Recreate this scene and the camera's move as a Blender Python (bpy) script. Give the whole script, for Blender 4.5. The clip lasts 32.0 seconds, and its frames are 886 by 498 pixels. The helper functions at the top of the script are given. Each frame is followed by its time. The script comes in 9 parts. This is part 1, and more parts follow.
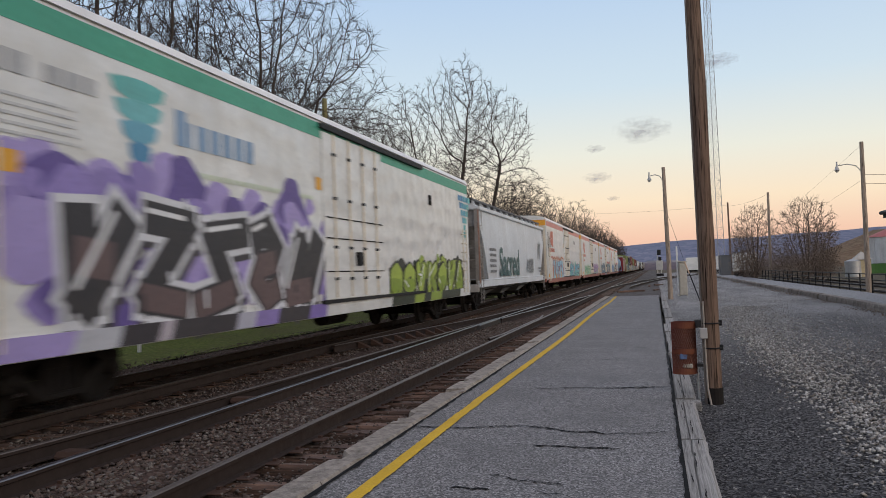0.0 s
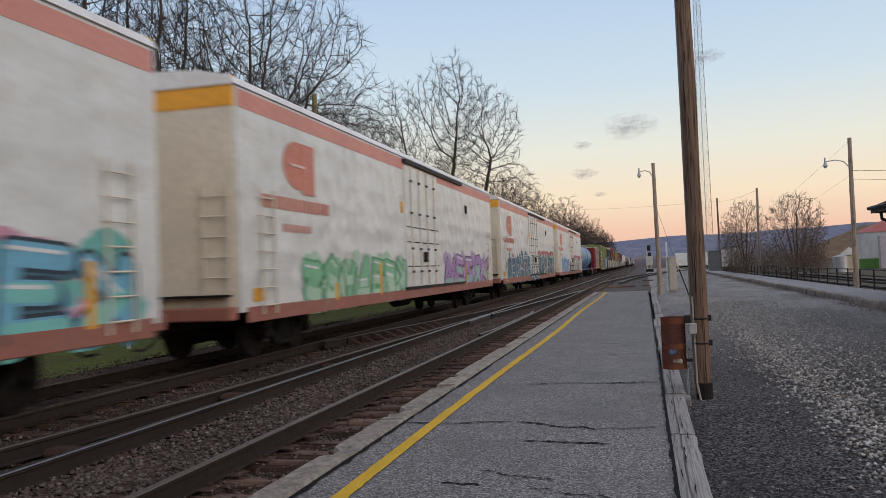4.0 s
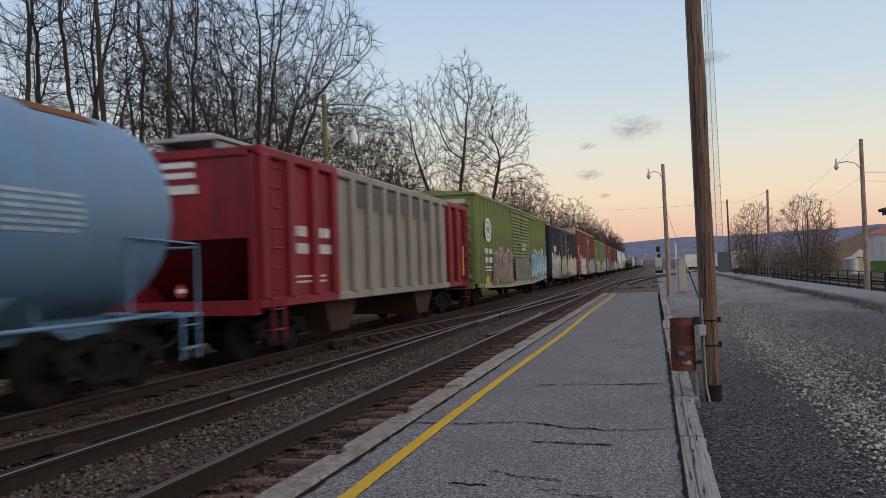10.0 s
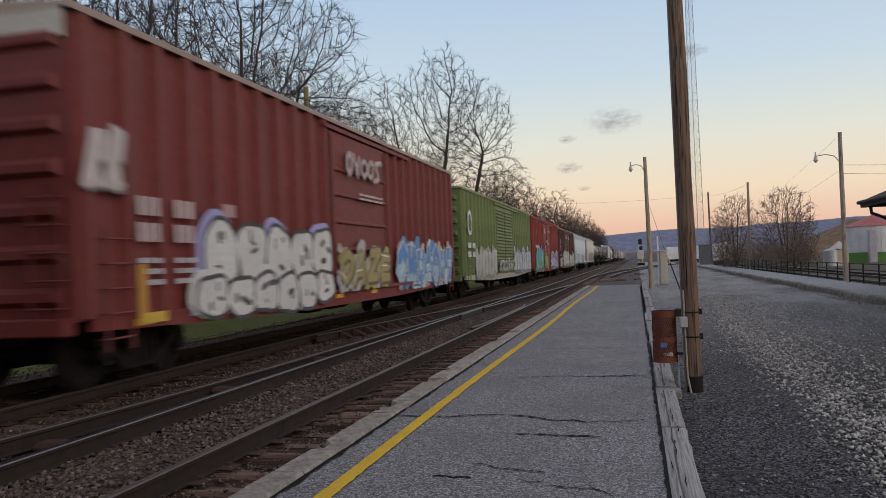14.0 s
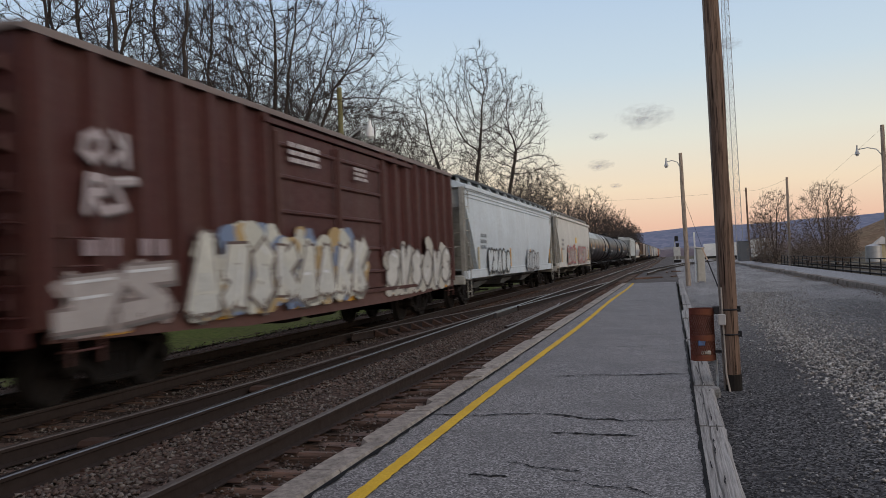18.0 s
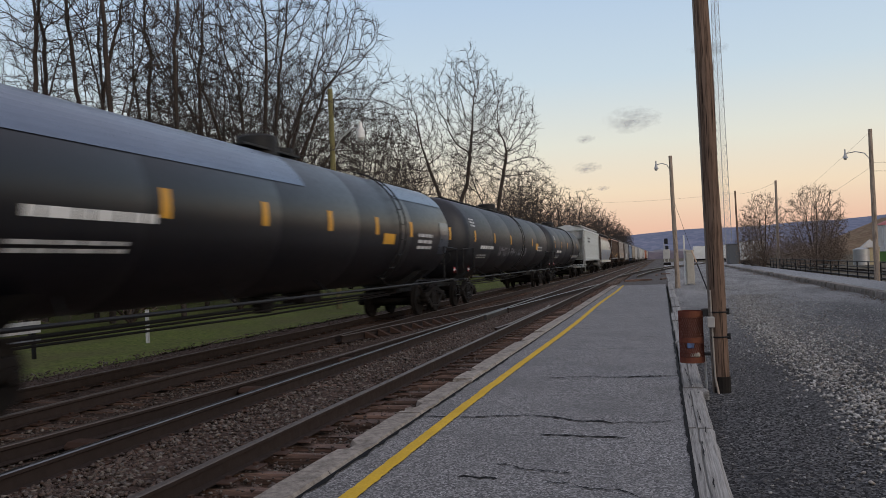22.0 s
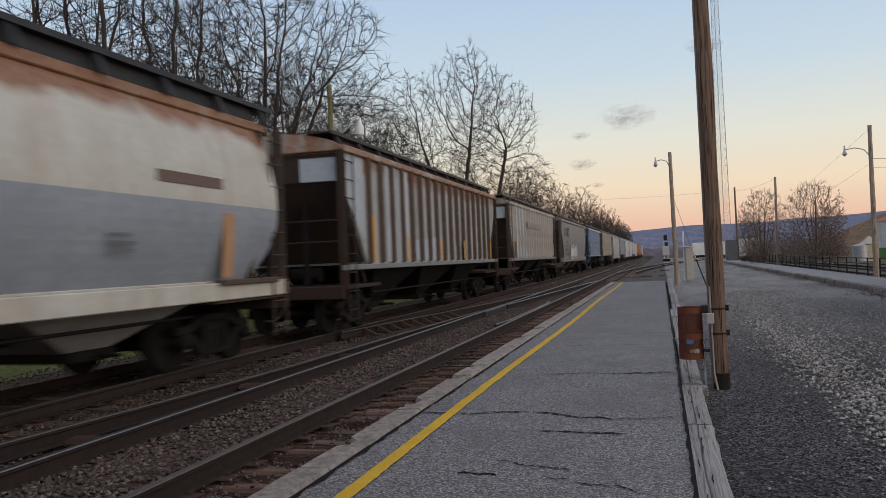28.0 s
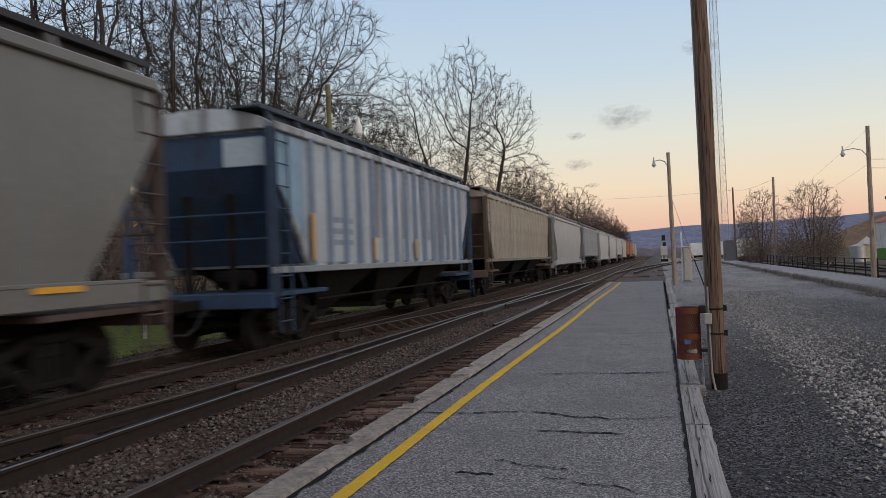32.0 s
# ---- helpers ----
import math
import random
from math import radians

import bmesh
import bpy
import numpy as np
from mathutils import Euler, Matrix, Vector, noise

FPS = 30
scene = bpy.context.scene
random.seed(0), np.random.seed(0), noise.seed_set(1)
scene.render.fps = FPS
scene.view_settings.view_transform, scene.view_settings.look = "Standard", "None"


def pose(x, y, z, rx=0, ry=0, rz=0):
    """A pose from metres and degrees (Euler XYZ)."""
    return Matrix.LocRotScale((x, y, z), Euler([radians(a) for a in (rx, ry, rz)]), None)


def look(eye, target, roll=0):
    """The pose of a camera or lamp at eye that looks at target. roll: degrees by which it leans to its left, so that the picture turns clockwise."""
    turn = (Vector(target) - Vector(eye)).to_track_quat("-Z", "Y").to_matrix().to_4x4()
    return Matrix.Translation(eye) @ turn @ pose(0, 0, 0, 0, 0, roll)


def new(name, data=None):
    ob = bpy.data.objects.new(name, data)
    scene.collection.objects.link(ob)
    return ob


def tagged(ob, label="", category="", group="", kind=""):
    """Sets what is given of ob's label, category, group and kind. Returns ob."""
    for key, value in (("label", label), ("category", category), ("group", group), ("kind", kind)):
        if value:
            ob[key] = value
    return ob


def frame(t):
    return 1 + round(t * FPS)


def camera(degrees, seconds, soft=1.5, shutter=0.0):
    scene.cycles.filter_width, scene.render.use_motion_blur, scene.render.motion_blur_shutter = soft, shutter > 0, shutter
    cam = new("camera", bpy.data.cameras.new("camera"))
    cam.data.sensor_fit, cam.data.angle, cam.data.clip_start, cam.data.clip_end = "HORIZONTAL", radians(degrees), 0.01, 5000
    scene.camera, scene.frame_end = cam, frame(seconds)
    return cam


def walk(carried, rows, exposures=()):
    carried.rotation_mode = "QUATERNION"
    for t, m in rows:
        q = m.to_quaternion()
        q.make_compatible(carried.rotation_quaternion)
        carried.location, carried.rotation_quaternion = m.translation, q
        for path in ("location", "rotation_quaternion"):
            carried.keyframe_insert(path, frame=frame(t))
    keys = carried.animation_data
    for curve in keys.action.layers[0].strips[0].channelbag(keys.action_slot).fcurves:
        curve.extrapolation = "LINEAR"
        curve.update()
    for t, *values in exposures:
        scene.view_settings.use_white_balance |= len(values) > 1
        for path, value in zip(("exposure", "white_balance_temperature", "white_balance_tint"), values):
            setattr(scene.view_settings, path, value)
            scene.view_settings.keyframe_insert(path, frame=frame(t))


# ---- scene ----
cam = camera(58.37, 32.0, soft=0.5, shutter=0.45)
EYE = Vector((0.0, 0.0, 1.485))  # metres above the rail heads, which are z = 0
SPEED = 15.36  # of the train, metres a second


def aim(yaw, pitch, roll):
    """The standing camera's pose: degrees to the left of the tracks, upwards, and of lean."""
    y, p = radians(yaw), radians(pitch)
    way = Vector((-math.sin(y) * math.cos(p), math.cos(y) * math.cos(p), math.sin(p)))
    return look(EYE, EYE + way, -roll)


walk(cam, [
    (0, aim(14.88, 1.86, 2.07)), (0.5, aim(14.83, 1.80, 2.07)), (1, aim(14.79, 1.61, 2.10)), (1.5, aim(14.72, 1.49, 2.10)),
    (2, aim(14.68, 1.44, 2.06)), (2.5, aim(14.57, 1.51, 2.02)), (3, aim(14.48, 1.64, 2.04)), (3.5, aim(14.34, 1.61, 2.13)),
    (5.5, aim(13.94, 1.36, 2.03)), (6, aim(13.95, 1.43, 1.96)), (6.5, aim(13.87, 1.43, 1.96)), (7, aim(13.93, 1.45, 1.96)),
    (7.5, aim(14.03, 1.41, 1.95)), (8, aim(14.24, 1.35, 1.93)), (8.5, aim(14.44, 1.39, 1.91)), (9, aim(14.56, 1.49, 1.89)),
    (9.5, aim(14.66, 1.54, 1.90)), (10, aim(14.83, 1.58, 1.89)), (10.5, aim(14.75, 1.61, 1.89)), (11, aim(14.71, 1.55, 1.92)),
    (11.5, aim(14.58, 1.50, 1.97)), (12, aim(14.38, 1.39, 1.99)), (12.5, aim(14.18, 1.38, 2.00)), (13, aim(13.99, 1.33, 1.92)),
    (13.5, aim(13.87, 1.17, 1.98)), (14, aim(13.63, 1.05, 2.10)), (14.5, aim(13.51, 0.94, 2.18)), (16.5, aim(14.82, 0.96, 2.45)),
    (17, aim(15.67, 1.00, 2.47)), (17.5, aim(16.03, 1.04, 2.51)), (18, aim(16.08, 1.06, 2.53)), (18.5, aim(16.00, 1.09, 2.55)),
    (19, aim(15.85, 1.13, 2.54)), (19.5, aim(15.77, 1.18, 2.53)), (20, aim(15.63, 1.19, 2.49)), (20.5, aim(15.49, 1.17, 2.42)),
    (21, aim(15.41, 1.15, 2.38)), (21.5, aim(15.39, 1.16, 2.34)), (22, aim(15.38, 1.15, 2.32)), (22.5, aim(15.38, 1.14, 2.31)),
    (23, aim(15.39, 1.09, 2.33)), (23.5, aim(15.37, 1.08, 2.31)), (24, aim(15.38, 1.03, 2.31)), (24.5, aim(15.39, 1.03, 2.33)),
    (25, aim(15.39, 0.99, 2.35)), (25.5, aim(15.36, 0.97, 2.38)), (27.5, aim(15.36, 0.91, 2.31)), (28, aim(15.35, 0.90, 2.35)),
    (28.5, aim(15.31, 0.88, 2.38)), (29, aim(15.26, 0.86, 2.37)), (29.5, aim(15.20, 0.89, 2.35)), (30, aim(15.20, 0.95, 2.35)),
    (30.5, aim(15.21, 0.98, 2.32)), (31, aim(15.21, 0.96, 2.30)), (31.5, aim(15.19, 0.92, 2.26)), (32, aim(15.22, 0.87, 2.24)),
], exposures=[(0, 0.26), (3.2, 0.26), (5.8, 0.08), (9.5, 0.13), (32, 0.13)])

# ---- world and sun: after sunset, pale blue sky over a peach horizon ----
world = bpy.data.worlds.new("dusk_sky")
scene.world = world
world.use_nodes = True
wt = world.node_tree
for n in list(wt.nodes):
    wt.nodes.remove(n)
w_out = wt.nodes.new("ShaderNodeOutputWorld")
w_bg = wt.nodes.new("ShaderNodeBackground")
w_sky = wt.nodes.new("ShaderNodeTexSky")
w_sky.sky_type = 'NISHITA'
w_sky.sun_disc = False
w_sky.sun_elevation = radians(5.0)
w_sky.sun_rotation = radians(115.0)
w_sky.dust_density = 1.0
w_sky.ozone_density = 2.0
w_geo = wt.nodes.new("ShaderNodeTexCoord")
w_sep = wt.nodes.new("ShaderNodeSeparateXYZ")
w_ramp = wt.nodes.new("ShaderNodeValToRGB")
wt.links.new(w_geo.outputs["Generated"], w_sep.inputs[0])
wt.links.new(w_sep.outputs["Z"], w_ramp.inputs[0])
stops = [(0.0, (0.80, 0.47, 0.37)), (0.035, (0.88, 0.56, 0.42)), (0.08, (0.93, 0.75, 0.55)), (0.14, (0.81, 0.80, 0.70)),
         (0.22, (0.61, 0.725, 0.81)), (0.34, (0.465, 0.61, 0.81)), (0.6, (0.605, 0.64, 0.785)), (1.0, (0.65, 0.64, 0.755))]
el = w_ramp.color_ramp.elements
while len(el) < len(stops):
    el.new(0.5)
for e, (pos, col) in zip(el, stops):
    e.position, e.color = pos, (*col, 1.0)
w_mix = wt.nodes.new("ShaderNodeMix")
w_mix.data_type = 'RGBA'
w_mix.inputs["Factor"].default_value = 0.9
w_gain = wt.nodes.new("ShaderNodeVectorMath")
w_gain.operation = 'SCALE'
w_gain.inputs["Scale"].default_value = 0.12
wt.links.new(w_sky.outputs[0], w_gain.inputs[0])
wt.links.new(w_gain.outputs[0], w_mix.inputs["A"])
wt.links.new(w_ramp.outputs[0], w_mix.inputs["B"])
wt.links.new(w_mix.outputs["Result"], w_bg.inputs[0])
w_bg.inputs[1].default_value = 0.95
wt.links.new(w_bg.outputs[0], w_out.inputs[0])

sun_data = bpy.data.lights.new("sun", 'SUN')
sun_data.energy = 0.9
sun_data.angle = radians(40)
sun_data.color = (1.0, 0.85, 0.70)
sun = new("sun", sun_data)
sun.matrix_world = look((50, -6, 21), (0, 26, 0))
scene.view_settings.exposure = 0.0

# ---- materials ----
def nodes_of(name):
    m = bpy.data.materials.new(name)
    m.use_nodes = True
    nt = m.node_tree
    return m, nt, nt.nodes["Principled BSDF"]


def noise_node(nt, scale, detail=4.0, rough=0.6, stretch=(1, 1, 1), coord="Object"):
    tc = nt.nodes.new("ShaderNodeTexCoord")
    mp = nt.nodes.new("ShaderNodeMapping")
    mp.inputs["Scale"].default_value = stretch
    tx = nt.nodes.new("ShaderNodeTexNoise")
    tx.inputs["Scale"].default_value = scale
    tx.inputs["Detail"].default_value = detail
    tx.inputs["Roughness"].default_value = rough
    nt.links.new(tc.outputs[coord], mp.inputs[0])
    nt.links.new(mp.outputs[0], tx.inputs[0])
    return tx.outputs["Fac"]


def ramp(nt, fac, lo, hi, a=(0, 0, 0), b=(1, 1, 1)):
    r = nt.nodes.new("ShaderNodeValToRGB")
    r.color_ramp.elements[0].position, r.color_ramp.elements[1].position = lo, hi
    r.color_ramp.elements[0].color, r.color_ramp.elements[1].color = (*a, 1), (*b, 1)
    nt.links.new(fac, r.inputs[0])
    return r.outputs[0]


def blend(nt, fac, a, b, mode='MIX'):
    x = nt.nodes.new("ShaderNodeMix")
    x.data_type, x.blend_type = 'RGBA', mode
    for sock, v in ((x.inputs["Factor"], fac), (x.inputs["A"], a), (x.inputs["B"], b)):
        if isinstance(v, (int, float)):
            sock.default_value = v
        elif isinstance(v, tuple):
            sock.default_value = (*v, 1)
        else:
            nt.links.new(v, sock)
    return x.outputs["Result"]


def relief(nt, bsdf, fac, dist, strength=1.0):
    b = nt.nodes.new("ShaderNodeBump")
    b.inputs["Distance"].default_value = dist
    b.inputs["Strength"].default_value = strength
    nt.links.new(fac, b.inputs["Height"])
    nt.links.new(b.outputs[0], bsdf.inputs["Normal"])


MATS = {}


def paint(name, col, rough=0.5, metal=0.0, dirt=0.35, dirt_col=(0.09, 0.075, 0.06), streak=0.0, streak_col=(0.16, 0.07, 0.03),
          scale=1.0, bump=0.0, waves=0.0, rust=None):
    """Painted or bare surface: broad fading, fine grain, blotchy dirt and, on demand, vertical streaks and shallow dents."""
    if name in MATS:
        return MATS[name]
    m, nt, b = nodes_of(name)
    c = blend(nt, ramp(nt, noise_node(nt, 0.7 * scale, 5), 0.3, 0.7), tuple(0.82 * x for x in col), tuple(min(1, 1.1 * x) for x in col))
    fine = noise_node(nt, 9.0 * scale, 6, 0.7)
    c = blend(nt, ramp(nt, fine, 0.35, 0.75), c, tuple(0.75 * x for x in col))
    if dirt:
        d = ramp(nt, noise_node(nt, 1.6 * scale, 8, 0.72), 0.5, 0.78, (0, 0, 0), (dirt,) * 3)
        c = blend(nt, d, c, dirt_col)
    if streak:
        s = ramp(nt, noise_node(nt, 2.2, 5, 0.65, (1, 1.1, 0.09)), 0.43, 0.62, (0, 0, 0), (streak,) * 3)
        c = blend(nt, s, c, streak_col)
        s = ramp(nt, noise_node(nt, 2.6, 6, 0.7, (1, 6.0, 0.3)), 0.5, 0.68, (0, 0, 0), (0.8 * streak,) * 3)
        c = blend(nt, s, c, tuple(0.7 * x for x in streak_col))
    if rust:  # rust that has spread down from above the height given, in the thing's own metres
        tc = nt.nodes.new("ShaderNodeTexCoord")
        sp = nt.nodes.new("ShaderNodeSeparateXYZ")
        nt.links.new(tc.outputs["Object"], sp.inputs[0])
        up = nt.nodes.new("ShaderNodeMapRange")
        up.inputs["From Min"].default_value, up.inputs["From Max"].default_value = rust - 0.55, rust + 0.12
        nt.links.new(sp.outputs["Z"], up.inputs["Value"])
        spot = blend(nt, 1.0, up.outputs[0], noise_node(nt, 0.75, 6, 0.68, (1, 1, 0.5)), 'MULTIPLY')
        c = blend(nt, ramp(nt, spot, 0.31, 0.46), c, blend(nt, ramp(nt, fine, 0.4, 0.65), *(((0.30, 0.16, 0.08), (0.15, 0.055, 0.03)) if streak < 0.5 else (tuple(1.3 * x for x in streak_col), streak_col))))
    nt.links.new(c, b.inputs["Base Color"])
    if rough > 0.5:  # dusty and matt
        b.inputs["Specular IOR Level"].default_value = 0.12 if rough > 0.7 else 0.28
    b.inputs["Metallic"].default_value = metal
    nt.links.new(ramp(nt, fine, 0.3, 0.8, (rough * 0.85,) * 3, (min(1, rough * 1.25),) * 3), b.inputs["Roughness"])
    if waves:
        vt, vc = nt.nodes.new("ShaderNodeTexVoronoi"), nt.nodes.new("ShaderNodeTexCoord")
        vt.feature, vt.inputs["Scale"].default_value, vt.inputs["Smoothness"].default_value = 'SMOOTH_F1', 1.9, 0.6
        vt.inputs["Randomness"].default_value = 0.55
        nt.links.new(vc.outputs["Object"], vt.inputs[0])
        relief(nt, b, vt.outputs["Distance"], waves)
    elif bump:
        relief(nt, b, fine, bump)
    MATS[name] = m
    return m


def speckled(name, cols, scale, lo_hi=(0.35, 0.65), rough=0.9, bump=0.01, patch=0.5, patch_scale=0.5, patch_col=(0.05, 0.045, 0.04), dusty=None, gloss=0.1):
    """Grainy ground: two or three tones by cells, broad patches, relief."""
    m, nt, b = nodes_of(name)
    tc = nt.nodes.new("ShaderNodeTexCoord")
    v = nt.nodes.new("ShaderNodeTexVoronoi")
    v.inputs["Scale"].default_value = scale
    nt.links.new(tc.outputs["Object"], v.inputs[0])
    cell = ramp(nt, v.outputs["Color"], *lo_hi, cols[0], cols[1])
    c = blend(nt, ramp(nt, noise_node(nt, scale * 0.31, 6, 0.75), 0.45, 0.7), cell, cols[2])
    p = ramp(nt, noise_node(nt, patch_scale, 6, 0.6), 0.42, 0.68, (0, 0, 0), (patch,) * 3)
    c = blend(nt, p, c, patch_col)
    if dusty:  # paler dust tone growing along the lot, with far brightness put into its colour
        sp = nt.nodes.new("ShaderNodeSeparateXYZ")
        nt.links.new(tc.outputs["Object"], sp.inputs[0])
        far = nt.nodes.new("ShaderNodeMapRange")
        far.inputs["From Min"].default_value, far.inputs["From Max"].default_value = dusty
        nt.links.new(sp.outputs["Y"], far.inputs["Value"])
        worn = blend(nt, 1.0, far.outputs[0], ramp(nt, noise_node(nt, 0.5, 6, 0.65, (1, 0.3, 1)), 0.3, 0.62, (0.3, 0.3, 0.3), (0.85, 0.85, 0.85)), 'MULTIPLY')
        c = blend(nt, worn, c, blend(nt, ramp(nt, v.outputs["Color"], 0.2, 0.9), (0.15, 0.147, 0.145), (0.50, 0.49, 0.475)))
    nt.links.new(c, b.inputs["Base Color"])
    b.inputs["Roughness"].default_value = rough
    b.inputs["Specular IOR Level"].default_value = gloss
    relief(nt, b, blend(nt, 0.5, v.outputs["Distance"], noise_node(nt, scale * 0.6, 5, 0.8)), bump)
    MATS[name] = m
    return m


def islands(name, cols, rough=0.9, bump=0.004, scale=30):
    """Loose pieces joined in one mesh: every piece takes its own tone."""
    m, nt, b = nodes_of(name)
    g = nt.nodes.new("ShaderNodeNewGeometry")
    r = nt.nodes.new("ShaderNodeValToRGB")
    el = r.color_ramp.elements
    while len(el) < len(cols):
        el.new(0.5)
    for i, (e, c) in enumerate(zip(el, cols)):
        e.position, e.color = i / (len(cols) - 1), (*c, 1)
    nt.links.new(g.outputs["Random Per Island"], r.inputs[0])
    f = noise_node(nt, scale, 5, 0.7)
    nt.links.new(blend(nt, ramp(nt, f, 0.4, 0.75), r.outputs[0], (0.05, 0.042, 0.036)), b.inputs["Base Color"])
    b.inputs["Roughness"].default_value = rough
    relief(nt, b, f, bump)
    MATS[name] = m
    return m


def by_object(name, cols, rough=0.85, bump=0.01, scale=8, stretch=(1, 1, 1)):
    """Separate pieces that share a mesh: tone by Object Info's Random."""
    m, nt, b = nodes_of(name)
    oi = nt.nodes.new("ShaderNodeObjectInfo")
    base = ramp(nt, oi.outputs["Random"], 0, 1, cols[0], cols[1])
    f = noise_node(nt, scale, 7, 0.7, stretch)
    c = blend(nt, ramp(nt, f, 0.4, 0.7), base, cols[2])
    nt.links.new(c, b.inputs["Base Color"])
    b.inputs["Roughness"].default_value = rough
    relief(nt, b, f, bump)
    MATS[name] = m
    return m


ASPHALT = speckled("asphalt", [(0.044, 0.042, 0.042), (0.46, 0.44, 0.435), (0.134, 0.130, 0.128)], 74, (0.37, 1.0), 0.8, 0.008, 0.5, 0.8, (0.085, 0.082, 0.081), gloss=0.5)
BALLAST_BED = speckled("ballast_bed", [(0.022, 0.015, 0.012), (0.12, 0.080, 0.064), (0.058, 0.038, 0.030)], 22, (0.2, 0.8), 0.95, 0.03, 0.6, 0.9, (0.05, 0.036, 0.03))
# lot grows paler from y 9 to 30; far brightness is part of that colour
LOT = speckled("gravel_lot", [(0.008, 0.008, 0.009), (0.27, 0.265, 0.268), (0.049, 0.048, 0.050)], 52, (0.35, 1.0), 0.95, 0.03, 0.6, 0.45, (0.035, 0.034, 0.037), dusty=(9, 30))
GRASS = speckled("grass", [(0.055, 0.080, 0.018), (0.15, 0.175, 0.048), (0.11, 0.115, 0.042)], 14, (0.2, 0.8), 1.0, 0.05, 0.6, 0.4, (0.10, 0.085, 0.05))
SOIL = speckled("brown_field", [(0.06, 0.05, 0.04), (0.12, 0.098, 0.072), (0.085, 0.075, 0.052)], 3, (0.2, 0.8), 1.0, 0.05, 0.5, 0.05, (0.07, 0.07, 0.04))
STONES = islands("ballast_stones", [(0.045, 0.028, 0.021), (0.13, 0.083, 0.063), (0.065, 0.042, 0.032), (0.22, 0.185, 0.155), (0.045, 0.029, 0.022), (0.155, 0.10, 0.078)])
GRAVEL = islands("lot_stones", [(0.03, 0.03, 0.033), (0.16, 0.158, 0.158), (0.07, 0.07, 0.074), (0.36, 0.35, 0.335), (0.05, 0.05, 0.053)])
CINDERS = speckled("yard_cinders", [(0.03, 0.028, 0.027), (0.22, 0.20, 0.19), (0.09, 0.082, 0.078)], 26, (0.3, 0.95), 0.95, 0.02, 0.5, 0.3, (0.07, 0.062, 0.058))
CONCRETE = by_object("kerb_concrete", [(0.27, 0.235, 0.20), (0.36, 0.315, 0.265), (0.09, 0.075, 0.063)], 0.9, 0.02, 11)
TIMBER = by_object("weathered_timber", [(0.25, 0.24, 0.228), (0.36, 0.345, 0.325), (0.075, 0.068, 0.062)], 0.9, 0.015, 12, (5, 0.3, 5))
TIE = by_object("creosoted_tie", [(0.095, 0.054, 0.038), (0.20, 0.115, 0.080), (0.034, 0.023, 0.018)], 0.9, 0.012, 9, (0.4, 6, 6))
TIE_FAR = islands("creosoted_tie_joined", [(0.10, 0.062, 0.042), (0.14, 0.09, 0.065), (0.17, 0.115, 0.082)])
RAIL_SIDE = paint("rusty_rail", (0.036, 0.025, 0.021), 0.75, 0.0, 0.4, (0.022, 0.017, 0.015), bump=0.003)
RAIL_TOP = paint("worn_rail_head", (0.20, 0.195, 0.195), 0.36, 1.0, 0.15, (0.12, 0.09, 0.07))
RAIL_DULL = paint("dull_rail_head", (0.13, 0.105, 0.09), 0.5, 0.7, 0.4, (0.08, 0.05, 0.035))
STEEL_RUST = paint("rusty_plate", (0.062, 0.037, 0.028), 0.85, 0.0, 0.5, (0.06, 0.03, 0.02), bump=0.004)
YELLOW = paint("yellow_line_paint", (0.62, 0.39, 0.035), 0.75, 0.0, 0.35, (0.3, 0.22, 0.07), scale=5, bump=0.002)
CRACK = paint("crack_filler", (0.008, 0.008, 0.009), 0.9, dirt=0)


def grained(name, light, mid, dark):
    """Weathered round timber: long vertical grain, drying cracks, stains."""
    m, nt, b = nodes_of(name)
    fine = noise_node(nt, 9, 6, 0.7, (4, 4, 0.18))
    c = blend(nt, ramp(nt, noise_node(nt, 1.3, 5, 0.6, (1, 1, 0.4)), 0.35, 0.65), mid, light)
    c = blend(nt, ramp(nt, fine, 0.48, 0.62), c, dark)
    c = blend(nt, ramp(nt, noise_node(nt, 16, 3, 0.5, (4, 4, 0.1)), 0.60, 0.66), c, tuple(0.35 * x for x in dark))
    nt.links.new(c, b.inputs["Base Color"])
    b.inputs["Roughness"].default_value, b.inputs["Specular IOR Level"].default_value = 0.95, 0.12
    relief(nt, b, fine, 0.012)
    return m


POLE_WOOD = grained("pole_wood", (0.22, 0.150, 0.110), (0.155, 0.100, 0.072), (0.07, 0.045, 0.033))
PALE_POLE = grained("pale_pole_wood", (0.38, 0.31, 0.25), (0.32, 0.255, 0.20), (0.18, 0.135, 0.105))
BLACK = paint("black_steel", (0.012, 0.012, 0.013), 0.6, 0.0, 0.3, (0.05, 0.042, 0.035))
UNDER = paint("underframe_black", (0.014, 0.012, 0.012), 0.8, 0.0, 0.5, (0.035, 0.028, 0.023))
TRUCK = paint("truck_cast_steel", (0.014, 0.012, 0.011), 0.8, 0.0, 0.5, (0.028, 0.022, 0.018))
GALV = paint("galvanised_steel", (0.42, 0.42, 0.42), 0.5, 0.6, 0.3, (0.2, 0.19, 0.18))
WHITE = paint("white_paint", (0.74, 0.73, 0.70), 0.5, 0.0, 0.2)


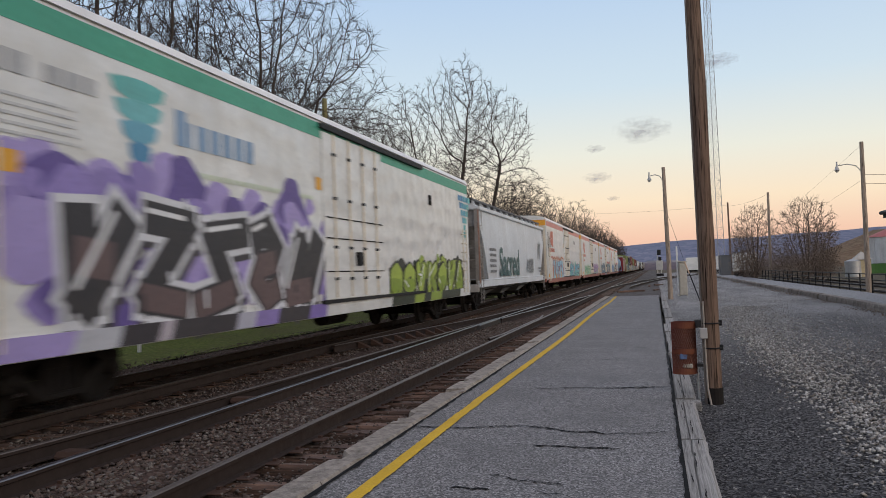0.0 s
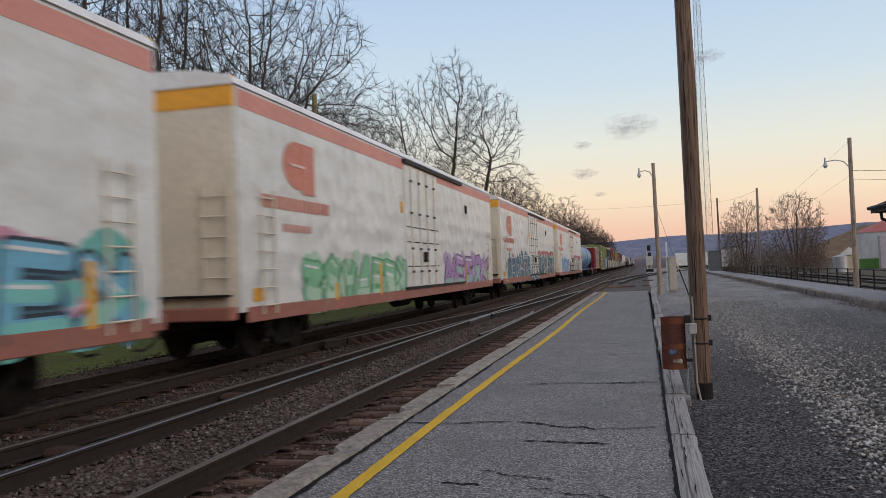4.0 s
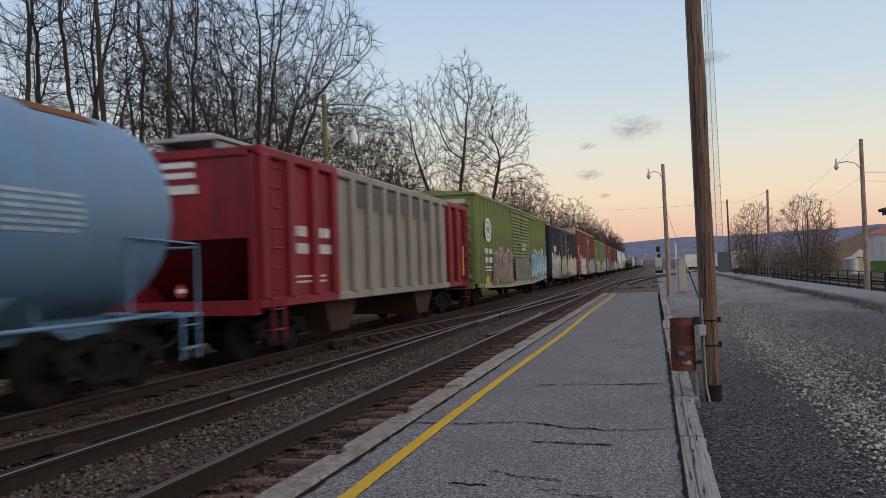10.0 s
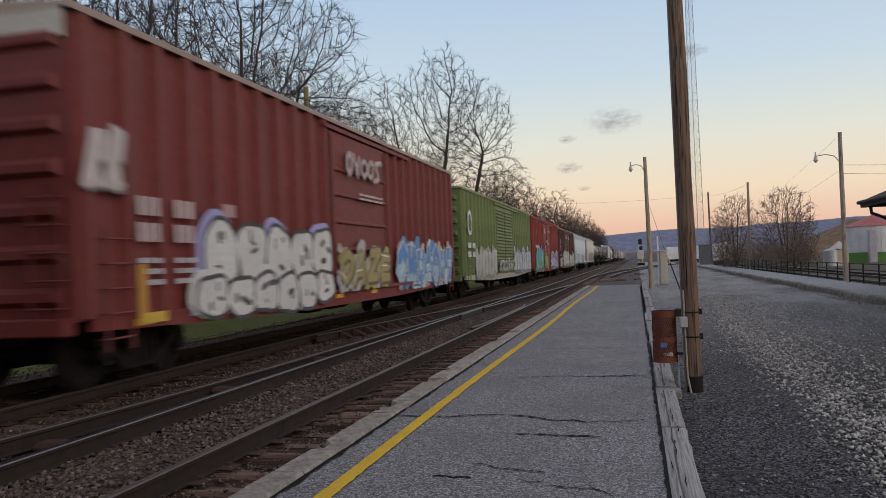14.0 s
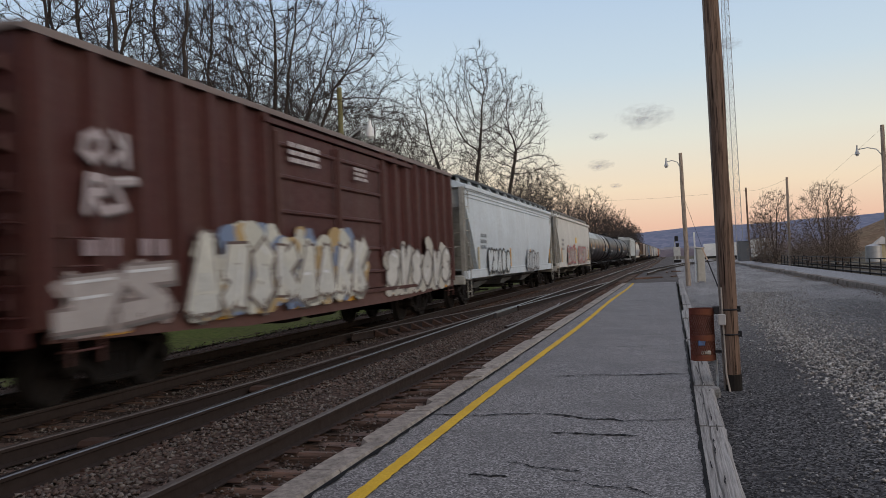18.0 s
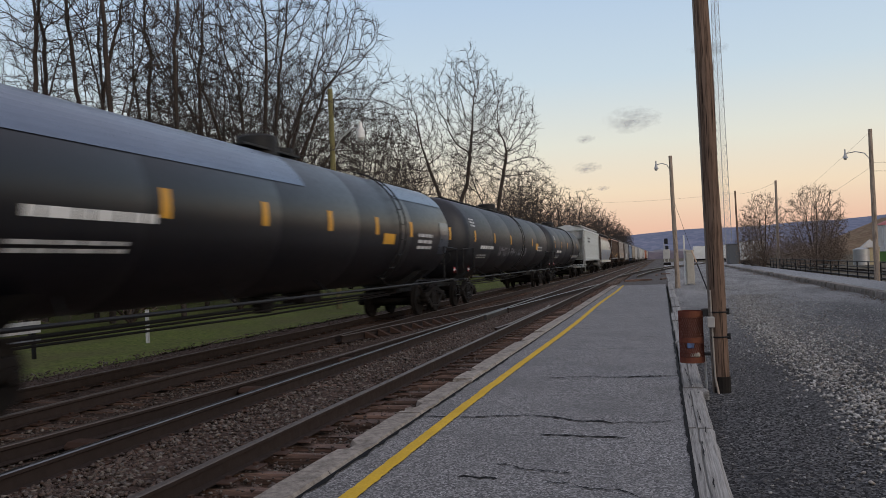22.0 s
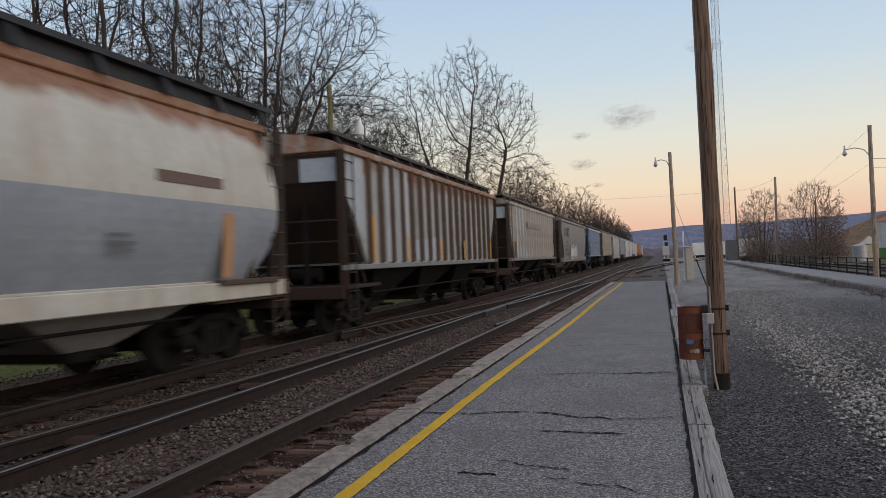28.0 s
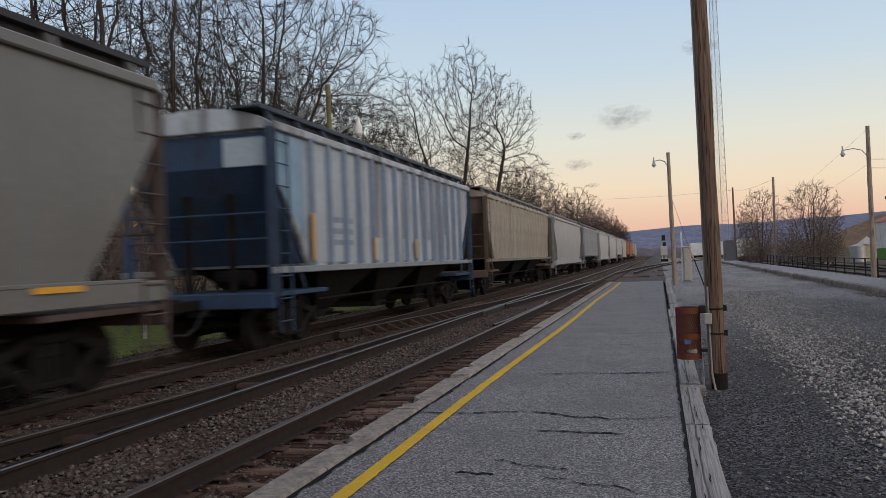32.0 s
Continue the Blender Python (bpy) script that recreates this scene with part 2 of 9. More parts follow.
# ---- mesh tools ----
class Mesh:
    """Gathers faces of one mesh; slot picks a material."""

    def __init__(self):
        self.v, self.f, self.s = [], [], []

    def add(self, verts, faces, slot=0):
        n = len(self.v)
        self.v.extend(verts)
        self.f.extend([tuple(n + i for i in f) for f in faces])
        self.s.extend([slot] * len(faces))
        return self

    def box(self, x0, x1, y0, y1, z0, z1, slot=0, bev=0.0):
        if bev <= 0:
            vs = [(x, y, z) for x in (x0, x1) for y in (y0, y1) for z in (z0, z1)]
            return self.add(vs, [(0, 1, 3, 2), (4, 6, 7, 5), (0, 4, 5, 1), (2, 3, 7, 6), (0, 2, 6, 4), (1, 5, 7, 3)], slot)
        b = min(bev, (x1 - x0) / 2.01, (y1 - y0) / 2.01, (z1 - z0) / 2.01)
        vs, ix = [], {}
        for i, x in enumerate((x0, x1)):
            for j, y in enumerate((y0, y1)):
                for k, z in enumerate((z0, z1)):
                    sx, sy, sz = (b, -b)[i], (b, -b)[j], (b, -b)[k]
                    for a, p in enumerate(((x, y + sy, z + sz), (x + sx, y, z + sz), (x + sx, y + sy, z))):
                        ix[i, j, k, a] = len(vs)
                        vs.append(p)
        fs = []
        for i in (0, 1):
            q = [ix[i, 0, 0, 0], ix[i, 0, 1, 0], ix[i, 1, 1, 0], ix[i, 1, 0, 0]]
            fs.append(q if i == 0 else q[::-1])
            q = [ix[0, i, 0, 1], ix[1, i, 0, 1], ix[1, i, 1, 1], ix[0, i, 1, 1]]
            fs.append(q if i == 0 else q[::-1])
            q = [ix[0, 0, i, 2], ix[0, 1, i, 2], ix[1, 1, i, 2], ix[1, 0, i, 2]]
            fs.append(q if i == 0 else q[::-1])
        for i in (0, 1):
            for j in (0, 1):
                fs.append((ix[i, j, 0, 0], ix[i, j, 0, 1], ix[i, j, 1, 1], ix[i, j, 1, 0]))
                fs.append((ix[i, 0, j, 0], ix[i, 0, j, 2], ix[i, 1, j, 2], ix[i, 1, j, 0]))
                fs.append((ix[0, i, j, 1], ix[0, i, j, 2], ix[1, i, j, 2], ix[1, i, j, 1]))
                for k in (0, 1):
                    fs.append((ix[i, j, k, 0], ix[i, j, k, 1], ix[i, j, k, 2]))
        return self.add(vs, fs, slot)

    def tube(self, pts, radii, sides=8, slot=0, caps=True):
        """A round bar through points; radii one number or one a point."""
        pts = [Vector(p) for p in pts]
        if not hasattr(radii, "__len__"):
            radii = [radii] * len(pts)
        vs, fs = [], []
        up = None
        for i, (p, r) in enumerate(zip(pts, radii)):
            d = (pts[min(i + 1, len(pts) - 1)] - pts[max(i - 1, 0)]).normalized()
            if up is None:
                up = d.orthogonal().normalized()
            a = (up - d * up.dot(d))
            a = a.normalized() if a.length > 1e-6 else d.orthogonal().normalized()
            up = a
            b = d.cross(a)
            for k in range(sides):
                w = 2 * math.pi * k / sides
                vs.append(tuple(p + r * (math.cos(w) * a + math.sin(w) * b)))
        for i in range(len(pts) - 1):
            for k in range(sides):
                k2 = (k + 1) % sides
                fs.append((i * sides + k, i * sides + k2, (i + 1) * sides + k2, (i + 1) * sides + k))
        if caps:
            fs.append(tuple(range(sides))[::-1])
            fs.append(tuple((len(pts) - 1) * sides + k for k in range(sides)))
        return self.add(vs, fs, slot)

    def sweep(self, profile, y0, y1, slot=0, slots=None, closed=True, caps=True, steps=1):
        """A profile in (x, z) drawn along y."""
        n = len(profile)
        vs, fs, base = [], [], len(self.v)
        for j in range(steps + 1):
            y = y0 + (y1 - y0) * j / steps
            vs.extend((x, y, z) for x, z in profile)
        self.v.extend(vs)
        for j in range(steps):
            for i in range(n if closed else n - 1):
                i2 = (i + 1) % n
                self.f.append((base + j * n + i, base + j * n + i2, base + (j + 1) * n + i2, base + (j + 1) * n + i))
                self.s.append(slots[i] if slots else slot)
        if caps and closed:
            self.f.append(tuple(base + i for i in range(n))[::-1])
            self.f.append(tuple(base + steps * n + i for i in range(n)))
            self.s.extend([slot, slot])
        return self

    def data(self, name, mats):
        me = bpy.data.meshes.new(name)
        me.from_pydata(self.v, [], self.f)
        for m in mats if isinstance(mats, (list, tuple)) else [mats]:
            me.materials.append(m)
        if any(self.s):
            me.polygons.foreach_set("material_index", self.s)
        bm = bmesh.new()
        bm.from_mesh(me)
        bmesh.ops.recalc_face_normals(bm, faces=bm.faces)
        bm.to_mesh(me)
        bm.free()
        return me


def smooth(me, angle=40):
    me.polygons.foreach_set("use_smooth", [True] * len(me.polygons))
    me.set_sharp_from_angle(angle=radians(angle))
    return me


def part(name, mesh, mats, parent, label="", at=None, round_off=False):
    """Links one mesh as a part of a thing or of a part; at: its place in the parent's space."""
    me = mesh.data(name, mats) if isinstance(mesh, Mesh) else mesh
    if round_off:
        smooth(me)
    ob = new(name, me)
    ob.parent = parent
    if at is not None:
        ob.matrix_local = at if isinstance(at, Matrix) else Matrix.Translation(at)
    return tagged(ob, label) if label else ob


def thing(name, label, category, at=None, group="", kind=""):
    ob = new(name)
    ob.empty_display_size = 0.2
    if at is not None:
        ob.matrix_world = at if isinstance(at, Matrix) else Matrix.Translation(at)
    return tagged(ob, label, category, group, kind)


def solid(name, mesh, mats, label, category, at=None, group="", kind="", round_off=False):
    me = mesh.data(name, mats) if isinstance(mesh, Mesh) else mesh
    if round_off:
        smooth(me)
    ob = new(name, me)
    if at is not None:
        ob.matrix_world = at if isinstance(at, Matrix) else Matrix.Translation(at)
    return tagged(ob, label, category, group, kind)


def rng(seed):
    return random.Random(seed)


def scatter_stones(name, spots, mats, label, category, seed, flat=0.7):
    """Many loose stones in one mesh; spots: (x, y, z, size)."""
    g = np.random.RandomState(seed)
    t = (1 + 5 ** 0.5) / 2
    base = np.array([(1, 1, 1), (1, -1, -1), (-1, 1, -1), (-1, -1, 1), (1.2, 0, -0.2), (-1.1, 0.2, 0), (0, 1.2, 0.1), (0.1, -1.2, 0), (0, 0.1, 1.15), (0, 0, -1.15)]) * 0.62
    hull = bmesh.new()
    for p in base:
        hull.verts.new(p)
    bmesh.ops.convex_hull(hull, input=hull.verts)
    bmesh.ops.triangulate(hull, faces=hull.faces)
    hull.verts.ensure_lookup_table()
    hull.verts.index_update()
    keep = [v for v in hull.verts if v.link_faces]
    index = {v: i for i, v in enumerate(keep)}
    bv = np.array([v.co[:] for v in keep])
    bf = np.array([[index[v] for v in f.verts] for f in hull.faces])
    hull.free()
    n, k = len(spots), len(bv)
    spots = np.asarray(spots, dtype=float)
    rot = np.linalg.qr(g.normal(size=(n, 3, 3)))[0]
    shape = bv[None] * g.uniform(0.65, 1.2, (n, k, 1))
    pts = np.einsum("nij,nkj->nki", rot, shape) * (spots[:, 3, None, None] / 2) * np.array([1, 1, flat])
    pts += spots[:, None, :3]
    faces = bf[None] + (np.arange(n) * k)[:, None, None]
    me = bpy.data.meshes.new(name)
    me.vertices.add(n * k)
    me.vertices.foreach_set("co", pts.reshape(-1))
    nf = n * len(bf)
    me.loops.add(nf * 3)
    me.loops.foreach_set("vertex_index", faces.reshape(-1).astype(np.int32))
    me.polygons.add(nf)
    me.polygons.foreach_set("loop_start", np.arange(nf, dtype=np.int32) * 3)
    me.update(calc_edges=True)
    me.materials.append(mats)
    return tagged(new(name, me), label, category, kind="stuff")


# ---- ground, tracks, platform ----
def sheet(x_at, y0, y1, ny, z_at):
    """A ground sheet: columns at the x values of x_at, ny rows along y, height from z_at(x, y)."""
    m = Mesh()
    vs, fs, n = [], [], len(x_at)
    for j in range(ny + 1):
        y = y0 + (y1 - y0) * j / ny
        vs.extend((x, y, z_at(x, y)) for x in x_at)
    for j in range(ny):
        for i in range(n - 1):
            fs.append((j * n + i, j * n + i + 1, (j + 1) * n + i + 1, (j + 1) * n + i))
    return m.add(vs, fs)


solid("ground", sheet([-3500, -800, -200, -60, -30, -18, -14, -11.6, 0, 10, 40, 120, 400, 1000, 3500], -600, 3600, 28,
      lambda x, y: (120 if x < -3000 else 70 if x < -700 else 13 if x < -150 else 0.9 if x < -40 else 0.08 if x < -25 else -0.42 if x < 12 else -0.5)), SOIL,
      "brown winter ground reaching to the hills", "ground", kind="structure")
solid("ballast_bed", sheet([-11.7, -11.2, -10.6, -9.9, -9.3, -8.8, -8.5, -7.9, -7.3, -7.0, -6.2, -5.4, -5.1, -4.85, -4.3, -3.75, -3.5, -3.35, -2.9, -2.7], -20, 420, 420,
      lambda x, y: {-11.7: -0.40, -11.2: -0.36, -10.6: -0.28, -2.7: -0.33, -2.9: -0.32, -3.35: -0.30, -3.5: -0.25, -4.85: -0.178, -4.3: -0.166, -3.75: -0.178, -6.2: -0.18, -8.5: -0.19, -7.9: -0.18, -7.3: -0.19}.get(x, -0.215) + 0.022 * noise.noise((x * 2, y * 1.1, 0))),
      BALLAST_BED, "rust-brown crushed stone ballast under the tracks", "ballast", kind="structure")
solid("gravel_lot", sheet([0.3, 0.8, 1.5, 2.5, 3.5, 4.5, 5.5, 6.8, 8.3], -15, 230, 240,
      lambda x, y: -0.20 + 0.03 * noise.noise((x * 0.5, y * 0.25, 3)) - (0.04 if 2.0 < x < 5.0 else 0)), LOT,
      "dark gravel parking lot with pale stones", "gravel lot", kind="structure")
solid("yard_ground", sheet([-2.75, -1.5, -0.5, 0.35], 45.55, 420, 90, lambda x, y: -0.21 + 0.03 * noise.noise((x, y * 0.4, 5))), CINDERS,
      "dark cinder ground beyond the platform's end", "yard ground", kind="structure")
solid("lawn", sheet([-31, -26, -22, -18, -15, -13, -11.65], -10, 200, 120,
      lambda x, y: -0.36 + 0.028 * (-11.65 - x) + 0.05 * noise.noise((x * 0.4, y * 0.3, 7))), GRASS,
      "short green grass strip beside the tracks", "lawn", kind="structure")

RAIL = [(-0.070, -0.17), (0.070, -0.17), (0.070, -0.160), (0.014, -0.145), (0.010, -0.05), (0.035, -0.038), (0.036, -0.010), (0.028, 0.0),
        (-0.028, 0.0), (-0.036, -0.010), (-0.035, -0.038), (-0.010, -0.05), (-0.014, -0.145), (-0.070, -0.160)]
RAIL_SLOT = [0, 0, 0, 0, 0, 0, 1, 1, 1, 0, 0, 0, 0, 0]
X_NEAR, X_TRAIN, GAUGE = -4.28, -7.913, 1.505


def track(name, xc, label, head):
    t = thing(name, label, "railway track", (xc, 0, 0), kind="structure")
    for s in (-1, 1):
        part("rail", Mesh().sweep([(x + s * GAUGE / 2, z) for x, z in RAIL], -20, 420, slots=RAIL_SLOT), [RAIL_SIDE, head if s < 0 else RAIL_DULL], t)
    return t


near_track = track("track_near", X_NEAR, "railway track with worn bright rails on old timber ties", RAIL_TOP)
train_track = track("track_train", X_TRAIN, "railway track under the freight train, rusty rails", RAIL_DULL)

platform = thing("platform", "worn grey asphalt platform with cracks and a yellow edge line", "platform", kind="structure")
PZ = -0.08
part("asphalt", sheet([-2.49, -2.0, -1.4, -0.8, -0.3, 0.16], -12, 45.6, 120, lambda x, y: PZ + 0.006 * noise.noise((x, y * 0.5, 1))), ASPHALT, platform)
part("slab", Mesh().box(-2.50, 0.16, -12, 45.6, -0.40, PZ - 0.012), ASPHALT, platform)


# ---- ties, crossover, kerb, line, cracks, timbers ----
def tie_mesh(seed, length=2.6):
    g = rng(seed)
    m = Mesh().box(-length / 2, length / 2, -0.112, 0.112, -0.36, -0.172, bev=0.018)
    m.v = [(x + g.uniform(-.05, .05) * (abs(x) > 1), y + g.uniform(-.018, .018), z + g.uniform(-.03, .006)) for x, y, z in m.v]
    return m.data("tie", TIE)


TIES = [tie_mesh(k) for k in range(5)]
PLATE = Mesh().box(-0.19, 0.19, -0.095, 0.095, -0.174, -0.158, bev=0.006).box(-0.12, -0.085, -0.06, -0.02, -0.16, -0.135).box(0.085, 0.12, 0.02, 0.06, -0.16, -0.135).data("tie_plate", STEEL_RUST)
for trk, xc, count in ((near_track, X_NEAR, 110), (train_track, X_TRAIN, 90)):
    g = rng(int(-xc * 10))
    far = Mesh()
    for i in range(-14, 400):
        y = 0.12 + 0.5 * i + g.uniform(-.03, .03)
        if i < count - 6 and i > -6:
            part("tie", TIES[g.randrange(5)], None, trk, at=pose(g.uniform(-.12, .05), y, g.uniform(-.03, 0), 0, 0, g.uniform(-2.2, 2.2)))
            for s in (-1, 1):
                part("tie_plate", PLATE, None, trk, at=(s * GAUGE / 2, y, 0))
        elif i > 0:
            far.box(-1.3 + g.uniform(-.05, .05), 1.3 + g.uniform(-.05, .05), y - .11, y + .11, -0.33, -0.175)
    tagged(part("far_ties", far, TIE_FAR, trk), kind="stuff")


def bend(path, profile=RAIL, slots=RAIL_SLOT):
    """A rail drawn through (x, y) points."""
    m = Mesh()
    vs, n = [], len(profile)
    for i, (x, y) in enumerate(path):
        a, b = path[max(0, i - 1)], path[min(len(path) - 1, i + 1)]
        d = Vector((b[0] - a[0], b[1] - a[1])).normalized()
        vs.extend((x + px * d.y, y - px * d.x, pz) for px, pz in profile)
    m.v = vs
    for j in range(len(path) - 1):
        for i in range(n):
            i2 = (i + 1) % n
            m.f.append((j * n + i, j * n + i2, (j + 1) * n + i2, (j + 1) * n + i))
            m.s.append(slots[i])
    m.f += [tuple(range(n))[::-1], tuple((len(path) - 1) * n + i for i in range(n))]
    m.s += [0, 0]
    return m


def spline(pts, step=1.0):
    out = []
    for (x0, y0), (x1, y1) in zip(pts, pts[1:]):
        k = max(1, int(abs(y1 - y0) / step))
        out += [(x0 + (x1 - x0) * i / k, y0 + (y1 - y0) * i / k) for i in range(k)]
    return out + [pts[-1]]


crossover = thing("crossover", "rusty crossover rails between the two tracks", "railway track", kind="structure")
C_PATH = [(-7.00, -8.0), (-6.30, 0.0), (-5.87, 5.9), (-5.66, 8.2), (-5.50, 11.0), (-5.40, 15.0), (-5.16, 22.6)]
part("rail", bend(spline(C_PATH)), [RAIL_SIDE, RAIL_DULL], crossover)
part("rail", bend(spline([(-4.90, 25.5), (-4.45, 34.0), (-3.62, 47.0)])), [RAIL_SIDE, RAIL_TOP], crossover)
part("rail", bend(spline([(-6.98, 16.5), (-6.70, 19.0), (-6.25, 22.3), (-5.70, 26.5), (-5.14, 34.0)])), [RAIL_SIDE, RAIL_DULL], crossover)
part("guard_rail", bend(spline([(-3.72, 17.8), (-3.64, 19.0), (-3.62, 25.5), (-3.72, 26.8)])), [RAIL_SIDE, RAIL_DULL], crossover)
part("frog", Mesh().box(-5.13, -4.93, 22.4, 25.8, -0.15, -0.004, bev=0.01), RAIL_TOP, crossover)
for k in range(9):
    y = 17.6 + 0.62 * k
    x = -6.85 + (y - 17.6) * 0.155
    part("rail_brace", Mesh().add([(x + 0.04, y - .1, -0.16), (x + 0.34, y - .1, -0.16), (x + 0.34, y + .1, -0.16), (x + 0.04, y + .1, -0.16), (x + 0.04, y - .07, -0.02), (x + 0.04, y + .07, -0.02)],
                                  [(0, 1, 4), (3, 5, 2), (1, 2, 5, 4), (0, 4, 5, 3), (0, 3, 2, 1)]), STEEL_RUST, crossover)
for y in (6.4, 9.6, 12.8):
    part("spacer_block", Mesh().box(-5.55, -5.15, y - .12, y + .12, -0.15, -0.05, bev=0.04), STEEL_RUST, crossover)
siding = thing("track_siding", "curved yard siding leaving to the right", "railway track", kind="structure")
for off in (0.0, 1.5):
    part("rail", bend(spline([(-3.5 + off, 66.0), (-2.9 + off, 78.0), (-1.6 + off, 95.0), (1.2 + off, 120.0), (6.0 + off, 150.0)])), [RAIL_SIDE, RAIL_TOP], siding)

# kerb stones, each with worn edges
KERBS = []
for k in range(4):
    g = rng(40 + k)
    m = Mesh()
    n = 26
    rows = []
    for j in range(n + 1):
        y = 2.34 * j / n + 0.01
        w = 0.012 * noise.noise((k * 7.3, y * 2.2, 0)) + g.uniform(-.002, .002)
        chip = g.uniform(.015, .05) if noise.noise((k * 3.1, y * 3.0, 5)) > 0.42 else 0.0
        if noise.noise((k * 4.7, y * 1.6, 2)) > 0.30:  # a piece broken off the track side
            w, chip = w + 0.06 + g.uniform(0, .02), chip + 0.03
        rows.append([(-2.80 + w, y, -0.42), (-2.80 + w * .6, y, PZ - .05 - chip), (-2.775 + w + chip * .5, y, PZ + .026 - chip * .5), (-2.53 + w * .5, y, PZ + .034), (-2.495 + 0.016 * noise.noise((k * 5.1, y * 3.3, 9)), y, PZ - .012), (-2.485, y, -0.42)])
    for j in range(n):
        for i in range(5):
            b = j * 6
            m.f.append((b + i, b + i + 1, b + i + 7, b + i + 6))
            m.s.append(0)
    m.v = [p for r in rows for p in r]
    m.f += [(5, 4, 3, 2, 1, 0), tuple(n * 6 + i for i in range(6))]
    m.s += [0, 0]
    KERBS.append(m.data("kerb_stone", CONCRETE))
g = rng(9)
for i in range(-5, 19):
    part("kerb_stone", KERBS[g.randrange(4)], None, platform, at=pose(g.uniform(-.005, .005), 2.36 * i + 0.9, g.uniform(-.012, .008)))
# the yellow line, hand-painted and slightly wavy
m = Mesh()
vs = []
ys = np.arange(-6, 45.5, 0.045)
for y in ys:
    c = -2.128 - 0.028 * math.sin(y * 0.33 - 1.5) + 0.012 * noise.noise((0, y * 1.7, 0))
    h = 0.060 + 0.006 * noise.noise((5, y * 4, 0))
    e0, e1 = 0.010 * noise.noise((8, y * 11, 0)), 0.010 * noise.noise((2, y * 11, 7))
    vs += [(c - h + e0, y, PZ + 0.009), (c + h + e1, y, PZ + 0.009)]
m.add(vs, [(2 * i, 2 * i + 1, 2 * i + 3, 2 * i + 2) for i in range(len(ys) - 1)])
part("yellow_line", m, YELLOW, platform, "worn yellow painted line")


def crack(x0, y0, x1, y1, width, seed, wob=0.06):
    g = rng(seed)
    n = max(6, int(math.hypot(x1 - x0, y1 - y0) / 0.022))
    vs, off, o2 = [], 0.0, 0.0
    for i in range(n + 1):
        u = i / n
        off += g.uniform(-.020, .020)
        off *= 0.965
        w = width * 1.5 * (0.3 + 1.0 * g.random() ** 1.3) * min(1, 8 * u + .4, 8 * (1 - u) + .4)
        x, y = x0 + (x1 - x0) * u, y0 + (y1 - y0) * u + off * min(1, 6 * u, 6 * (1 - u)) + wob * math.sin(math.pi * u * 3)
        vs += [(x, y - w, PZ + 0.0085), (x, y + w, PZ + 0.0085)]
    m = Mesh().add(vs, [(2 * i, 2 * i + 1, 2 * i + 3, 2 * i + 2) for i in range(n)])
    part("crack", m, CRACK, platform)


for k, (x0, y0, x1, y1, w) in enumerate([(-2.46, 7.87, -1.3, 8.02, .014), (-1.3, 7.98, -0.5, 7.66, .02), (-0.5, 7.66, 0.15, 7.85, .008), (-1.6, 10.55, 0.12, 10.75, .014), (-0.5, 10.62, -0.05, 10.8, .02),
                                         (-1.52, 5.66, -1.22, 5.64, .016), (-1.12, 7.12, -0.36, 7.05, .015), (-1.3, 6.05, -0.7, 5.85, .008), (-0.85, 5.6, -0.2, 5.3, .008), (-1.7, 13.9, 0.1, 14.1, .010),
                                         (-0.9, 15.9, 0.1, 16.0, .014), (-2.0, 18.1, 0.1, 18.3, .010), (-1.2, 21.0, 0.1, 21.0, .018), (-2.2, 24.2, 0.1, 24.3, .014), (-1.5, 28.0, 0.1, 28.2, .02), (-2.2, 33.0, 0.1, 33.0, .02), (-2.0, 39.0, 0.1, 39.0, .02),
                                         (-1.9, 3.2, -0.4, 3.4, .012)]):
    crack(x0, y0, x1, y1, w, 60 + k, 0.02)
m = Mesh()
g = rng(3)
vs = []
for i in range(400):
    y = -11 + i * 0.14
    vs += [(0.136 + g.uniform(-.012, .010) + 0.010 * noise.noise((0, y * 1.5, 4)), y, PZ + 0.009), (0.165, y, PZ + 0.009)]
m.add(vs, [(2 * i, 2 * i + 1, 2 * i + 3, 2 * i + 2) for i in range(399)])
part("edge_gap", m, CRACK, platform, "dark gap beside the timber edging")
vs = []
for i in range(400):
    y = -11 + i * 0.14
    vs += [(-2.50, y, PZ + 0.0088), (-2.468 + g.uniform(-.012, .02) * (1 if i % 3 else 1.8), y, PZ + 0.0088)]
part("kerb_gap", Mesh().add(vs, [(2 * i, 2 * i + 1, 2 * i + 3, 2 * i + 2) for i in range(399)]), CRACK, platform)

edging = thing("timber_edging", "weathered grey timber edging along the platform", "timber edging", kind="structure")
y, g = -6.0, rng(12)
TBEAMS = []
for k in range(3):
    m = Mesh()
    n = 14
    rows = []
    for j in range(n + 1):
        yy = j / n
        a, b = g.uniform(-.008, .008), g.uniform(-.01, .01)
        rows.append([(-0.125 + a, yy, -0.22), (-0.122 + a, yy, -0.012), (-0.10 + a, yy, 0.004 + b * .4), (-0.03 + a, yy, 0.008 + b * .3), (-0.022 + a, yy, -0.012), (-0.012 + a, yy, 0.007), (0.09 + a, yy, 0.004 + b * .5), (0.118 + a, yy, -0.015), (0.122 + a, yy, -0.22)])
    m.v = [p for r in rows for p in r]
    for j in range(n):
        for i in range(8):
            q = j * 9
            m.f.append((q + i, q + i + 1, q + i + 10, q + i + 9))
            m.s.append(0)
    m.f += [tuple(range(8, -1, -1)), tuple(n * 9 + i for i in range(9))]
    m.s += [0, 0]
    TBEAMS.append(m.data("timber", TIMBER))
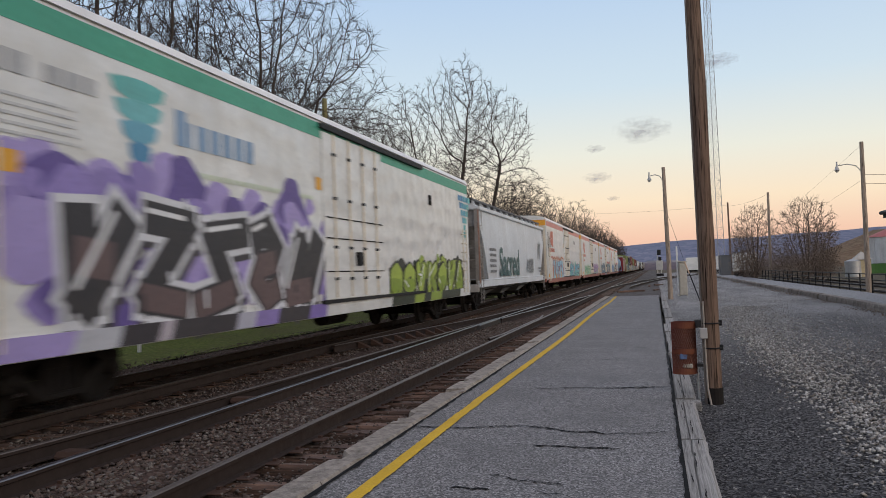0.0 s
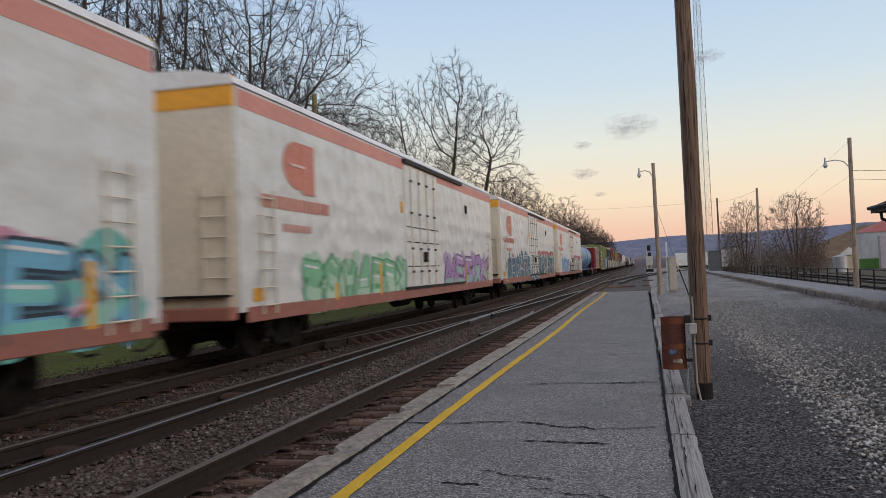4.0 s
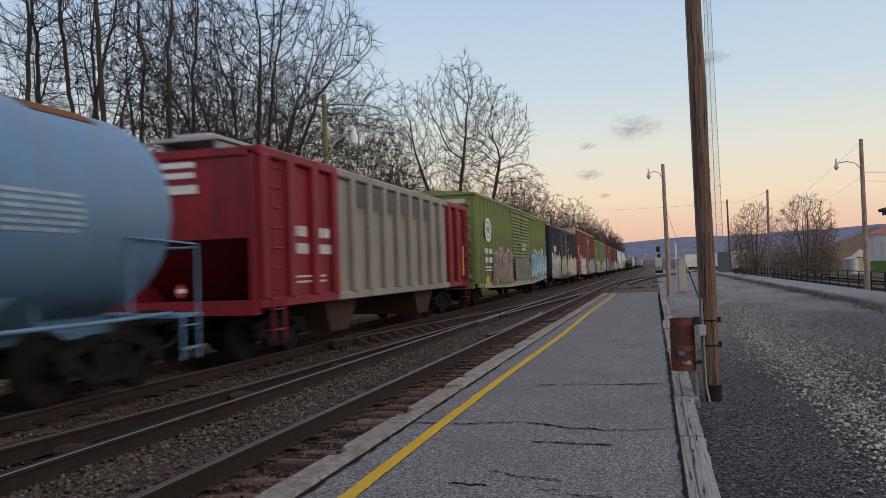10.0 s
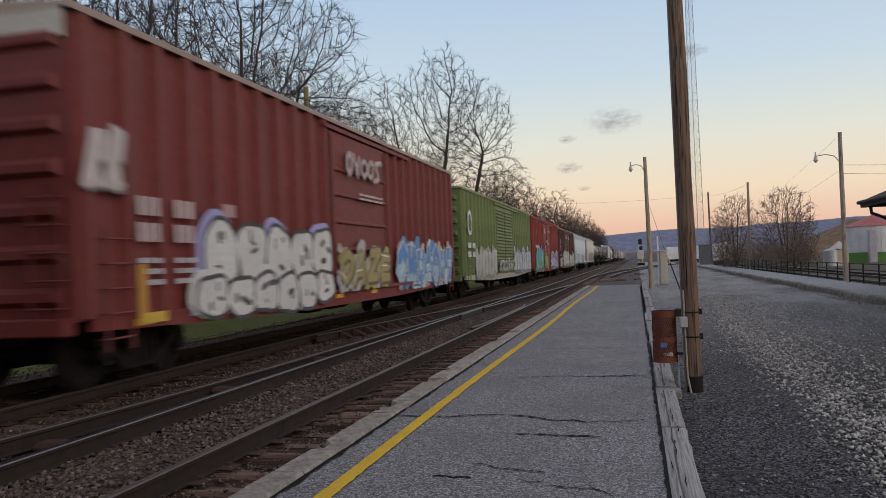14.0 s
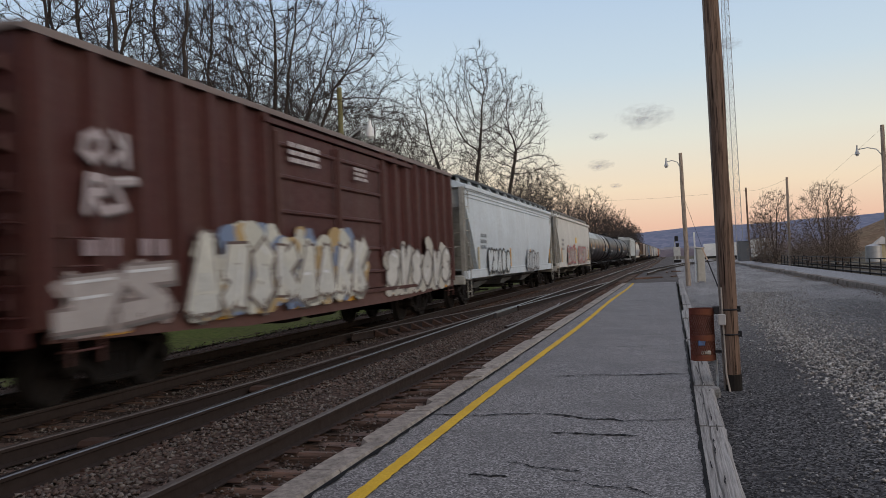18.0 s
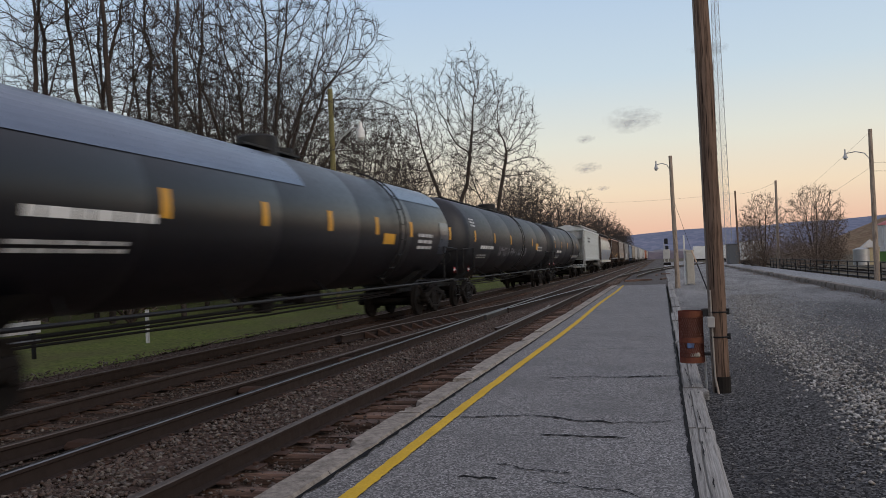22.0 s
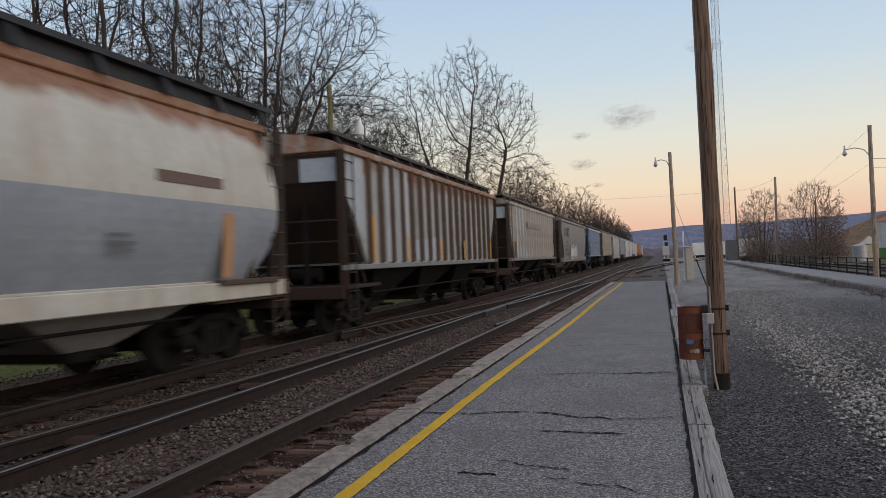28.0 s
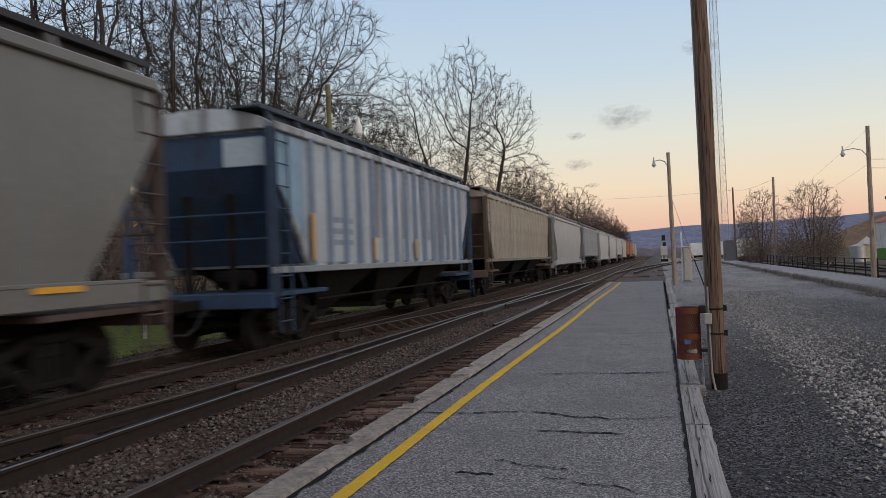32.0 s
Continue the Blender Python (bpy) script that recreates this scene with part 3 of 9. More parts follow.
for y0, y1 in ((-6, -3.4), (-3.38, -0.8), (-0.78, 1.8), (1.82, 4.4), (4.42, 7.52), (7.56, 9.62), (9.9, 12.4), (12.43, 15.0), (15.05, 17.4), (17.45, 19.9), (20.0, 22.6), (22.7, 25.2), (25.3, 28.0), (28.1, 31.0), (31.1, 34.0), (34.1, 38.0), (38.1, 42.0), (42.1, 45.4)):
    xx = 0.27 + (0.03 if y0 > 9 else 0) + (0.06 if y0 > 20 else 0) + g.uniform(-.02, .02)
    part("timber", TBEAMS[g.randrange(3)], None, edging, at=pose(xx, y0, PZ - 0.005 + g.uniform(-.01, .01), 0, 0, g.uniform(-.3, .1)) @ Matrix.Diagonal((1, y1 - y0, 1, 1)))
g = rng(71)
for k in range(26):  # drying splits and knots in the timbers
    y, x = 4.3 + 0.42 * k, 0.27 + (0.03 if k > 12 else 0) + g.uniform(-.07, .07)
    n, ln, vs = 9, g.uniform(0.12, 0.5), []
    for i in range(n + 1):
        w = 0.0055 * math.sin(math.pi * i / n) * g.uniform(0.5, 1.4)
        x += g.uniform(-.004, .004)
        vs += [(x - w, y + ln * i / n, PZ + 0.012), (x + w, y + ln * i / n, PZ + 0.012)]
    part("split", Mesh().add(vs, [(2 * i, 2 * i + 1, 2 * i + 3, 2 * i + 2) for i in range(n)]), CRACK, edging)
for y in (9.66, 15.02):
    part("cross_block", Mesh().box(0.15, 0.46, y, y + 0.2, -0.3, PZ - 0.012, bev=0.02), TIMBER, edging)

# loose stones
g = np.random.RandomState(4)


def spread(n, x0, x1, y0, y1, z, s0, s1, near=0.0):
    u = g.uniform(0, 1, n) ** (1 + near)
    return np.c_[g.uniform(x0, x1, n), y0 + (y1 - y0) * u, z + g.uniform(-.012, .016, n), g.uniform(s0, s1, n)]


sp = np.vstack([spread(9500, -4.95, -3.65, 3.0, 26, -0.168, .035, .085, .5), spread(5500, -6.95, -5.1, 3.5, 26, -0.19, .035, .075, .5), spread(4200, -3.45, -2.85, 3.0, 26, -0.265, .03, .085, .5), spread(700, -3.46, -2.88, 3.0, 22, -0.172, .02, .05, .5), spread(4000, -6.9, -2.85, 26, 60, -0.19, .05, .09), spread(5000, -11.5, -8.9, 5, 40, -0.25, .03, .07, .4), spread(2500, -8.6, -7.2, 5, 40, -0.205, .035, .07, .4)])
scatter_stones("ballast_stones", sp, STONES, "loose rust-brown ballast stones between the rails", "ballast", 1)
pale = spread(14000, 0, 1, 5.0, 34, -0.2, .016, .07, .7)
side = g.uniform(0, 1, len(pale)) < 0.42
pale[:, 0] = 2.0 + np.where(side, g.normal(0, 0.24, len(pale)), np.abs(g.normal(0, 1.0, len(pale)))) + 0.06 * np.maximum(0, pale[:, 1] - 20)
sp = np.vstack([spread(14000, 0.45, 5.0, 3.5, 16, -0.202, .014, .042, .6), spread(1500, 0.42, 1.2, 4, 30, -0.2, .015, .04, .5)])
scatter_stones("lot_stones", sp, GRAVEL, "small dark and grey stones on the lot", "gravel", 2)
PALE_STONE = islands("pale_stones", [(0.16, 0.15, 0.14), (0.42, 0.40, 0.37), (0.62, 0.60, 0.56), (0.24, 0.20, 0.165)])
pale = np.vstack([pale, spread(3500, 0.45, 6.0, 14, 45, -0.205, .02, .05)])
scatter_stones("pale_stones", pale, PALE_STONE, "strip of pale crushed stones on the lot", "gravel", 3)
g2 = rng(88)
for i in range(6):
    x, y = g2.uniform(-2.4, 0.3), g2.uniform(54, 76)
    solid("old_tie", Mesh().box(-0.6, 0.6, -0.09, 0.09, 0, 0.13, bev=0.02), TIE, "rotten discarded railway tie lying on the ground", "railway tie", pose(x, y, -0.22, g2.uniform(-4, 4), g2.uniform(-3, 3), g2.uniform(-90, 90)), group="discarded ties")


# ---- the train: shared parts ----
def lathe_x(profile, sides=24):
    """A body of revolution about x; profile of (radius, x)."""
    m = Mesh()
    vs, fs, n = [], [], len(profile)
    for k in range(sides):
        a = 2 * math.pi * k / sides
        vs.extend((x, r * math.sin(a), r * math.cos(a)) for r, x in profile)
    for k in range(sides):
        k2 = (k + 1) % sides
        for i in range(n - 1):
            fs.append((k * n + i, k * n + i + 1, k2 * n + i + 1, k2 * n + i))
    return m.add(vs, fs)


def lathe_y(profile, sides=48, zc=0.0):
    """A body of revolution about y; profile of (radius, y)."""
    m = Mesh()
    vs, fs, n = [], [], len(profile)
    for k in range(sides):
        a = 2 * math.pi * k / sides
        vs.extend((r * math.cos(a), y, zc + r * math.sin(a)) for r, y in profile)
    for k in range(sides):
        k2 = (k + 1) % sides
        for i in range(n - 1):
            fs.append((k * n + i, k * n + i + 1, k2 * n + i + 1, k2 * n + i))
    return m.add(vs, fs)


WHEEL_R = 0.457
_ws = Mesh()
for s in (-1, 1):
    prof = [(0.0, 0.64), (0.10, 0.64), (0.12, 0.69), (0.36, 0.735), (0.40, 0.69), (0.486, 0.685), (0.486, 0.715), (0.457, 0.735), (0.450, 0.815), (0.40, 0.82),
            (0.37, 0.775), (0.13, 0.765), (0.115, 0.83), (0.075, 0.84), (0.072, 0.97), (0.11, 0.98), (0.11, 1.11), (0.09, 1.13), (0.0, 1.13)]
    w = lathe_x([(r, s * x) for r, x in prof], 16)
    _ws.add(w.v, w.f)
_ws.tube([(-0.66, 0, 0), (0.66, 0, 0)], 0.085, 12)
for k in range(3):  # bolts on the bearing caps
    a = 2 * math.pi * k / 3
    for s in (-1, 1):
        _ws.tube([(s * 1.12, 0.05 * math.sin(a), 0.05 * math.cos(a)), (s * 1.15, 0.05 * math.sin(a), 0.05 * math.cos(a))], 0.014, 6, 1)
WHEELSET = smooth(_ws.data("wheelset", [TRUCK, UNDER]))
_sf = Mesh()  # cast side frame, centred on the truck, in the plane x = 0
for s in (-1, 1):
    _sf.add(*[[(x, s * y, z) for x in (-0.07, 0.07) for y, z in ((0.34, 0.70), (0.36, 0.80), (0.74, 0.68), (1.02, 0.66), (1.04, 0.56), (0.72, 0.55))],
             [(0, 1, 2, 3, 4, 5), (11, 10, 9, 8, 7, 6)] + [(i, (i + 1) % 6, 6 + (i + 1) % 6, 6 + i) for i in range(6)]])
    _sf.add(*[[(x, s * y, z) for x in (-0.06, 0.06) for y, z in ((0.30, 0.20), (0.30, 0.31), (0.70, 0.58), (0.82, 0.55), (0.42, 0.20))],
             [(0, 1, 2, 3, 4), (9, 8, 7, 6, 5)] + [(i, (i + 1) % 5, 5 + (i + 1) % 5, 5 + i) for i in range(5)]])
    _sf.box(-0.075, 0.075, s * 0.30 - 0.05, s * 0.30 + 0.05, 0.26, 0.76, bev=0.012)
    _sf.box(-0.08, 0.08, s * 0.89 - 0.11, s * 0.89 + 0.11, 0.56, 0.68, bev=0.015)
_sf.box(-0.075, 0.075, -0.36, 0.36, 0.70, 0.82, bev=0.02)
_sf.box(-0.10, 0.10, -0.34, 0.34, 0.19, 0.27, bev=0.02)
for y in (-0.15, 0.0, 0.15):
    _sf.tube([(0, y, 0.27), (0, y, 0.55)], 0.062, 10, 1)
SIDE_FRAME = _sf.data("side_frame", [TRUCK, UNDER])
BOLSTER = Mesh().box(-1.06, 1.06, -0.2, 0.2, 0.52, 0.72, bev=0.04).box(-0.25, 0.25, -0.25, 0.25, 0.72, 0.84, bev=0.02).box(-0.9, 0.9, -0.68, -0.62, 0.30, 0.42).box(-0.9, 0.9, 0.62, 0.68, 0.30, 0.42).data("truck", UNDER)
COUPLER = Mesh().box(-0.10, 0.10, -0.55, 0.35, 0.78, 0.96, bev=0.02).box(-0.16, 0.12, -0.72, -0.45, 0.74, 1.00, bev=0.05).box(-0.03, 0.15, -0.80, -0.66, 0.76, 0.98, bev=0.04).data("coupler", TRUCK)
HOSE = Mesh().tube([(0.30, -0.05, 0.80), (0.32, -0.25, 0.72), (0.30, -0.45, 0.50), (0.24, -0.62, 0.40), (0.12, -0.74, 0.42)], 0.025, 8).data("air_hose", BLACK)
wheelsets = []


def running_gear(car, length, inset=1.9, rear=None):
    """Two trucks with their wheelsets, couplers and hoses at both ends."""
    for y in (inset, length - (rear or inset)):
        tr = part("truck", BOLSTER, None, car, at=(0, y, 0))
        for s in (-1, 1):
            part("side_frame", SIDE_FRAME, None, tr, at=(s * 1.0, 0, 0))
        for d in (-0.89, 0.89):
            ws = part("wheelset", WHEELSET, None, tr)
            ws.matrix_parent_inverse = Matrix.Translation((0, d, WHEEL_R))
            wheelsets.append(ws)
    for y, turn in ((0.0, 0), (length, 180)):
        part("coupler", COUPLER, None, car, at=pose(0, y, 0, 0, 0, turn))
        part("air_hose", HOSE, None, car, at=pose(0, y, 0, 0, 0, turn))


def ladder_mesh(width, z0, z1, rungs, depth=0.08, r=0.014):
    """Rungs and stiles in the plane x = 0, standing depth proud, centred on y = 0."""
    m = Mesh()
    for s in (-1, 1):
        m.box(depth - 0.02, depth, s * width / 2 - 0.02, s * width / 2 + 0.02, z0, z1)
    for i in range(rungs):
        z = z0 + (z1 - z0) * (i + 0.5) / rungs
        m.tube([(depth, -width / 2, z), (depth, width / 2, z)], r, 6)
        for s in (-1, 1):
            m.tube([(-0.005, s * width / 2, z), (depth, s * width / 2, z)], r, 5)
    return m


PAINTS = {}


def tone(col, rough=0.5, dirt=0.25):
    """Spray and sign paint of one colour."""
    key = tuple(round(c, 3) for c in col)
    if key not in PAINTS:
        PAINTS[key] = paint("sign_paint", col, rough, 0, dirt, scale=1.4) if "sign_paint" not in MATS else None
        if PAINTS[key] is None:
            MATS.pop("sign_paint")
            PAINTS[key] = paint("sign_paint", col, rough, 0, dirt, scale=1.4)
        MATS.pop("sign_paint", None)
    return PAINTS[key]


def capsule(m, x, pts, r, slot):
    """A flat rounded stroke through (y, z) points on the plane x."""
    for i, ((y0, z0), (y1, z1)) in enumerate(zip(pts, pts[1:])):
        d = math.hypot(y1 - y0, z1 - z0)
        if d < 1e-5:
            continue
        a = math.atan2(z1 - z0, y1 - y0)
        ring = [(x + 0.0001 * i, y1 + r * math.cos(a + t), z1 + r * math.sin(a + t)) for t in np.linspace(-math.pi / 2, math.pi / 2, 6)]
        ring += [(x + 0.0001 * i, y0 + r * math.cos(a + t), z0 + r * math.sin(a + t)) for t in np.linspace(math.pi / 2, 3 * math.pi / 2, 6)]
        m.add(ring, [tuple(range(12))], slot)


STROKES = [[[(.9, .85), (.5, 1), (.1, .8), (.3, .55), (.7, .45), (.9, .2), (.5, 0), (.1, .15)]], [[(0, 0), (.45, 1), (1, 0)], [(.2, .35), (.8, .35)]],
           [[(1, .95), (.1, 1), (.1, 0), (1, .05)], [(.1, .5), (.8, .5)]], [[(.1, 0), (.1, 1), (.8, .95), (.85, .6), (.2, .5), (.9, 0)]],
           [[(.5, 0), (.05, .3), (.05, .75), (.5, 1), (.95, .75), (.95, .3), (.5, 0)]], [[(.05, 0), (.1, 1), (.9, 0), (.95, 1)]],
           [[(.1, 0), (.1, 1)], [(.95, 1), (.2, .5), (1, 0)]], [[(0, 1), (1, .95), (.05, .1), (1, 0)]], [[(.05, 1), (.5, 0), (.95, 1)], [(.3, .5), (.7, .55)]]]


def chunk(m, x, pts, r, slot):
    """A flat square-ended stroke through (y, z) points on the plane x."""
    for i, ((y0, z0), (y1, z1)) in enumerate(zip(pts, pts[1:])):
        d = math.hypot(y1 - y0, z1 - z0)
        if d < 1e-5:
            continue
        u, v = (y1 - y0) / d * r, (z1 - z0) / d * r
        m.add([(x + 0.0001 * i, y0 - .8 * u - v, z0 - .8 * v + u), (x + 0.0001 * i, y1 + .8 * u - v, z1 + .8 * v + u), (x + 0.0001 * i, y1 + .8 * u + v, z1 + .8 * v - u), (x + 0.0001 * i, y0 - .8 * u + v, z0 - .8 * v - u)], [(0, 1, 2, 3)], slot)


def piece(car, x, y0, y1, z0, z1, fill, outline, cloud=(), n=5, seed=0, weight=0.17, second=None, lean=0.12, label="", edge=1.34, shade=None, halo=0.0):
    """A sprayed piece on the side x: a cloud of paint, and fat letters that are each a part, with shadow, outline, fill, fade and highlights as thin coats."""
    g = rng(seed)
    hh = z1 - z0
    if cloud:
        m = Mesh()
        for i in range(int((22 + 14 * halo) * n)):
            r = g.uniform(0.07, 0.24) * hh
            cy, cz = g.uniform(y0 - halo + r * .6, y1 + halo - r * .6), z0 + (hh + 0.3 * halo) * g.betavariate(1.3, 1.8 - 0.4 * min(1, halo))
            cz = min(max(cz, z0 + r * .9), z1 + 0.35 * halo - r * .5)
            m.add([(x + 0.003 + 0.00006 * i, cy + 1.1 * r * math.cos(a) * (1 + .3 * math.sin(3 * a + i)), cz + r * math.sin(a)) for a in np.linspace(0, 2 * math.pi, 15)[:-1]],
                  [tuple(range(14))], g.randrange(len(cloud)))
        tagged(part("graffiti", m, [tone(c) for c in cloud], car, label or "sprayed cloud of paint behind the letters"), kind="stuff")
    n = int(round(n * 1.2))
    ww = (y1 - y0) / n
    cols = [tone(c) for c in (outline, fill, second or fill, (0.70, 0.71, 0.72), shade or tuple(0.35 * c for c in fill))]
    stroke = chunk if seed % 2 else capsule
    for k in range(n):
        m = Mesh()
        glyph, flip = g.choice(STROKES), g.random() < 0.4
        a0, a1 = y0 + ww * (k + 0.08 - 0.08 * g.random()), y0 + ww * (k + 0.92 + 0.08 * g.random())
        wgt = min(weight * hh * 0.62, 0.22 * ww) * g.uniform(0.85, 1.15)
        b0, b1 = z0 + wgt * 1.4 + hh * g.uniform(0.0, 0.10), z1 - wgt * 1.4 - hh * g.uniform(0.0, 0.14)
        turn = g.uniform(-0.3, 0.3)
        lines = []
        for line in glyph:
            pts = []
            for u, v in line:
                u = 1 - u if flip else u
                u, v = u + turn * (v - 0.5), min(1, max(0, v + 0.5 * turn * (u - 0.5)))
                pts.append((a0 + wgt + (a1 - a0 - 2 * wgt) * u + lean * hh * (v - .5) + g.uniform(-.03, .03), b0 + (b1 - b0) * v))
            lines.append(pts)
        xk = x + 0.011 + 0.0009 * (k % 3)
        for pts in lines:
            stroke(m, xk, [(py + 0.05 * hh, pz - 0.045 * hh) for py, pz in pts], wgt * edge, 4)
        for q, pts in enumerate(lines):
            stroke(m, xk + 0.003 + 0.0002 * q, pts, wgt * edge, 0)
        for q, pts in enumerate(lines):
            stroke(m, xk + 0.006 + 0.0002 * q, pts, wgt, 1)
            low = [p for p in pts if p[1] < b0 + 0.62 * (b1 - b0)]
            if len(low) > 1 and second:
                stroke(m, xk + 0.009 + 0.0002 * q, low, wgt * 0.78, 2)
            if g.random() < 0.7:
                capsule(m, xk + 0.012, [(py - wgt * .45, pz + wgt * .45) for py, pz in pts[:2]], wgt * 0.16, 3)
        for _ in range(2):  # stray drips
            cy = g.uniform(a0, a1)
            cz = z0 + hh * g.uniform(0.1, 0.5)
            capsule(m, xk + 0.0135, [(cy, cz), (cy + 0.01, cz - 0.14 * hh * g.random())], 0.02 * hh, g.choice((0, 1)))
        part("graffiti_letter", m, cols, car)


def throwup(car, x, y0, y1, z0, z1, fill, outline, back, n, seed):
    """Bubble letters: rounded bodies with thick outlines, counters cut in with the outline's paint, and a coloured edge behind."""
    g = rng(seed)
    w = (y1 - y0) / n
    cols = [tone(outline), tone(fill), tone(back)]

    def blob(m, xx, cy, cz, ry, rz, grow, slot, ph):
        ring = []
        for a in np.linspace(0, 2 * math.pi, 25)[:-1]:
            q = (abs(math.cos(a)) ** 3.2 + abs(math.sin(a)) ** 3.2) ** (-1 / 3.2) * (1 + 0.07 * math.sin(3 * a + ph) + 0.04 * math.sin(5 * a + 2 * ph))
            ring.append((xx, cy + (ry * q + grow) * math.cos(a), cz + (rz * q + grow) * math.sin(a)))
        m.add(ring, [tuple(range(24))], slot)

    for k in range(n):
        m = Mesh()
        cy, ph = y0 + w * (k + 0.5), g.uniform(0, 6)
        rz = (z1 - z0) * 0.5 * g.uniform(0.86, 1.0)
        cz, ry = (z0 + z1) / 2 + g.uniform(-.04, .04), w * 0.50
        xk = x + 0.006 + 0.0012 * (k % 2)
        if k % 2 == 0:
            blob(m, xk - 0.003, cy - 0.12, cz + 0.06, ry, rz, 0.09, 2, ph)
        blob(m, xk, cy, cz, ry, rz, 0.055, 0, ph)
        blob(m, xk + 0.004, cy, cz, ry, rz, -0.02, 1, ph)
        for _ in range(3):  # counters and cuts
            py, pz = cy + g.uniform(-.5, .5) * ry, cz + g.uniform(-.6, .6) * rz
            d = (0.0, g.uniform(0.10, 0.32) * rz) if g.random() < 0.5 else (g.uniform(0.15, 0.4) * ry, g.uniform(-.08, .08))
            capsule(m, xk + 0.007, [(py, pz), (py + d[0], pz + d[1])], g.uniform(0.025, 0.06), 0)
        part("graffiti_letter", m, cols, car)


def crown(car, x, y0, y1, z, r, col, seed):
    """A ragged sprayed line along the top of a piece."""
    g = rng(seed)
    m = Mesh()
    pts, y = [], y0
    while y < y1:
        pts.append((y, z + g.uniform(-.12, .12)))
        y += g.uniform(0.12, 0.4)
    capsule(m, x + 0.026, pts, r, 0)
    return part("graffiti", m, tone(col), car, "red sprayed line along the graffiti's top")


def bars(car, x, y0, y1, z0, z1, rows, col, seed=1, fill=0.7, name="lettering", gaps=True):
    """Small writing that cannot be read: plain bars in rows."""
    g = rng(seed)
    m = Mesh()
    h = (z1 - z0) / rows
    for i in range(rows):
        y = y0
        while y < y1 - 0.05:
            w = g.uniform(0.08, 0.35) * min(1, (y1 - y0)) if gaps else min(0.13, 0.6 * h)
            w = min(w, y1 - y)
            m.box(x, x + 0.004, y, y + w, z0 + h * i, z0 + h * (i + fill))
            y += w + 0.05
    return tagged(part(name, m, tone(col), car, "painted lettering"), kind="stuff")


def plate(car, x, y0, y1, z0, z1, col, name="marking", label="", slant=0.0):
    """A flat patch of paint or foil."""
    m = Mesh()
    m.add([(x, y0, z0), (x, y1, z0), (x, y1 + slant, z1), (x, y0 + slant, z1), (x + .005, y0, z0), (x + .005, y1, z0), (x + .005, y1 + slant, z1), (x + .005, y0 + slant, z1)],
          [(0, 1, 2, 3), (4, 5, 6, 7), (0, 1, 5, 4), (1, 2, 6, 5), (2, 3, 7, 6), (3, 0, 4, 7)])
    return part(name, m, tone(col), car, label)


def disc(car, x, y, z, ry, rz, col, name="emblem", label="", hole=0.0):
    m = Mesh()
    n = 32
    for k in range(n):
        a, b = 2 * math.pi * k / n, 2 * math.pi * (k + 1) / n
        m.add([(x, y + ry * f * math.cos(t), z + rz * f * math.sin(t)) for t, f in ((a, hole), (a, 1), (b, 1), (b, hole))], [(0, 1, 2, 3)] if hole else [(0, 1, 2)])
    return part(name, m, tone(col), car, label)


def words(car, x, y0, z0, text, height, width, col, name="lettering", label="", bold=0.025):
    """Readable writing in the built-in font, laid on the side x, run along y."""
    cu = bpy.data.curves.new("writing", 'FONT')
    cu.body, cu.size = text, 1.0
    cu.extrude, cu.offset = 0.001, bold
    ob = bpy.data.objects.new("writing", cu)
    scene.collection.objects.link(ob)
    dg = bpy.context.evaluated_depsgraph_get()
    me = bpy.data.meshes.new_from_object(ob.evaluated_get(dg))
    bpy.data.objects.remove(ob)
    xs = [v.co.x for v in me.vertices]
    k, kz = width / max(0.01, max(xs) - min(xs)), height / max(v.co.y for v in me.vertices)
    for v in me.vertices:
        v.co = Vector((x + v.co.z, y0 + (v.co.x - min(xs)) * k, z0 + v.co.y * kz))
    me.materials.clear()
    me.materials.append(tone(col))
    me.name = name
    return part(name, me, None, car, label)


def lettered(car, x, y0, z0, text, height, width, fill, outline, low):
    """A sprayed word: every letter a part, with its outline under it and a fade at its foot."""
    w = width / len(text)
    for k, ch in enumerate(text):
        dz = 0.05 * height * math.sin(2.3 * k)
        back = words(car, x + 0.014, y0 + w * k - 0.04 * w, z0 + dz - 0.03 * height, ch, height * 1.06, w * 1.06, outline, "graffiti_letter", "", 0.075)
        words(car, x + 0.019, y0 + w * (k + 0.04), z0 + dz, ch, height, w * 0.90, fill, "fill", "", 0.04).parent = back
        g = rng(k + 40)
        m = Mesh()
        for j in range(5):
            y = y0 + w * (k + 0.12 + 0.16 * j)
            capsule(m, x + 0.016, [(y, z0 - 0.05 * height), (y + g.uniform(-.02, .02), z0 + height * g.uniform(0.1, 0.36))], 0.06 * w, 0)
        part("fade", m, tone(low), back)


AMBER, LETTER_WHITE, DARK = (0.72, 0.36, 0.03), (0.72, 0.72, 0.70), (0.06, 0.06, 0.065)


# ---- refrigerator cars ----
REEFER_SIDE = paint("reefer_side_white", (0.68, 0.69, 0.675), 0.36, 0, 0.08, (0.47, 0.46, 0.42), 0.10, (0.40, 0.37, 0.32), waves=0.07)
# cream lightened and warmed: sunset glow on the ends is put into the colour
REEFER_END = paint("reefer_end_cream", (0.72, 0.645, 0.52), 0.5, 0, 0.2, (0.4, 0.33, 0.25))
REEFER_ROOF = paint("reefer_roof", (0.74, 0.74, 0.73), 0.5, 0, 0.25)
ORANGE = paint("orange_paint", (0.88, 0.40, 0.03), 0.5, 0, 0.15)


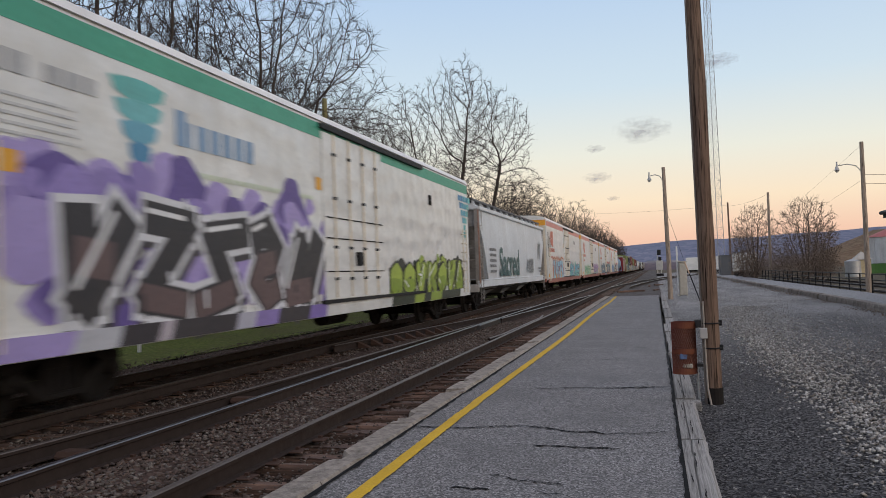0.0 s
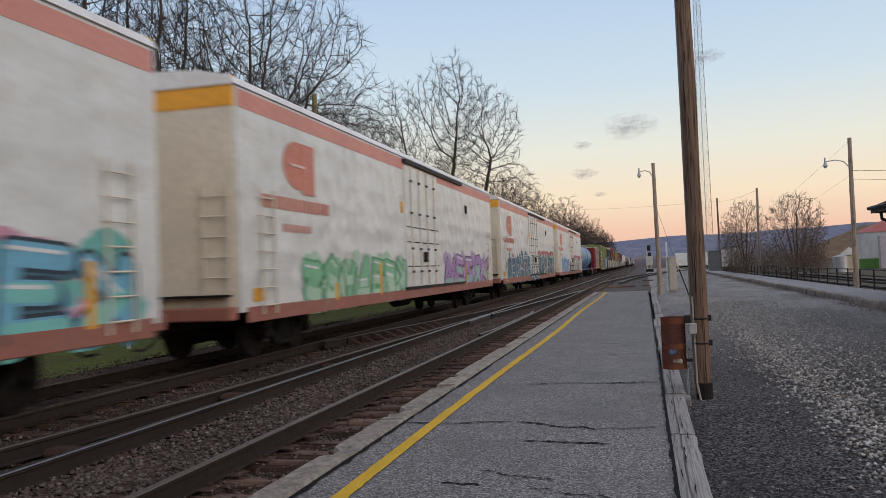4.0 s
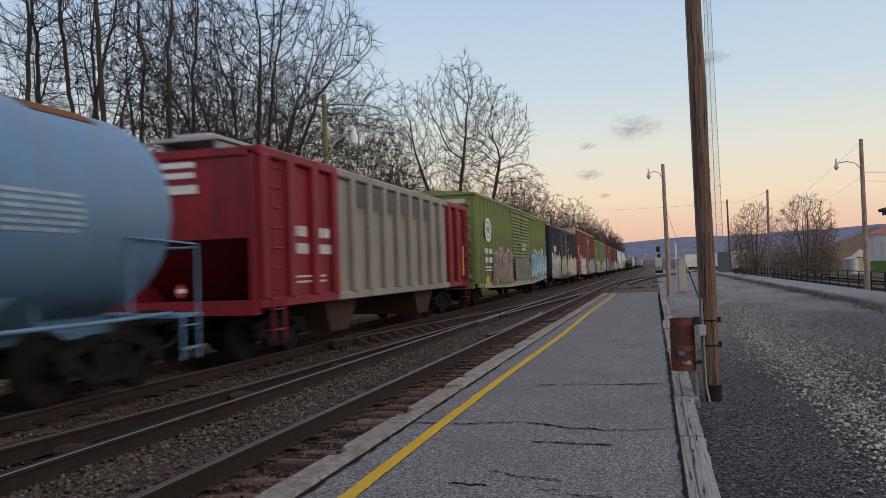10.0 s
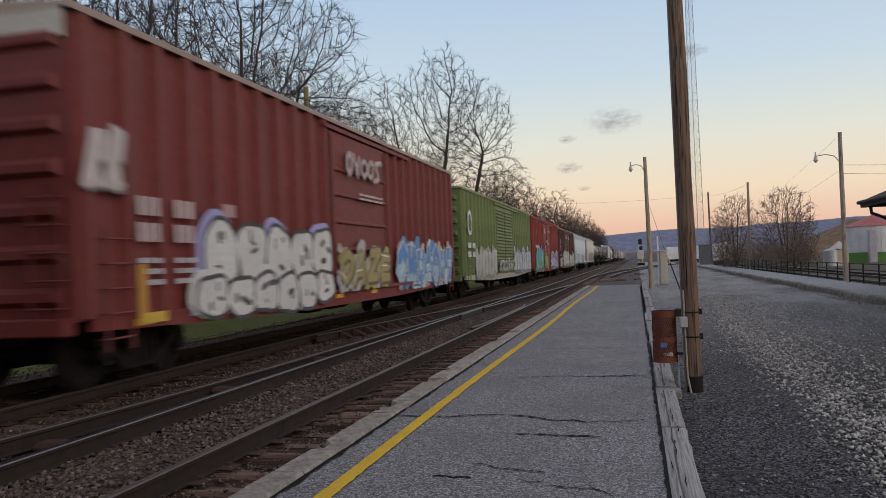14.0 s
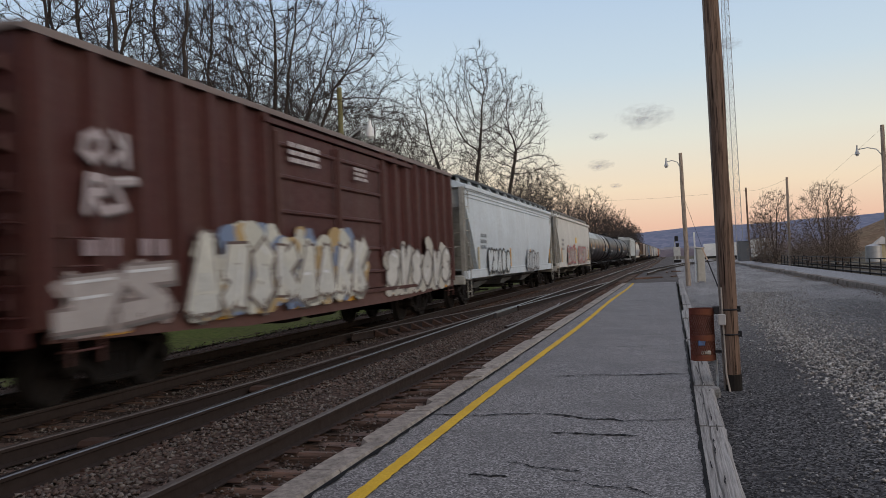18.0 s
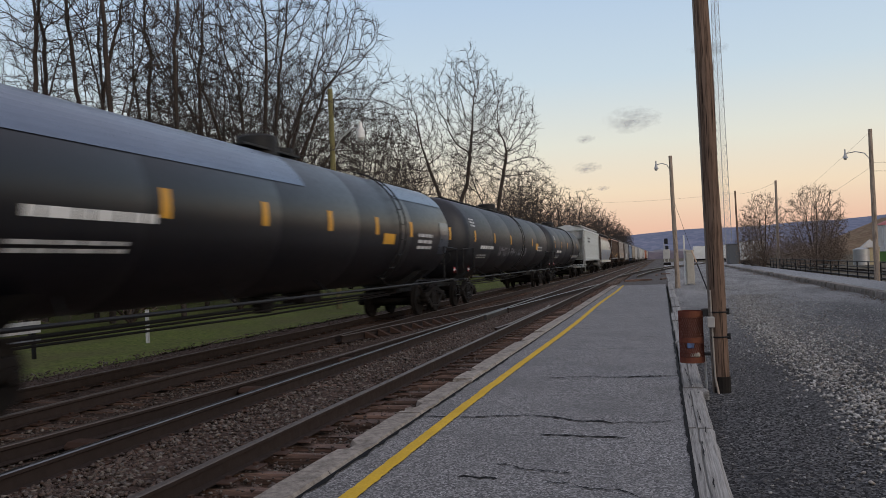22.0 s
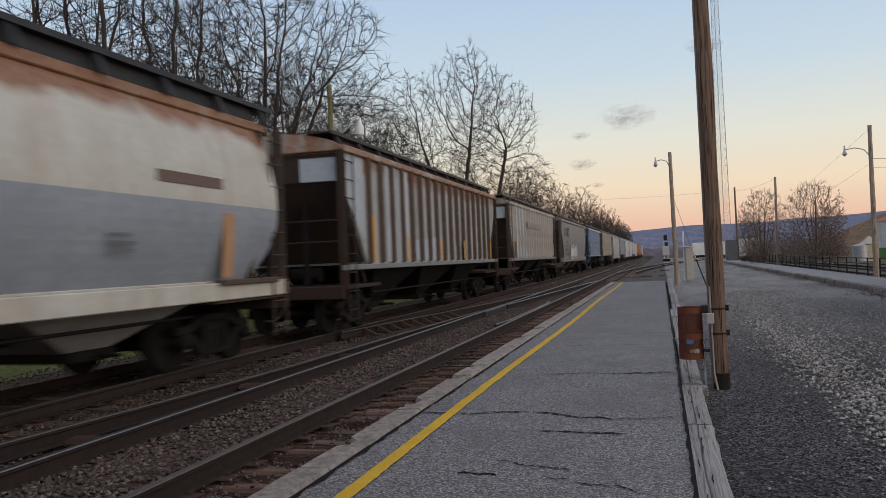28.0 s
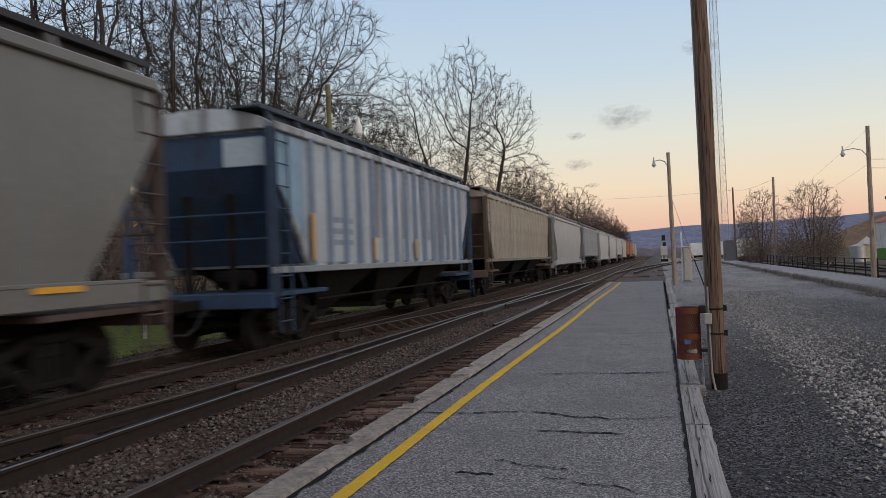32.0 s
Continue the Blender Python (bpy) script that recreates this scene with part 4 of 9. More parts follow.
def reefer(front, rear, label, stripe, sill_col, end_top=True):
    L = rear - front
    car = thing("refrigerator_car", label, "freight car", (X_TRAIN, front, 0), group="cars of the train")
    m = Mesh()
    prof = [(-1.55, 0.92), (1.55, 0.92), (1.56, 1.05), (1.56, 4.62), (1.48, 4.74), (-1.48, 4.74), (-1.56, 4.62), (-1.56, 1.05)]
    m.sweep(prof, 0.12, L - 0.12, steps=1)
    part("body", m, REEFER_SIDE, car, "white insulated sides with shallow dents")
    part("roof", Mesh().sweep([(-1.58, 4.66), (-1.5, 4.80), (-0.9, 4.93), (0, 4.98), (0.9, 4.93), (1.5, 4.80), (1.58, 4.66), (1.50, 4.66), (-1.50, 4.66)], 0.05, L - 0.05), REEFER_ROOF, car)
    for s in (-1, 1):
        part("stripe", Mesh().box(s * 1.5625 - 0.0025, s * 1.5625 + 0.0025, 0.15, L - 0.15, 4.30, 4.60), stripe, car, "coloured band under the eave")
        part("side_sill", Mesh().box(s * 1.57 - 0.02, s * 1.57 + 0.02, 0.3, L - 0.3, 0.74, 1.00, bev=0.01), sill_col, car)
    # plug door with its rails and locking bars
    d0, d1 = L / 2 - 1.75, L / 2 + 1.75
    for s in (-1, 1):
        x = s * 1.585
        door = part("door", Mesh().box(x - 0.03, x + 0.02, d0, d1, 1.06, 4.45, bev=0.012), REEFER_SIDE, car, "plug door")
        part("top_track", Mesh().box(x - 0.02, x + 0.06, d0 - 0.1, d1 + 3.5, 4.50, 4.60), BLACK, car)
        part("bottom_track", Mesh().box(x - 0.02, x + 0.05, d0 - 0.2, d1 + 3.5, 0.99, 1.06), BLACK, car)
        for k in range(4):
            y = d0 + 0.5 + k * 0.83
            part("lock_rod", Mesh().tube([(x + 0.045, y, 1.10), (x + 0.045, y, 4.45)], 0.022, 8), REEFER_END, door)
            for z in (1.45, 2.1, 3.1, 4.0):
                part("bracket", Mesh().box(x + 0.018, x + 0.075, y - 0.05, y + 0.05, z, z + 0.06), BLACK, door)
        for z in (2.30, 2.72, 1.62):
            part("panel_seam", Mesh().box(x + 0.018, x + 0.032, d0 + 0.05, d1 - 0.05, z, z + 0.025), UNDER, door)
        part("gearbox", Mesh().box(x + 0.02, x + 0.12, L / 2 - 0.1, L / 2 + 0.14, 1.75, 2.05, bev=0.02), BLACK, door)
        part("vent_box", Mesh().box(x - 0.02, x + 0.02, L - 5.2, L - 4.98, 3.55, 3.85, bev=0.01), UNDER, car)
        for y in (1.0, L - 1.0):
            part("side_ladder", ladder_mesh(0.5, 0.85, 3.0, 7).data("side_ladder", REEFER_END), None, car, at=pose(s * 1.56, y, 0, 0, 0, 0 if s > 0 else 180))
    for y, t in ((0.12, -90), (L - 0.12, 90)):
        e = -1 if y < 1 else 1
        part("end_panel", Mesh().box(-1.5, 1.5, y - 0.02, y + 0.02, 1.0, 4.6, bev=0.01), REEFER_END, car)
        part("end_cap", Mesh().box(-1.52, 1.52, y - 0.035, y + 0.035, 4.30, 4.82, bev=0.02), ORANGE if end_top else REEFER_ROOF, car)
        part("end_sill", Mesh().box(-1.5, 1.5, y + e * 0.12 - 0.15, y + e * 0.12 + 0.1, 0.80, 1.02, bev=0.02), sill_col, car)
        part("end_ladder", ladder_mesh(0.45, 1.0, 3.0, 6).data("end_ladder", REEFER_END), None, car, at=pose(1.15, y, 0, 0, 0, t))
        part("crossover_step", Mesh().box(-1.4, 1.4, y + e * 0.1 - 0.14, y + e * 0.1 + 0.14, 1.18, 1.22), UNDER, car)
    part("centre_sill", Mesh().box(-0.22, 0.22, 0.2, L - 0.2, 0.62, 0.93), UNDER, car)
    part("brake_valve", Mesh().box(-0.7, -0.2, L / 2 - 1.2, L / 2 - 0.3, 0.5, 0.8, bev=0.05), UNDER, car)
    part("air_reservoir", Mesh().tube([(0.5, L / 2 + 0.4, 0.62), (0.5, L / 2 + 1.6, 0.62)], 0.2, 12), UNDER, car)
    running_gear(car, L, 2.8)
    return car, L


RED_BAND = paint("faded_red_band", (0.64, 0.29, 0.24), 0.55, 0, 0.2, (0.6, 0.45, 0.4))
RED_SILL = paint("red_sill_paint", (0.32, 0.13, 0.10), 0.6, 0, 0.7, (0.22, 0.17, 0.15))
GREEN_BAND = paint("green_band", (0.06, 0.33, 0.22), 0.5, 0, 0.15)
train = []
SX = 1.565  # sides of the refrigerator cars
car, L = reefer(5.2, 27.6, "white refrigerator car with a green band and purple graffiti", GREEN_BAND, REEFER_SIDE, False)
train.append((car, 5.2))
for i, c in enumerate(((0.12, 0.42, 0.40), (0.16, 0.46, 0.48), (0.14, 0.38, 0.50), (0.08, 0.26, 0.44))):
    w = (1.15, 1.0, 0.78, 0.46)[i]
    z = 3.92 - 0.27 * i
    rim = [(3.65 + w * u, z + 0.06 * (1 - (2 * u) ** 2) + 0.17) for u in np.linspace(-.5, .5, 9)] + [(3.65 + 0.86 * w * u, z - 0.10 * (1 - (2 * u) ** 2) + 0.02) for u in np.linspace(.5, -.5, 9)]
    part("emblem", Mesh().add([(SX + 0.005, y, zz) for y, zz in rim], [tuple(range(18))]), tone(c), car)
for i, (y, h) in enumerate(((4.45, 0.5), (4.75, 0.36), (5.0, 0.36), (5.35, 0.36), (5.7, 0.36), (6.05, 0.36), (6.4, 0.36))):
    plate(car, SX + 0.004, y, y + (0.1 if i == 1 else 0.25), 3.42, 3.42 + h, (0.22, 0.34, 0.50), "emblem")
bars(car, SX + 0.004, 4.5, 9.0, 3.02, 3.12, 1, (0.58, 0.66, 0.50), 4, 0.8, gaps=False)
bars(car, SX + 0.004, 0.9, 1.8, 3.75, 4.05, 1, (0.40, 0.41, 0.42), 5, 0.8)
bars(car, SX + 0.004, 2.0, 2.9, 3.75, 4.0, 1, (0.40, 0.41, 0.42), 6, 0.8)
bars(car, SX + 0.004, 0.9, 2.5, 3.1, 3.6, 5, (0.50, 0.51, 0.52), 7, 0.35)
plate(car, SX + 0.004, 1.1, 1.62, 2.70, 2.94, AMBER, "marking")
piece(car, SX, 2.0, 9.2, 0.80, 2.8, (0.03, 0.028, 0.032), (0.62, 0.63, 0.66), [(0.26, 0.20, 0.48), (0.36, 0.29, 0.58), (0.12, 0.08, 0.28), (0.36, 0.29, 0.58)], 4, 11, 0.21, (0.12, 0.08, 0.08), label="purple and black graffiti with silver outlines", edge=1.42, shade=(0.05, 0.045, 0.05), halo=0.9)
piece(car, SX, 13.4, 21.2, 0.80, 2.05, (0.34, 0.45, 0.06), (0.015, 0.02, 0.012), [(0.02, 0.03, 0.015), (0.02, 0.025, 0.02), (0.30, 0.40, 0.05)], 6, 12, 0.24, (0.22, 0.32, 0.03), label="lime green and black graffiti")
plate(car, SX + 0.004, 9.15, 9.4, 3.25, 3.5, AMBER)
for k, (y0, y1, c) in enumerate(((0.6, 2.3, (0.36, 0.29, 0.58)), (2.3, 3.1, (0.45, 0.46, 0.50)), (3.1, 3.9, (0.035, 0.03, 0.035)), (3.9, 4.2, (0.40, 0.36, 0.40)), (4.2, 5.9, (0.04, 0.035, 0.04)),
                                (5.9, 6.5, (0.42, 0.42, 0.50)), (6.5, 7.3, (0.24, 0.18, 0.44)), (7.3, 8.6, (0.04, 0.035, 0.04)), (8.6, 9.4, (0.20, 0.14, 0.42)),
                                (13.5, 15.4, (0.02, 0.03, 0.015)), (15.4, 16.3, (0.28, 0.38, 0.05)), (16.3, 17.0, (0.02, 0.03, 0.015)), (17.0, 18.2, (0.26, 0.36, 0.05)), (18.2, 20.6, (0.025, 0.035, 0.02)))):  # the piece runs down over the sill
    plate(car, 1.591, y0, y1, 0.75, 1.0, c, "graffiti", slant=0.12)
for row in range(6):  # the tapering grid of coloured squares near the rear end
    k = 5 - row * 0.8
    for j in range(int(k)):
        y = 21.75 - 0.17 * int(k) + 0.36 * j
        plate(car, SX + 0.004, y, y + 0.27, 4.0 - 0.25 * row, 4.19 - 0.25 * row, ((0.05, 0.25, 0.48), (0.08, 0.38, 0.50), (0.14, 0.48, 0.48), (0.22, 0.52, 0.38))[min(3, (row + j) // 2)], "emblem")

REEFER_ROWS = [  # per piece: span, heights, fill, outline, cloud, letters, seed, lower fill
    (48.7, 71.0, "white refrigerator car with faded red band and blue and orange graffiti",
     [(2.6, 8.9, 0.75, 2.35, (0.32, 0.55, 0.66), (0.13, 0.10, 0.22), [(0.58, 0.24, 0.10), (0.52, 0.18, 0.08), (0.24, 0.18, 0.30)], 4, 21, (0.62, 0.30, 0.15)),
      (13.2, 21.7, 0.72, 2.1, (0.16, 0.42, 0.58), (0.025, 0.04, 0.06), [(0.16, 0.46, 0.42), (0.16, 0.46, 0.42), (0.60, 0.30, 0.40)], 6, 22, (0.20, 0.55, 0.50))]),
    (73.0, 95.2, "white refrigerator car with faded red band and green graffiti",
     [(2.5, 9.3, 0.75, 1.95, (0.20, 0.48, 0.28), (0.10, 0.30, 0.16), [(0.40, 0.58, 0.44)], 6, 31, (0.42, 0.60, 0.46)), (13.6, 21.0, 0.8, 2.1, (0.42, 0.24, 0.50), (0.12, 0.08, 0.16), [(0.50, 0.36, 0.55)], 4, 32, (0.30, 0.48, 0.42))]),
    (97.3, 119.7, "white refrigerator car with faded red band and dark teal graffiti",
     [(1.5, 9.6, 0.72, 2.25, (0.03, 0.10, 0.17), (0.62, 0.64, 0.64), [(0.03, 0.10, 0.15), (0.04, 0.14, 0.2), (0.44, 0.16, 0.09), (0.62, 0.64, 0.64)], 5, 41, (0.04, 0.14, 0.22)),
      (9.6, 13.2, 0.72, 2.3, (0.03, 0.09, 0.15), (0.55, 0.57, 0.58), [(0.17, 0.10, 0.28), (0.03, 0.10, 0.15)], 3, 43, None),
      (13.2, 21.9, 0.75, 2.4, (0.035, 0.10, 0.14), (0.66, 0.69, 0.69), [(0.03, 0.07, 0.11), (0.03, 0.07, 0.11), (0.05, 0.26, 0.25), (0.62, 0.64, 0.64)], 5, 42, (0.03, 0.07, 0.12))]),
    (122.2, 145.1, "white refrigerator car with faded red band, blue and black graffiti",
     [(2.8, 8.8, 0.75, 2.15, (0.14, 0.34, 0.62), (0.04, 0.09, 0.22), [(0.45, 0.33, 0.52), (0.25, 0.42, 0.62), (0.18, 0.36, 0.60)], 5, 51, (0.30, 0.52, 0.72)), (9.4, 12.9, 0.8, 2.0, (0.02, 0.02, 0.024), (0.5, 0.45, 0.45), [], 3, 53, None),
      (13.3, 21.3, 0.8, 2.35, (0.66, 0.67, 0.68), (0.012, 0.012, 0.014), [(0.014, 0.014, 0.017), (0.014, 0.014, 0.017), (0.02, 0.02, 0.024)], 5, 52, (0.45, 0.47, 0.52))])]
for f, r, label, pieces in REEFER_ROWS:
    car, L = reefer(f, r, label, RED_BAND, RED_SILL)
    train.append((car, f))
    disc(car, SX + 0.004, 2.45, 3.58, 0.68, 0.46, (0.58, 0.20, 0.14), "emblem", "faded red round emblem")
    plate(car, SX + 0.008, 2.6, 3.2, 3.05, 4.03, (0.58, 0.20, 0.14), "emblem")
    plate(car, SX + 0.012, 2.1, 2.75, 3.55, 3.60, (0.66, 0.5, 0.45), "emblem")
    bars(car, SX + 0.004, 0.9, 3.9, 2.7, 2.95, 1, (0.58, 0.22, 0.16), 6, 0.95, gaps=False)
    bars(car, SX + 0.004, 1.7, 3.0, 2.3, 2.46, 1, (0.60, 0.28, 0.22), 8, 0.9, gaps=False)
    plate(car, SX + 0.004, 0.5, 0.95, 1.08, 1.3, AMBER)
    for y in (7.0, L - 5.5, L - 1.6, 4.1):
        plate(car, SX + 0.022, y, y + 0.16, 0.95, 1.75 if y > 6 else 1.3, AMBER, "reflector")
    plate(car, SX + 0.004, 9.0, 9.25, 3.1, 3.4, AMBER)
    for k, (y0, y1, z0, z1, fill, line, cloud, n, seed, second) in enumerate(pieces):
        off = 0.028 if y0 > 9 and y1 < 14 else 0
        if seed == 21:  # the one word that can be read
            m, g = Mesh(), rng(21)
            for i in range(120):
                a, b = g.uniform(y0, y1), z0 + (z1 - z0) * g.uniform(0.02, 0.62)
                capsule(m, SX + 0.004 + 0.00005 * i, [(a, b), (a + g.uniform(-.1, .1), b + g.uniform(0.1, 0.45))], g.uniform(0.06, 0.16), g.randrange(3))
            tagged(part("graffiti", m, [tone(c) for c in cloud], car, "orange and purple sprayed ground"), kind="stuff")
            lettered(car, SX, y0 + 0.15, z0 + 0.28, "ZATER", z1 - z0 - 0.5, y1 - y0 - 0.3, fill, line, second)
            crown(car, SX, y0, y1, z1 - 0.04, 0.05, (0.55, 0.20, 0.10), seed)
            m = Mesh()
            for i, (a, b, r) in enumerate(((0.75, 3.5, 0.34), (1.15, 3.2, 0.38), (0.95, 2.75, 0.32), (1.6, 3.3, 0.22))):
                capsule(m, SX + 0.006 + 0.002 * i, [(a + r * math.cos(t), b + 1.2 * r * math.sin(t)) for t in np.linspace(0.4, 6.2, 15)], 0.035, 0)
            part("graffiti", m, tone((0.05, 0.05, 0.055)), car, "black looping scribble")
            continue
        piece(car, SX + off, y0, y1, z0, z1, fill, line, cloud, n, seed, 0.19, second)
        if seed in (42, 52):
            crown(car, SX + off, y0, y1, z1 - 0.05, 0.09, (0.50, 0.10, 0.09), seed)


# ---- box cars ----
def boxcar(front, rear, label, col, eave, door, roof_col, ribs, doors=2, louvres=False, end_col=None, sill_col=None, rough=0.6, tag_col=LETTER_WHITE):
    L = rear - front
    car = thing("box_car", label, "freight car", (X_TRAIN, front, 0), group="cars of the train")
    side = paint("boxcar_" + label.split()[0] + str(int(front)), col, rough, 0, 0.45, tuple(0.4 * c + 0.03 for c in col), 0.35, (0.10, 0.06, 0.045))
    endm = paint("boxcar_end_" + str(int(front)), end_col or tuple(0.8 * c for c in col), rough, 0, 0.45)
    roofm = paint("boxcar_roof_" + str(int(front)), roof_col, 0.7, 0, 0.5, (0.14, 0.09, 0.06))
    xs = 1.50
    m = Mesh().sweep([(-xs, 0.95), (xs, 0.95), (xs, eave - 0.06), (-xs, eave - 0.06)], 0.1, L - 0.1)
    part("body", m, side, car)
    pk = eave + 0.16
    roof = part("roof", Mesh().sweep([(-1.60, eave - 0.09), (-1.60, eave), (0, pk), (1.60, eave), (1.60, eave - 0.09), (1.50, eave - 0.06), (-1.50, eave - 0.06)], 0.02, L - 0.02), roofm, car, "low gabled metal roof")
    for k in range(int(L / 1.25)):
        y = 0.7 + k * 1.25
        part("seam", Mesh().add([(-1.6, y - .04, eave), (0, y - .04, pk), (1.6, y - .04, eave), (-1.6, y + .04, eave), (0, y + .04, pk), (1.6, y + .04, eave),
                                 (-1.6, y, eave + .02), (0, y, pk + .02), (1.6, y, eave + .02)],
                                [(0, 1, 7, 6), (1, 2, 8, 7), (6, 7, 4, 3), (7, 8, 5, 4), (0, 6, 3), (2, 5, 8)]), roofm, roof)
    rib = Mesh().add([(0, -0.10, 0.98), (0.12, -0.055, 0.98), (0.12, 0.055, 0.98), (0, 0.10, 0.98), (0, -0.10, eave - 0.1), (0.12, -0.055, eave - 0.1), (0.12, 0.055, eave - 0.1), (0, 0.10, eave - 0.1)],
                     [(0, 1, 5, 4), (1, 2, 6, 5), (2, 3, 7, 6), (0, 3, 2, 1), (4, 5, 6, 7)]).data("side_post", side)
    d0, d1 = door
    spots = [y for span in ((0.25, d0 - 0.2), (d1 + 0.2, L - 0.25)) for y in np.linspace(span[0], span[1], max(2, round((span[1] - span[0]) / ribs) + 1))]
    for s in (-1, 1):
        for y in spots:
            part("side_post", rib, None, car, at=pose(s * xs, y, 0, 0, 0, 0 if s > 0 else 180))
        part("side_sill", Mesh().add([(s * (xs + dx), y, z) for dx in (0.0, 0.09) for y, z in ((0.3, 0.98), (0.3, 0.82), (2.9, 0.74), (d0 - 1, 0.66), (d1 + 1, 0.66), (L - 2.9, 0.74), (L - 0.3, 0.82), (L - 0.3, 0.98))],
                                     [tuple(range(8)), tuple(range(15, 7, -1))] + [(i, (i + 1) % 8, 8 + (i + 1) % 8, 8 + i) for i in range(8)]),
             paint("boxcar_sill_" + str(int(front)), sill_col or tuple(0.9 * c for c in col), 0.7, 0, 0.5), car)
        w = (d1 - d0) / doors
        for k in range(doors):
            a = d0 + k * w
            x = s * (xs + 0.05)
            dr = part("door", Mesh().box(x - 0.05, x + 0.05, a + 0.02, a + w - 0.02, 1.02, eave - 0.28, bev=0.012), side, car, "sliding door")
            if louvres:
                n = int((eave - 1.4) / 0.155)
                slat = Mesh().add([(0, 0.06, 0), (0.05, 0.06, 0.03), (0.05, 0.06, 0.07), (0, 0.06, 0.12), (0, w - 0.06, 0), (0.05, w - 0.06, 0.03), (0.05, w - 0.06, 0.07), (0, w - 0.06, 0.12)],
                                  [(0, 1, 5, 4), (1, 2, 6, 5), (2, 3, 7, 6), (0, 3, 2, 1), (4, 5, 6, 7)]).data("slat", side)
                for i in range(n):
                    z = 1.08 + i * 0.155
                    part("slat", slat, None, dr, at=pose(x + s * 0.05, a if s > 0 else a + w, z, 0, 0, 0 if s > 0 else 180))
            else:
                for z in (1.35, 1.85, 2.45, 3.05, 3.6):
                    if z < eave - 0.5:
                        part("door_rib", Mesh().box(x + s * 0.07 - 0.03, x + s * 0.07 + 0.03, a + 0.08, a + w - 0.08, z, z + 0.08, bev=0.02), side, dr)
                part("door_stile", Mesh().box(x + s * 0.07 - 0.03, x + s * 0.07 + 0.03, a + 0.05, a + 0.16, 1.1, eave - 0.35, bev=0.02), side, dr)
            part("door_latch", Mesh().tube([(x + s * 0.09, a + w - 0.2, 1.1), (x + s * 0.09, a + w - 0.2, eave - 0.4)], 0.02, 6).box(x + s * 0.09 - 0.03, x + s * 0.09 + 0.03, a + w - 0.3, a + w - 0.12, 1.7, 1.95), endm, dr)
        x = s * (xs + 0.08)
        part("door_track", Mesh().box(x - 0.05, x + 0.07, d0 - 0.3, d1 + 2.2, eave - 0.26, eave - 0.17), side, car)
        part("door_track", Mesh().box(x - 0.05, x + 0.07, d0 - 0.3, d1 + 2.2, 0.93, 1.01), side, car)
        for y in (0.75, L - 0.75):
            part("side_ladder", ladder_mesh(0.5, 0.55, 2.1 if y > 1 else 2.1, 5, 0.13).data("side_ladder", side), None, car, at=pose(s * xs, y, 0, 0, 0, 0 if s > 0 else 180))
    for y, t, e in ((0.1, -90, -1), (L - 0.1, 90, 1)):
        part("end_wall", Mesh().box(-1.5, 1.5, y - 0.03, y + 0.03, 0.98, eave - 0.1), endm, car)
        n = 7
        for i in range(n):
            z = 1.25 + i * (eave - 1.65) / (n - 1)
            part("end_rib", Mesh().add([(-1.38, y, z - .14), (1.38, y, z - .14), (1.38, y, z + .14), (-1.38, y, z + .14), (-1.3, y + e * .12, z - .05), (1.3, y + e * .12, z - .05), (1.3, y + e * .12, z + .05), (-1.3, y + e * .12, z + .05)],
                                       [(4, 5, 6, 7), (0, 1, 5, 4), (1, 2, 6, 5), (2, 3, 7, 6), (3, 0, 4, 7)]), endm, car)
        part("end_ladder", ladder_mesh(0.42, 0.95, 2.6, 5, 0.16).data("end_ladder", endm), None, car, at=pose(1.2, y, 0, 0, 0, t))
        part("end_sill", Mesh().box(-1.45, 1.45, y + e * .05 - .1, y + e * .05 + .1, 0.78, 1.0, bev=0.02), endm, car)
    part("centre_sill", Mesh().box(-0.22, 0.22, 0.2, L - 0.2, 0.62, 0.95), UNDER, car)
    part("brake_valve", Mesh().box(0.2, 0.75, L / 2 - 1.2, L / 2 - 0.4, 0.48, 0.85, bev=0.04), UNDER, car)
    part("air_reservoir", Mesh().tube([(0.5, L / 2 + 0.4, 0.65), (0.5, L / 2 + 1.5, 0.65)], 0.19, 12), UNDER, car)
    running_gear(car, L, 2.0)
    g = rng(int(front))
    for y in np.arange(1.1, L, 2.35):
        plate(car, xs + 0.1, y, y + 0.42, 0.82, 0.91, AMBER, "reflector")
    train.append((car, front))
    return car, L


GX = 1.627  # outer faces of the side posts
GREEN, NAVY = (0.19, 0.235, 0.075), (0.012, 0.020, 0.040)
car, L = boxcar(182.4, 201.9, "olive green ribbed box car with a white round emblem", GREEN, 4.38, (7.5, 13.0), (0.22, 0.27, 0.1), 0.72, 2, True, sill_col=(0.36, 0.36, 0.27))
disc(car, GX, 2.0, 3.05, 0.62, 0.48, LETTER_WHITE, "emblem", "white ring emblem", 0.72)
disc(car, GX, 2.0, 3.05, 0.3, 0.3, LETTER_WHITE, "emblem", "", 0.45)
for y in (1.25, 2.1):
    bars(car, GX, y, y + 0.6, 1.75, 2.45, 2, LETTER_WHITE, 3, 0.62, gaps=False)
bars(car, GX, 1.3, 2.6, 1.42, 1.66, 2, LETTER_WHITE, 9, 0.5)
piece(car, GX, 2.7, 7.4, 0.85, 2.35, (0.14, 0.07, 0.05), (0.44, 0.38, 0.33), [(0.15, 0.08, 0.06), (0.40, 0.34, 0.30), (0.20, 0.11, 0.085)], 5, 61, 0.2, (0.24, 0.15, 0.12))
bars(car, GX + 0.085, 9.6, 10.9, 2.35, 2.75, 2, (0.42, 0.42, 0.36), 64, 0.7)
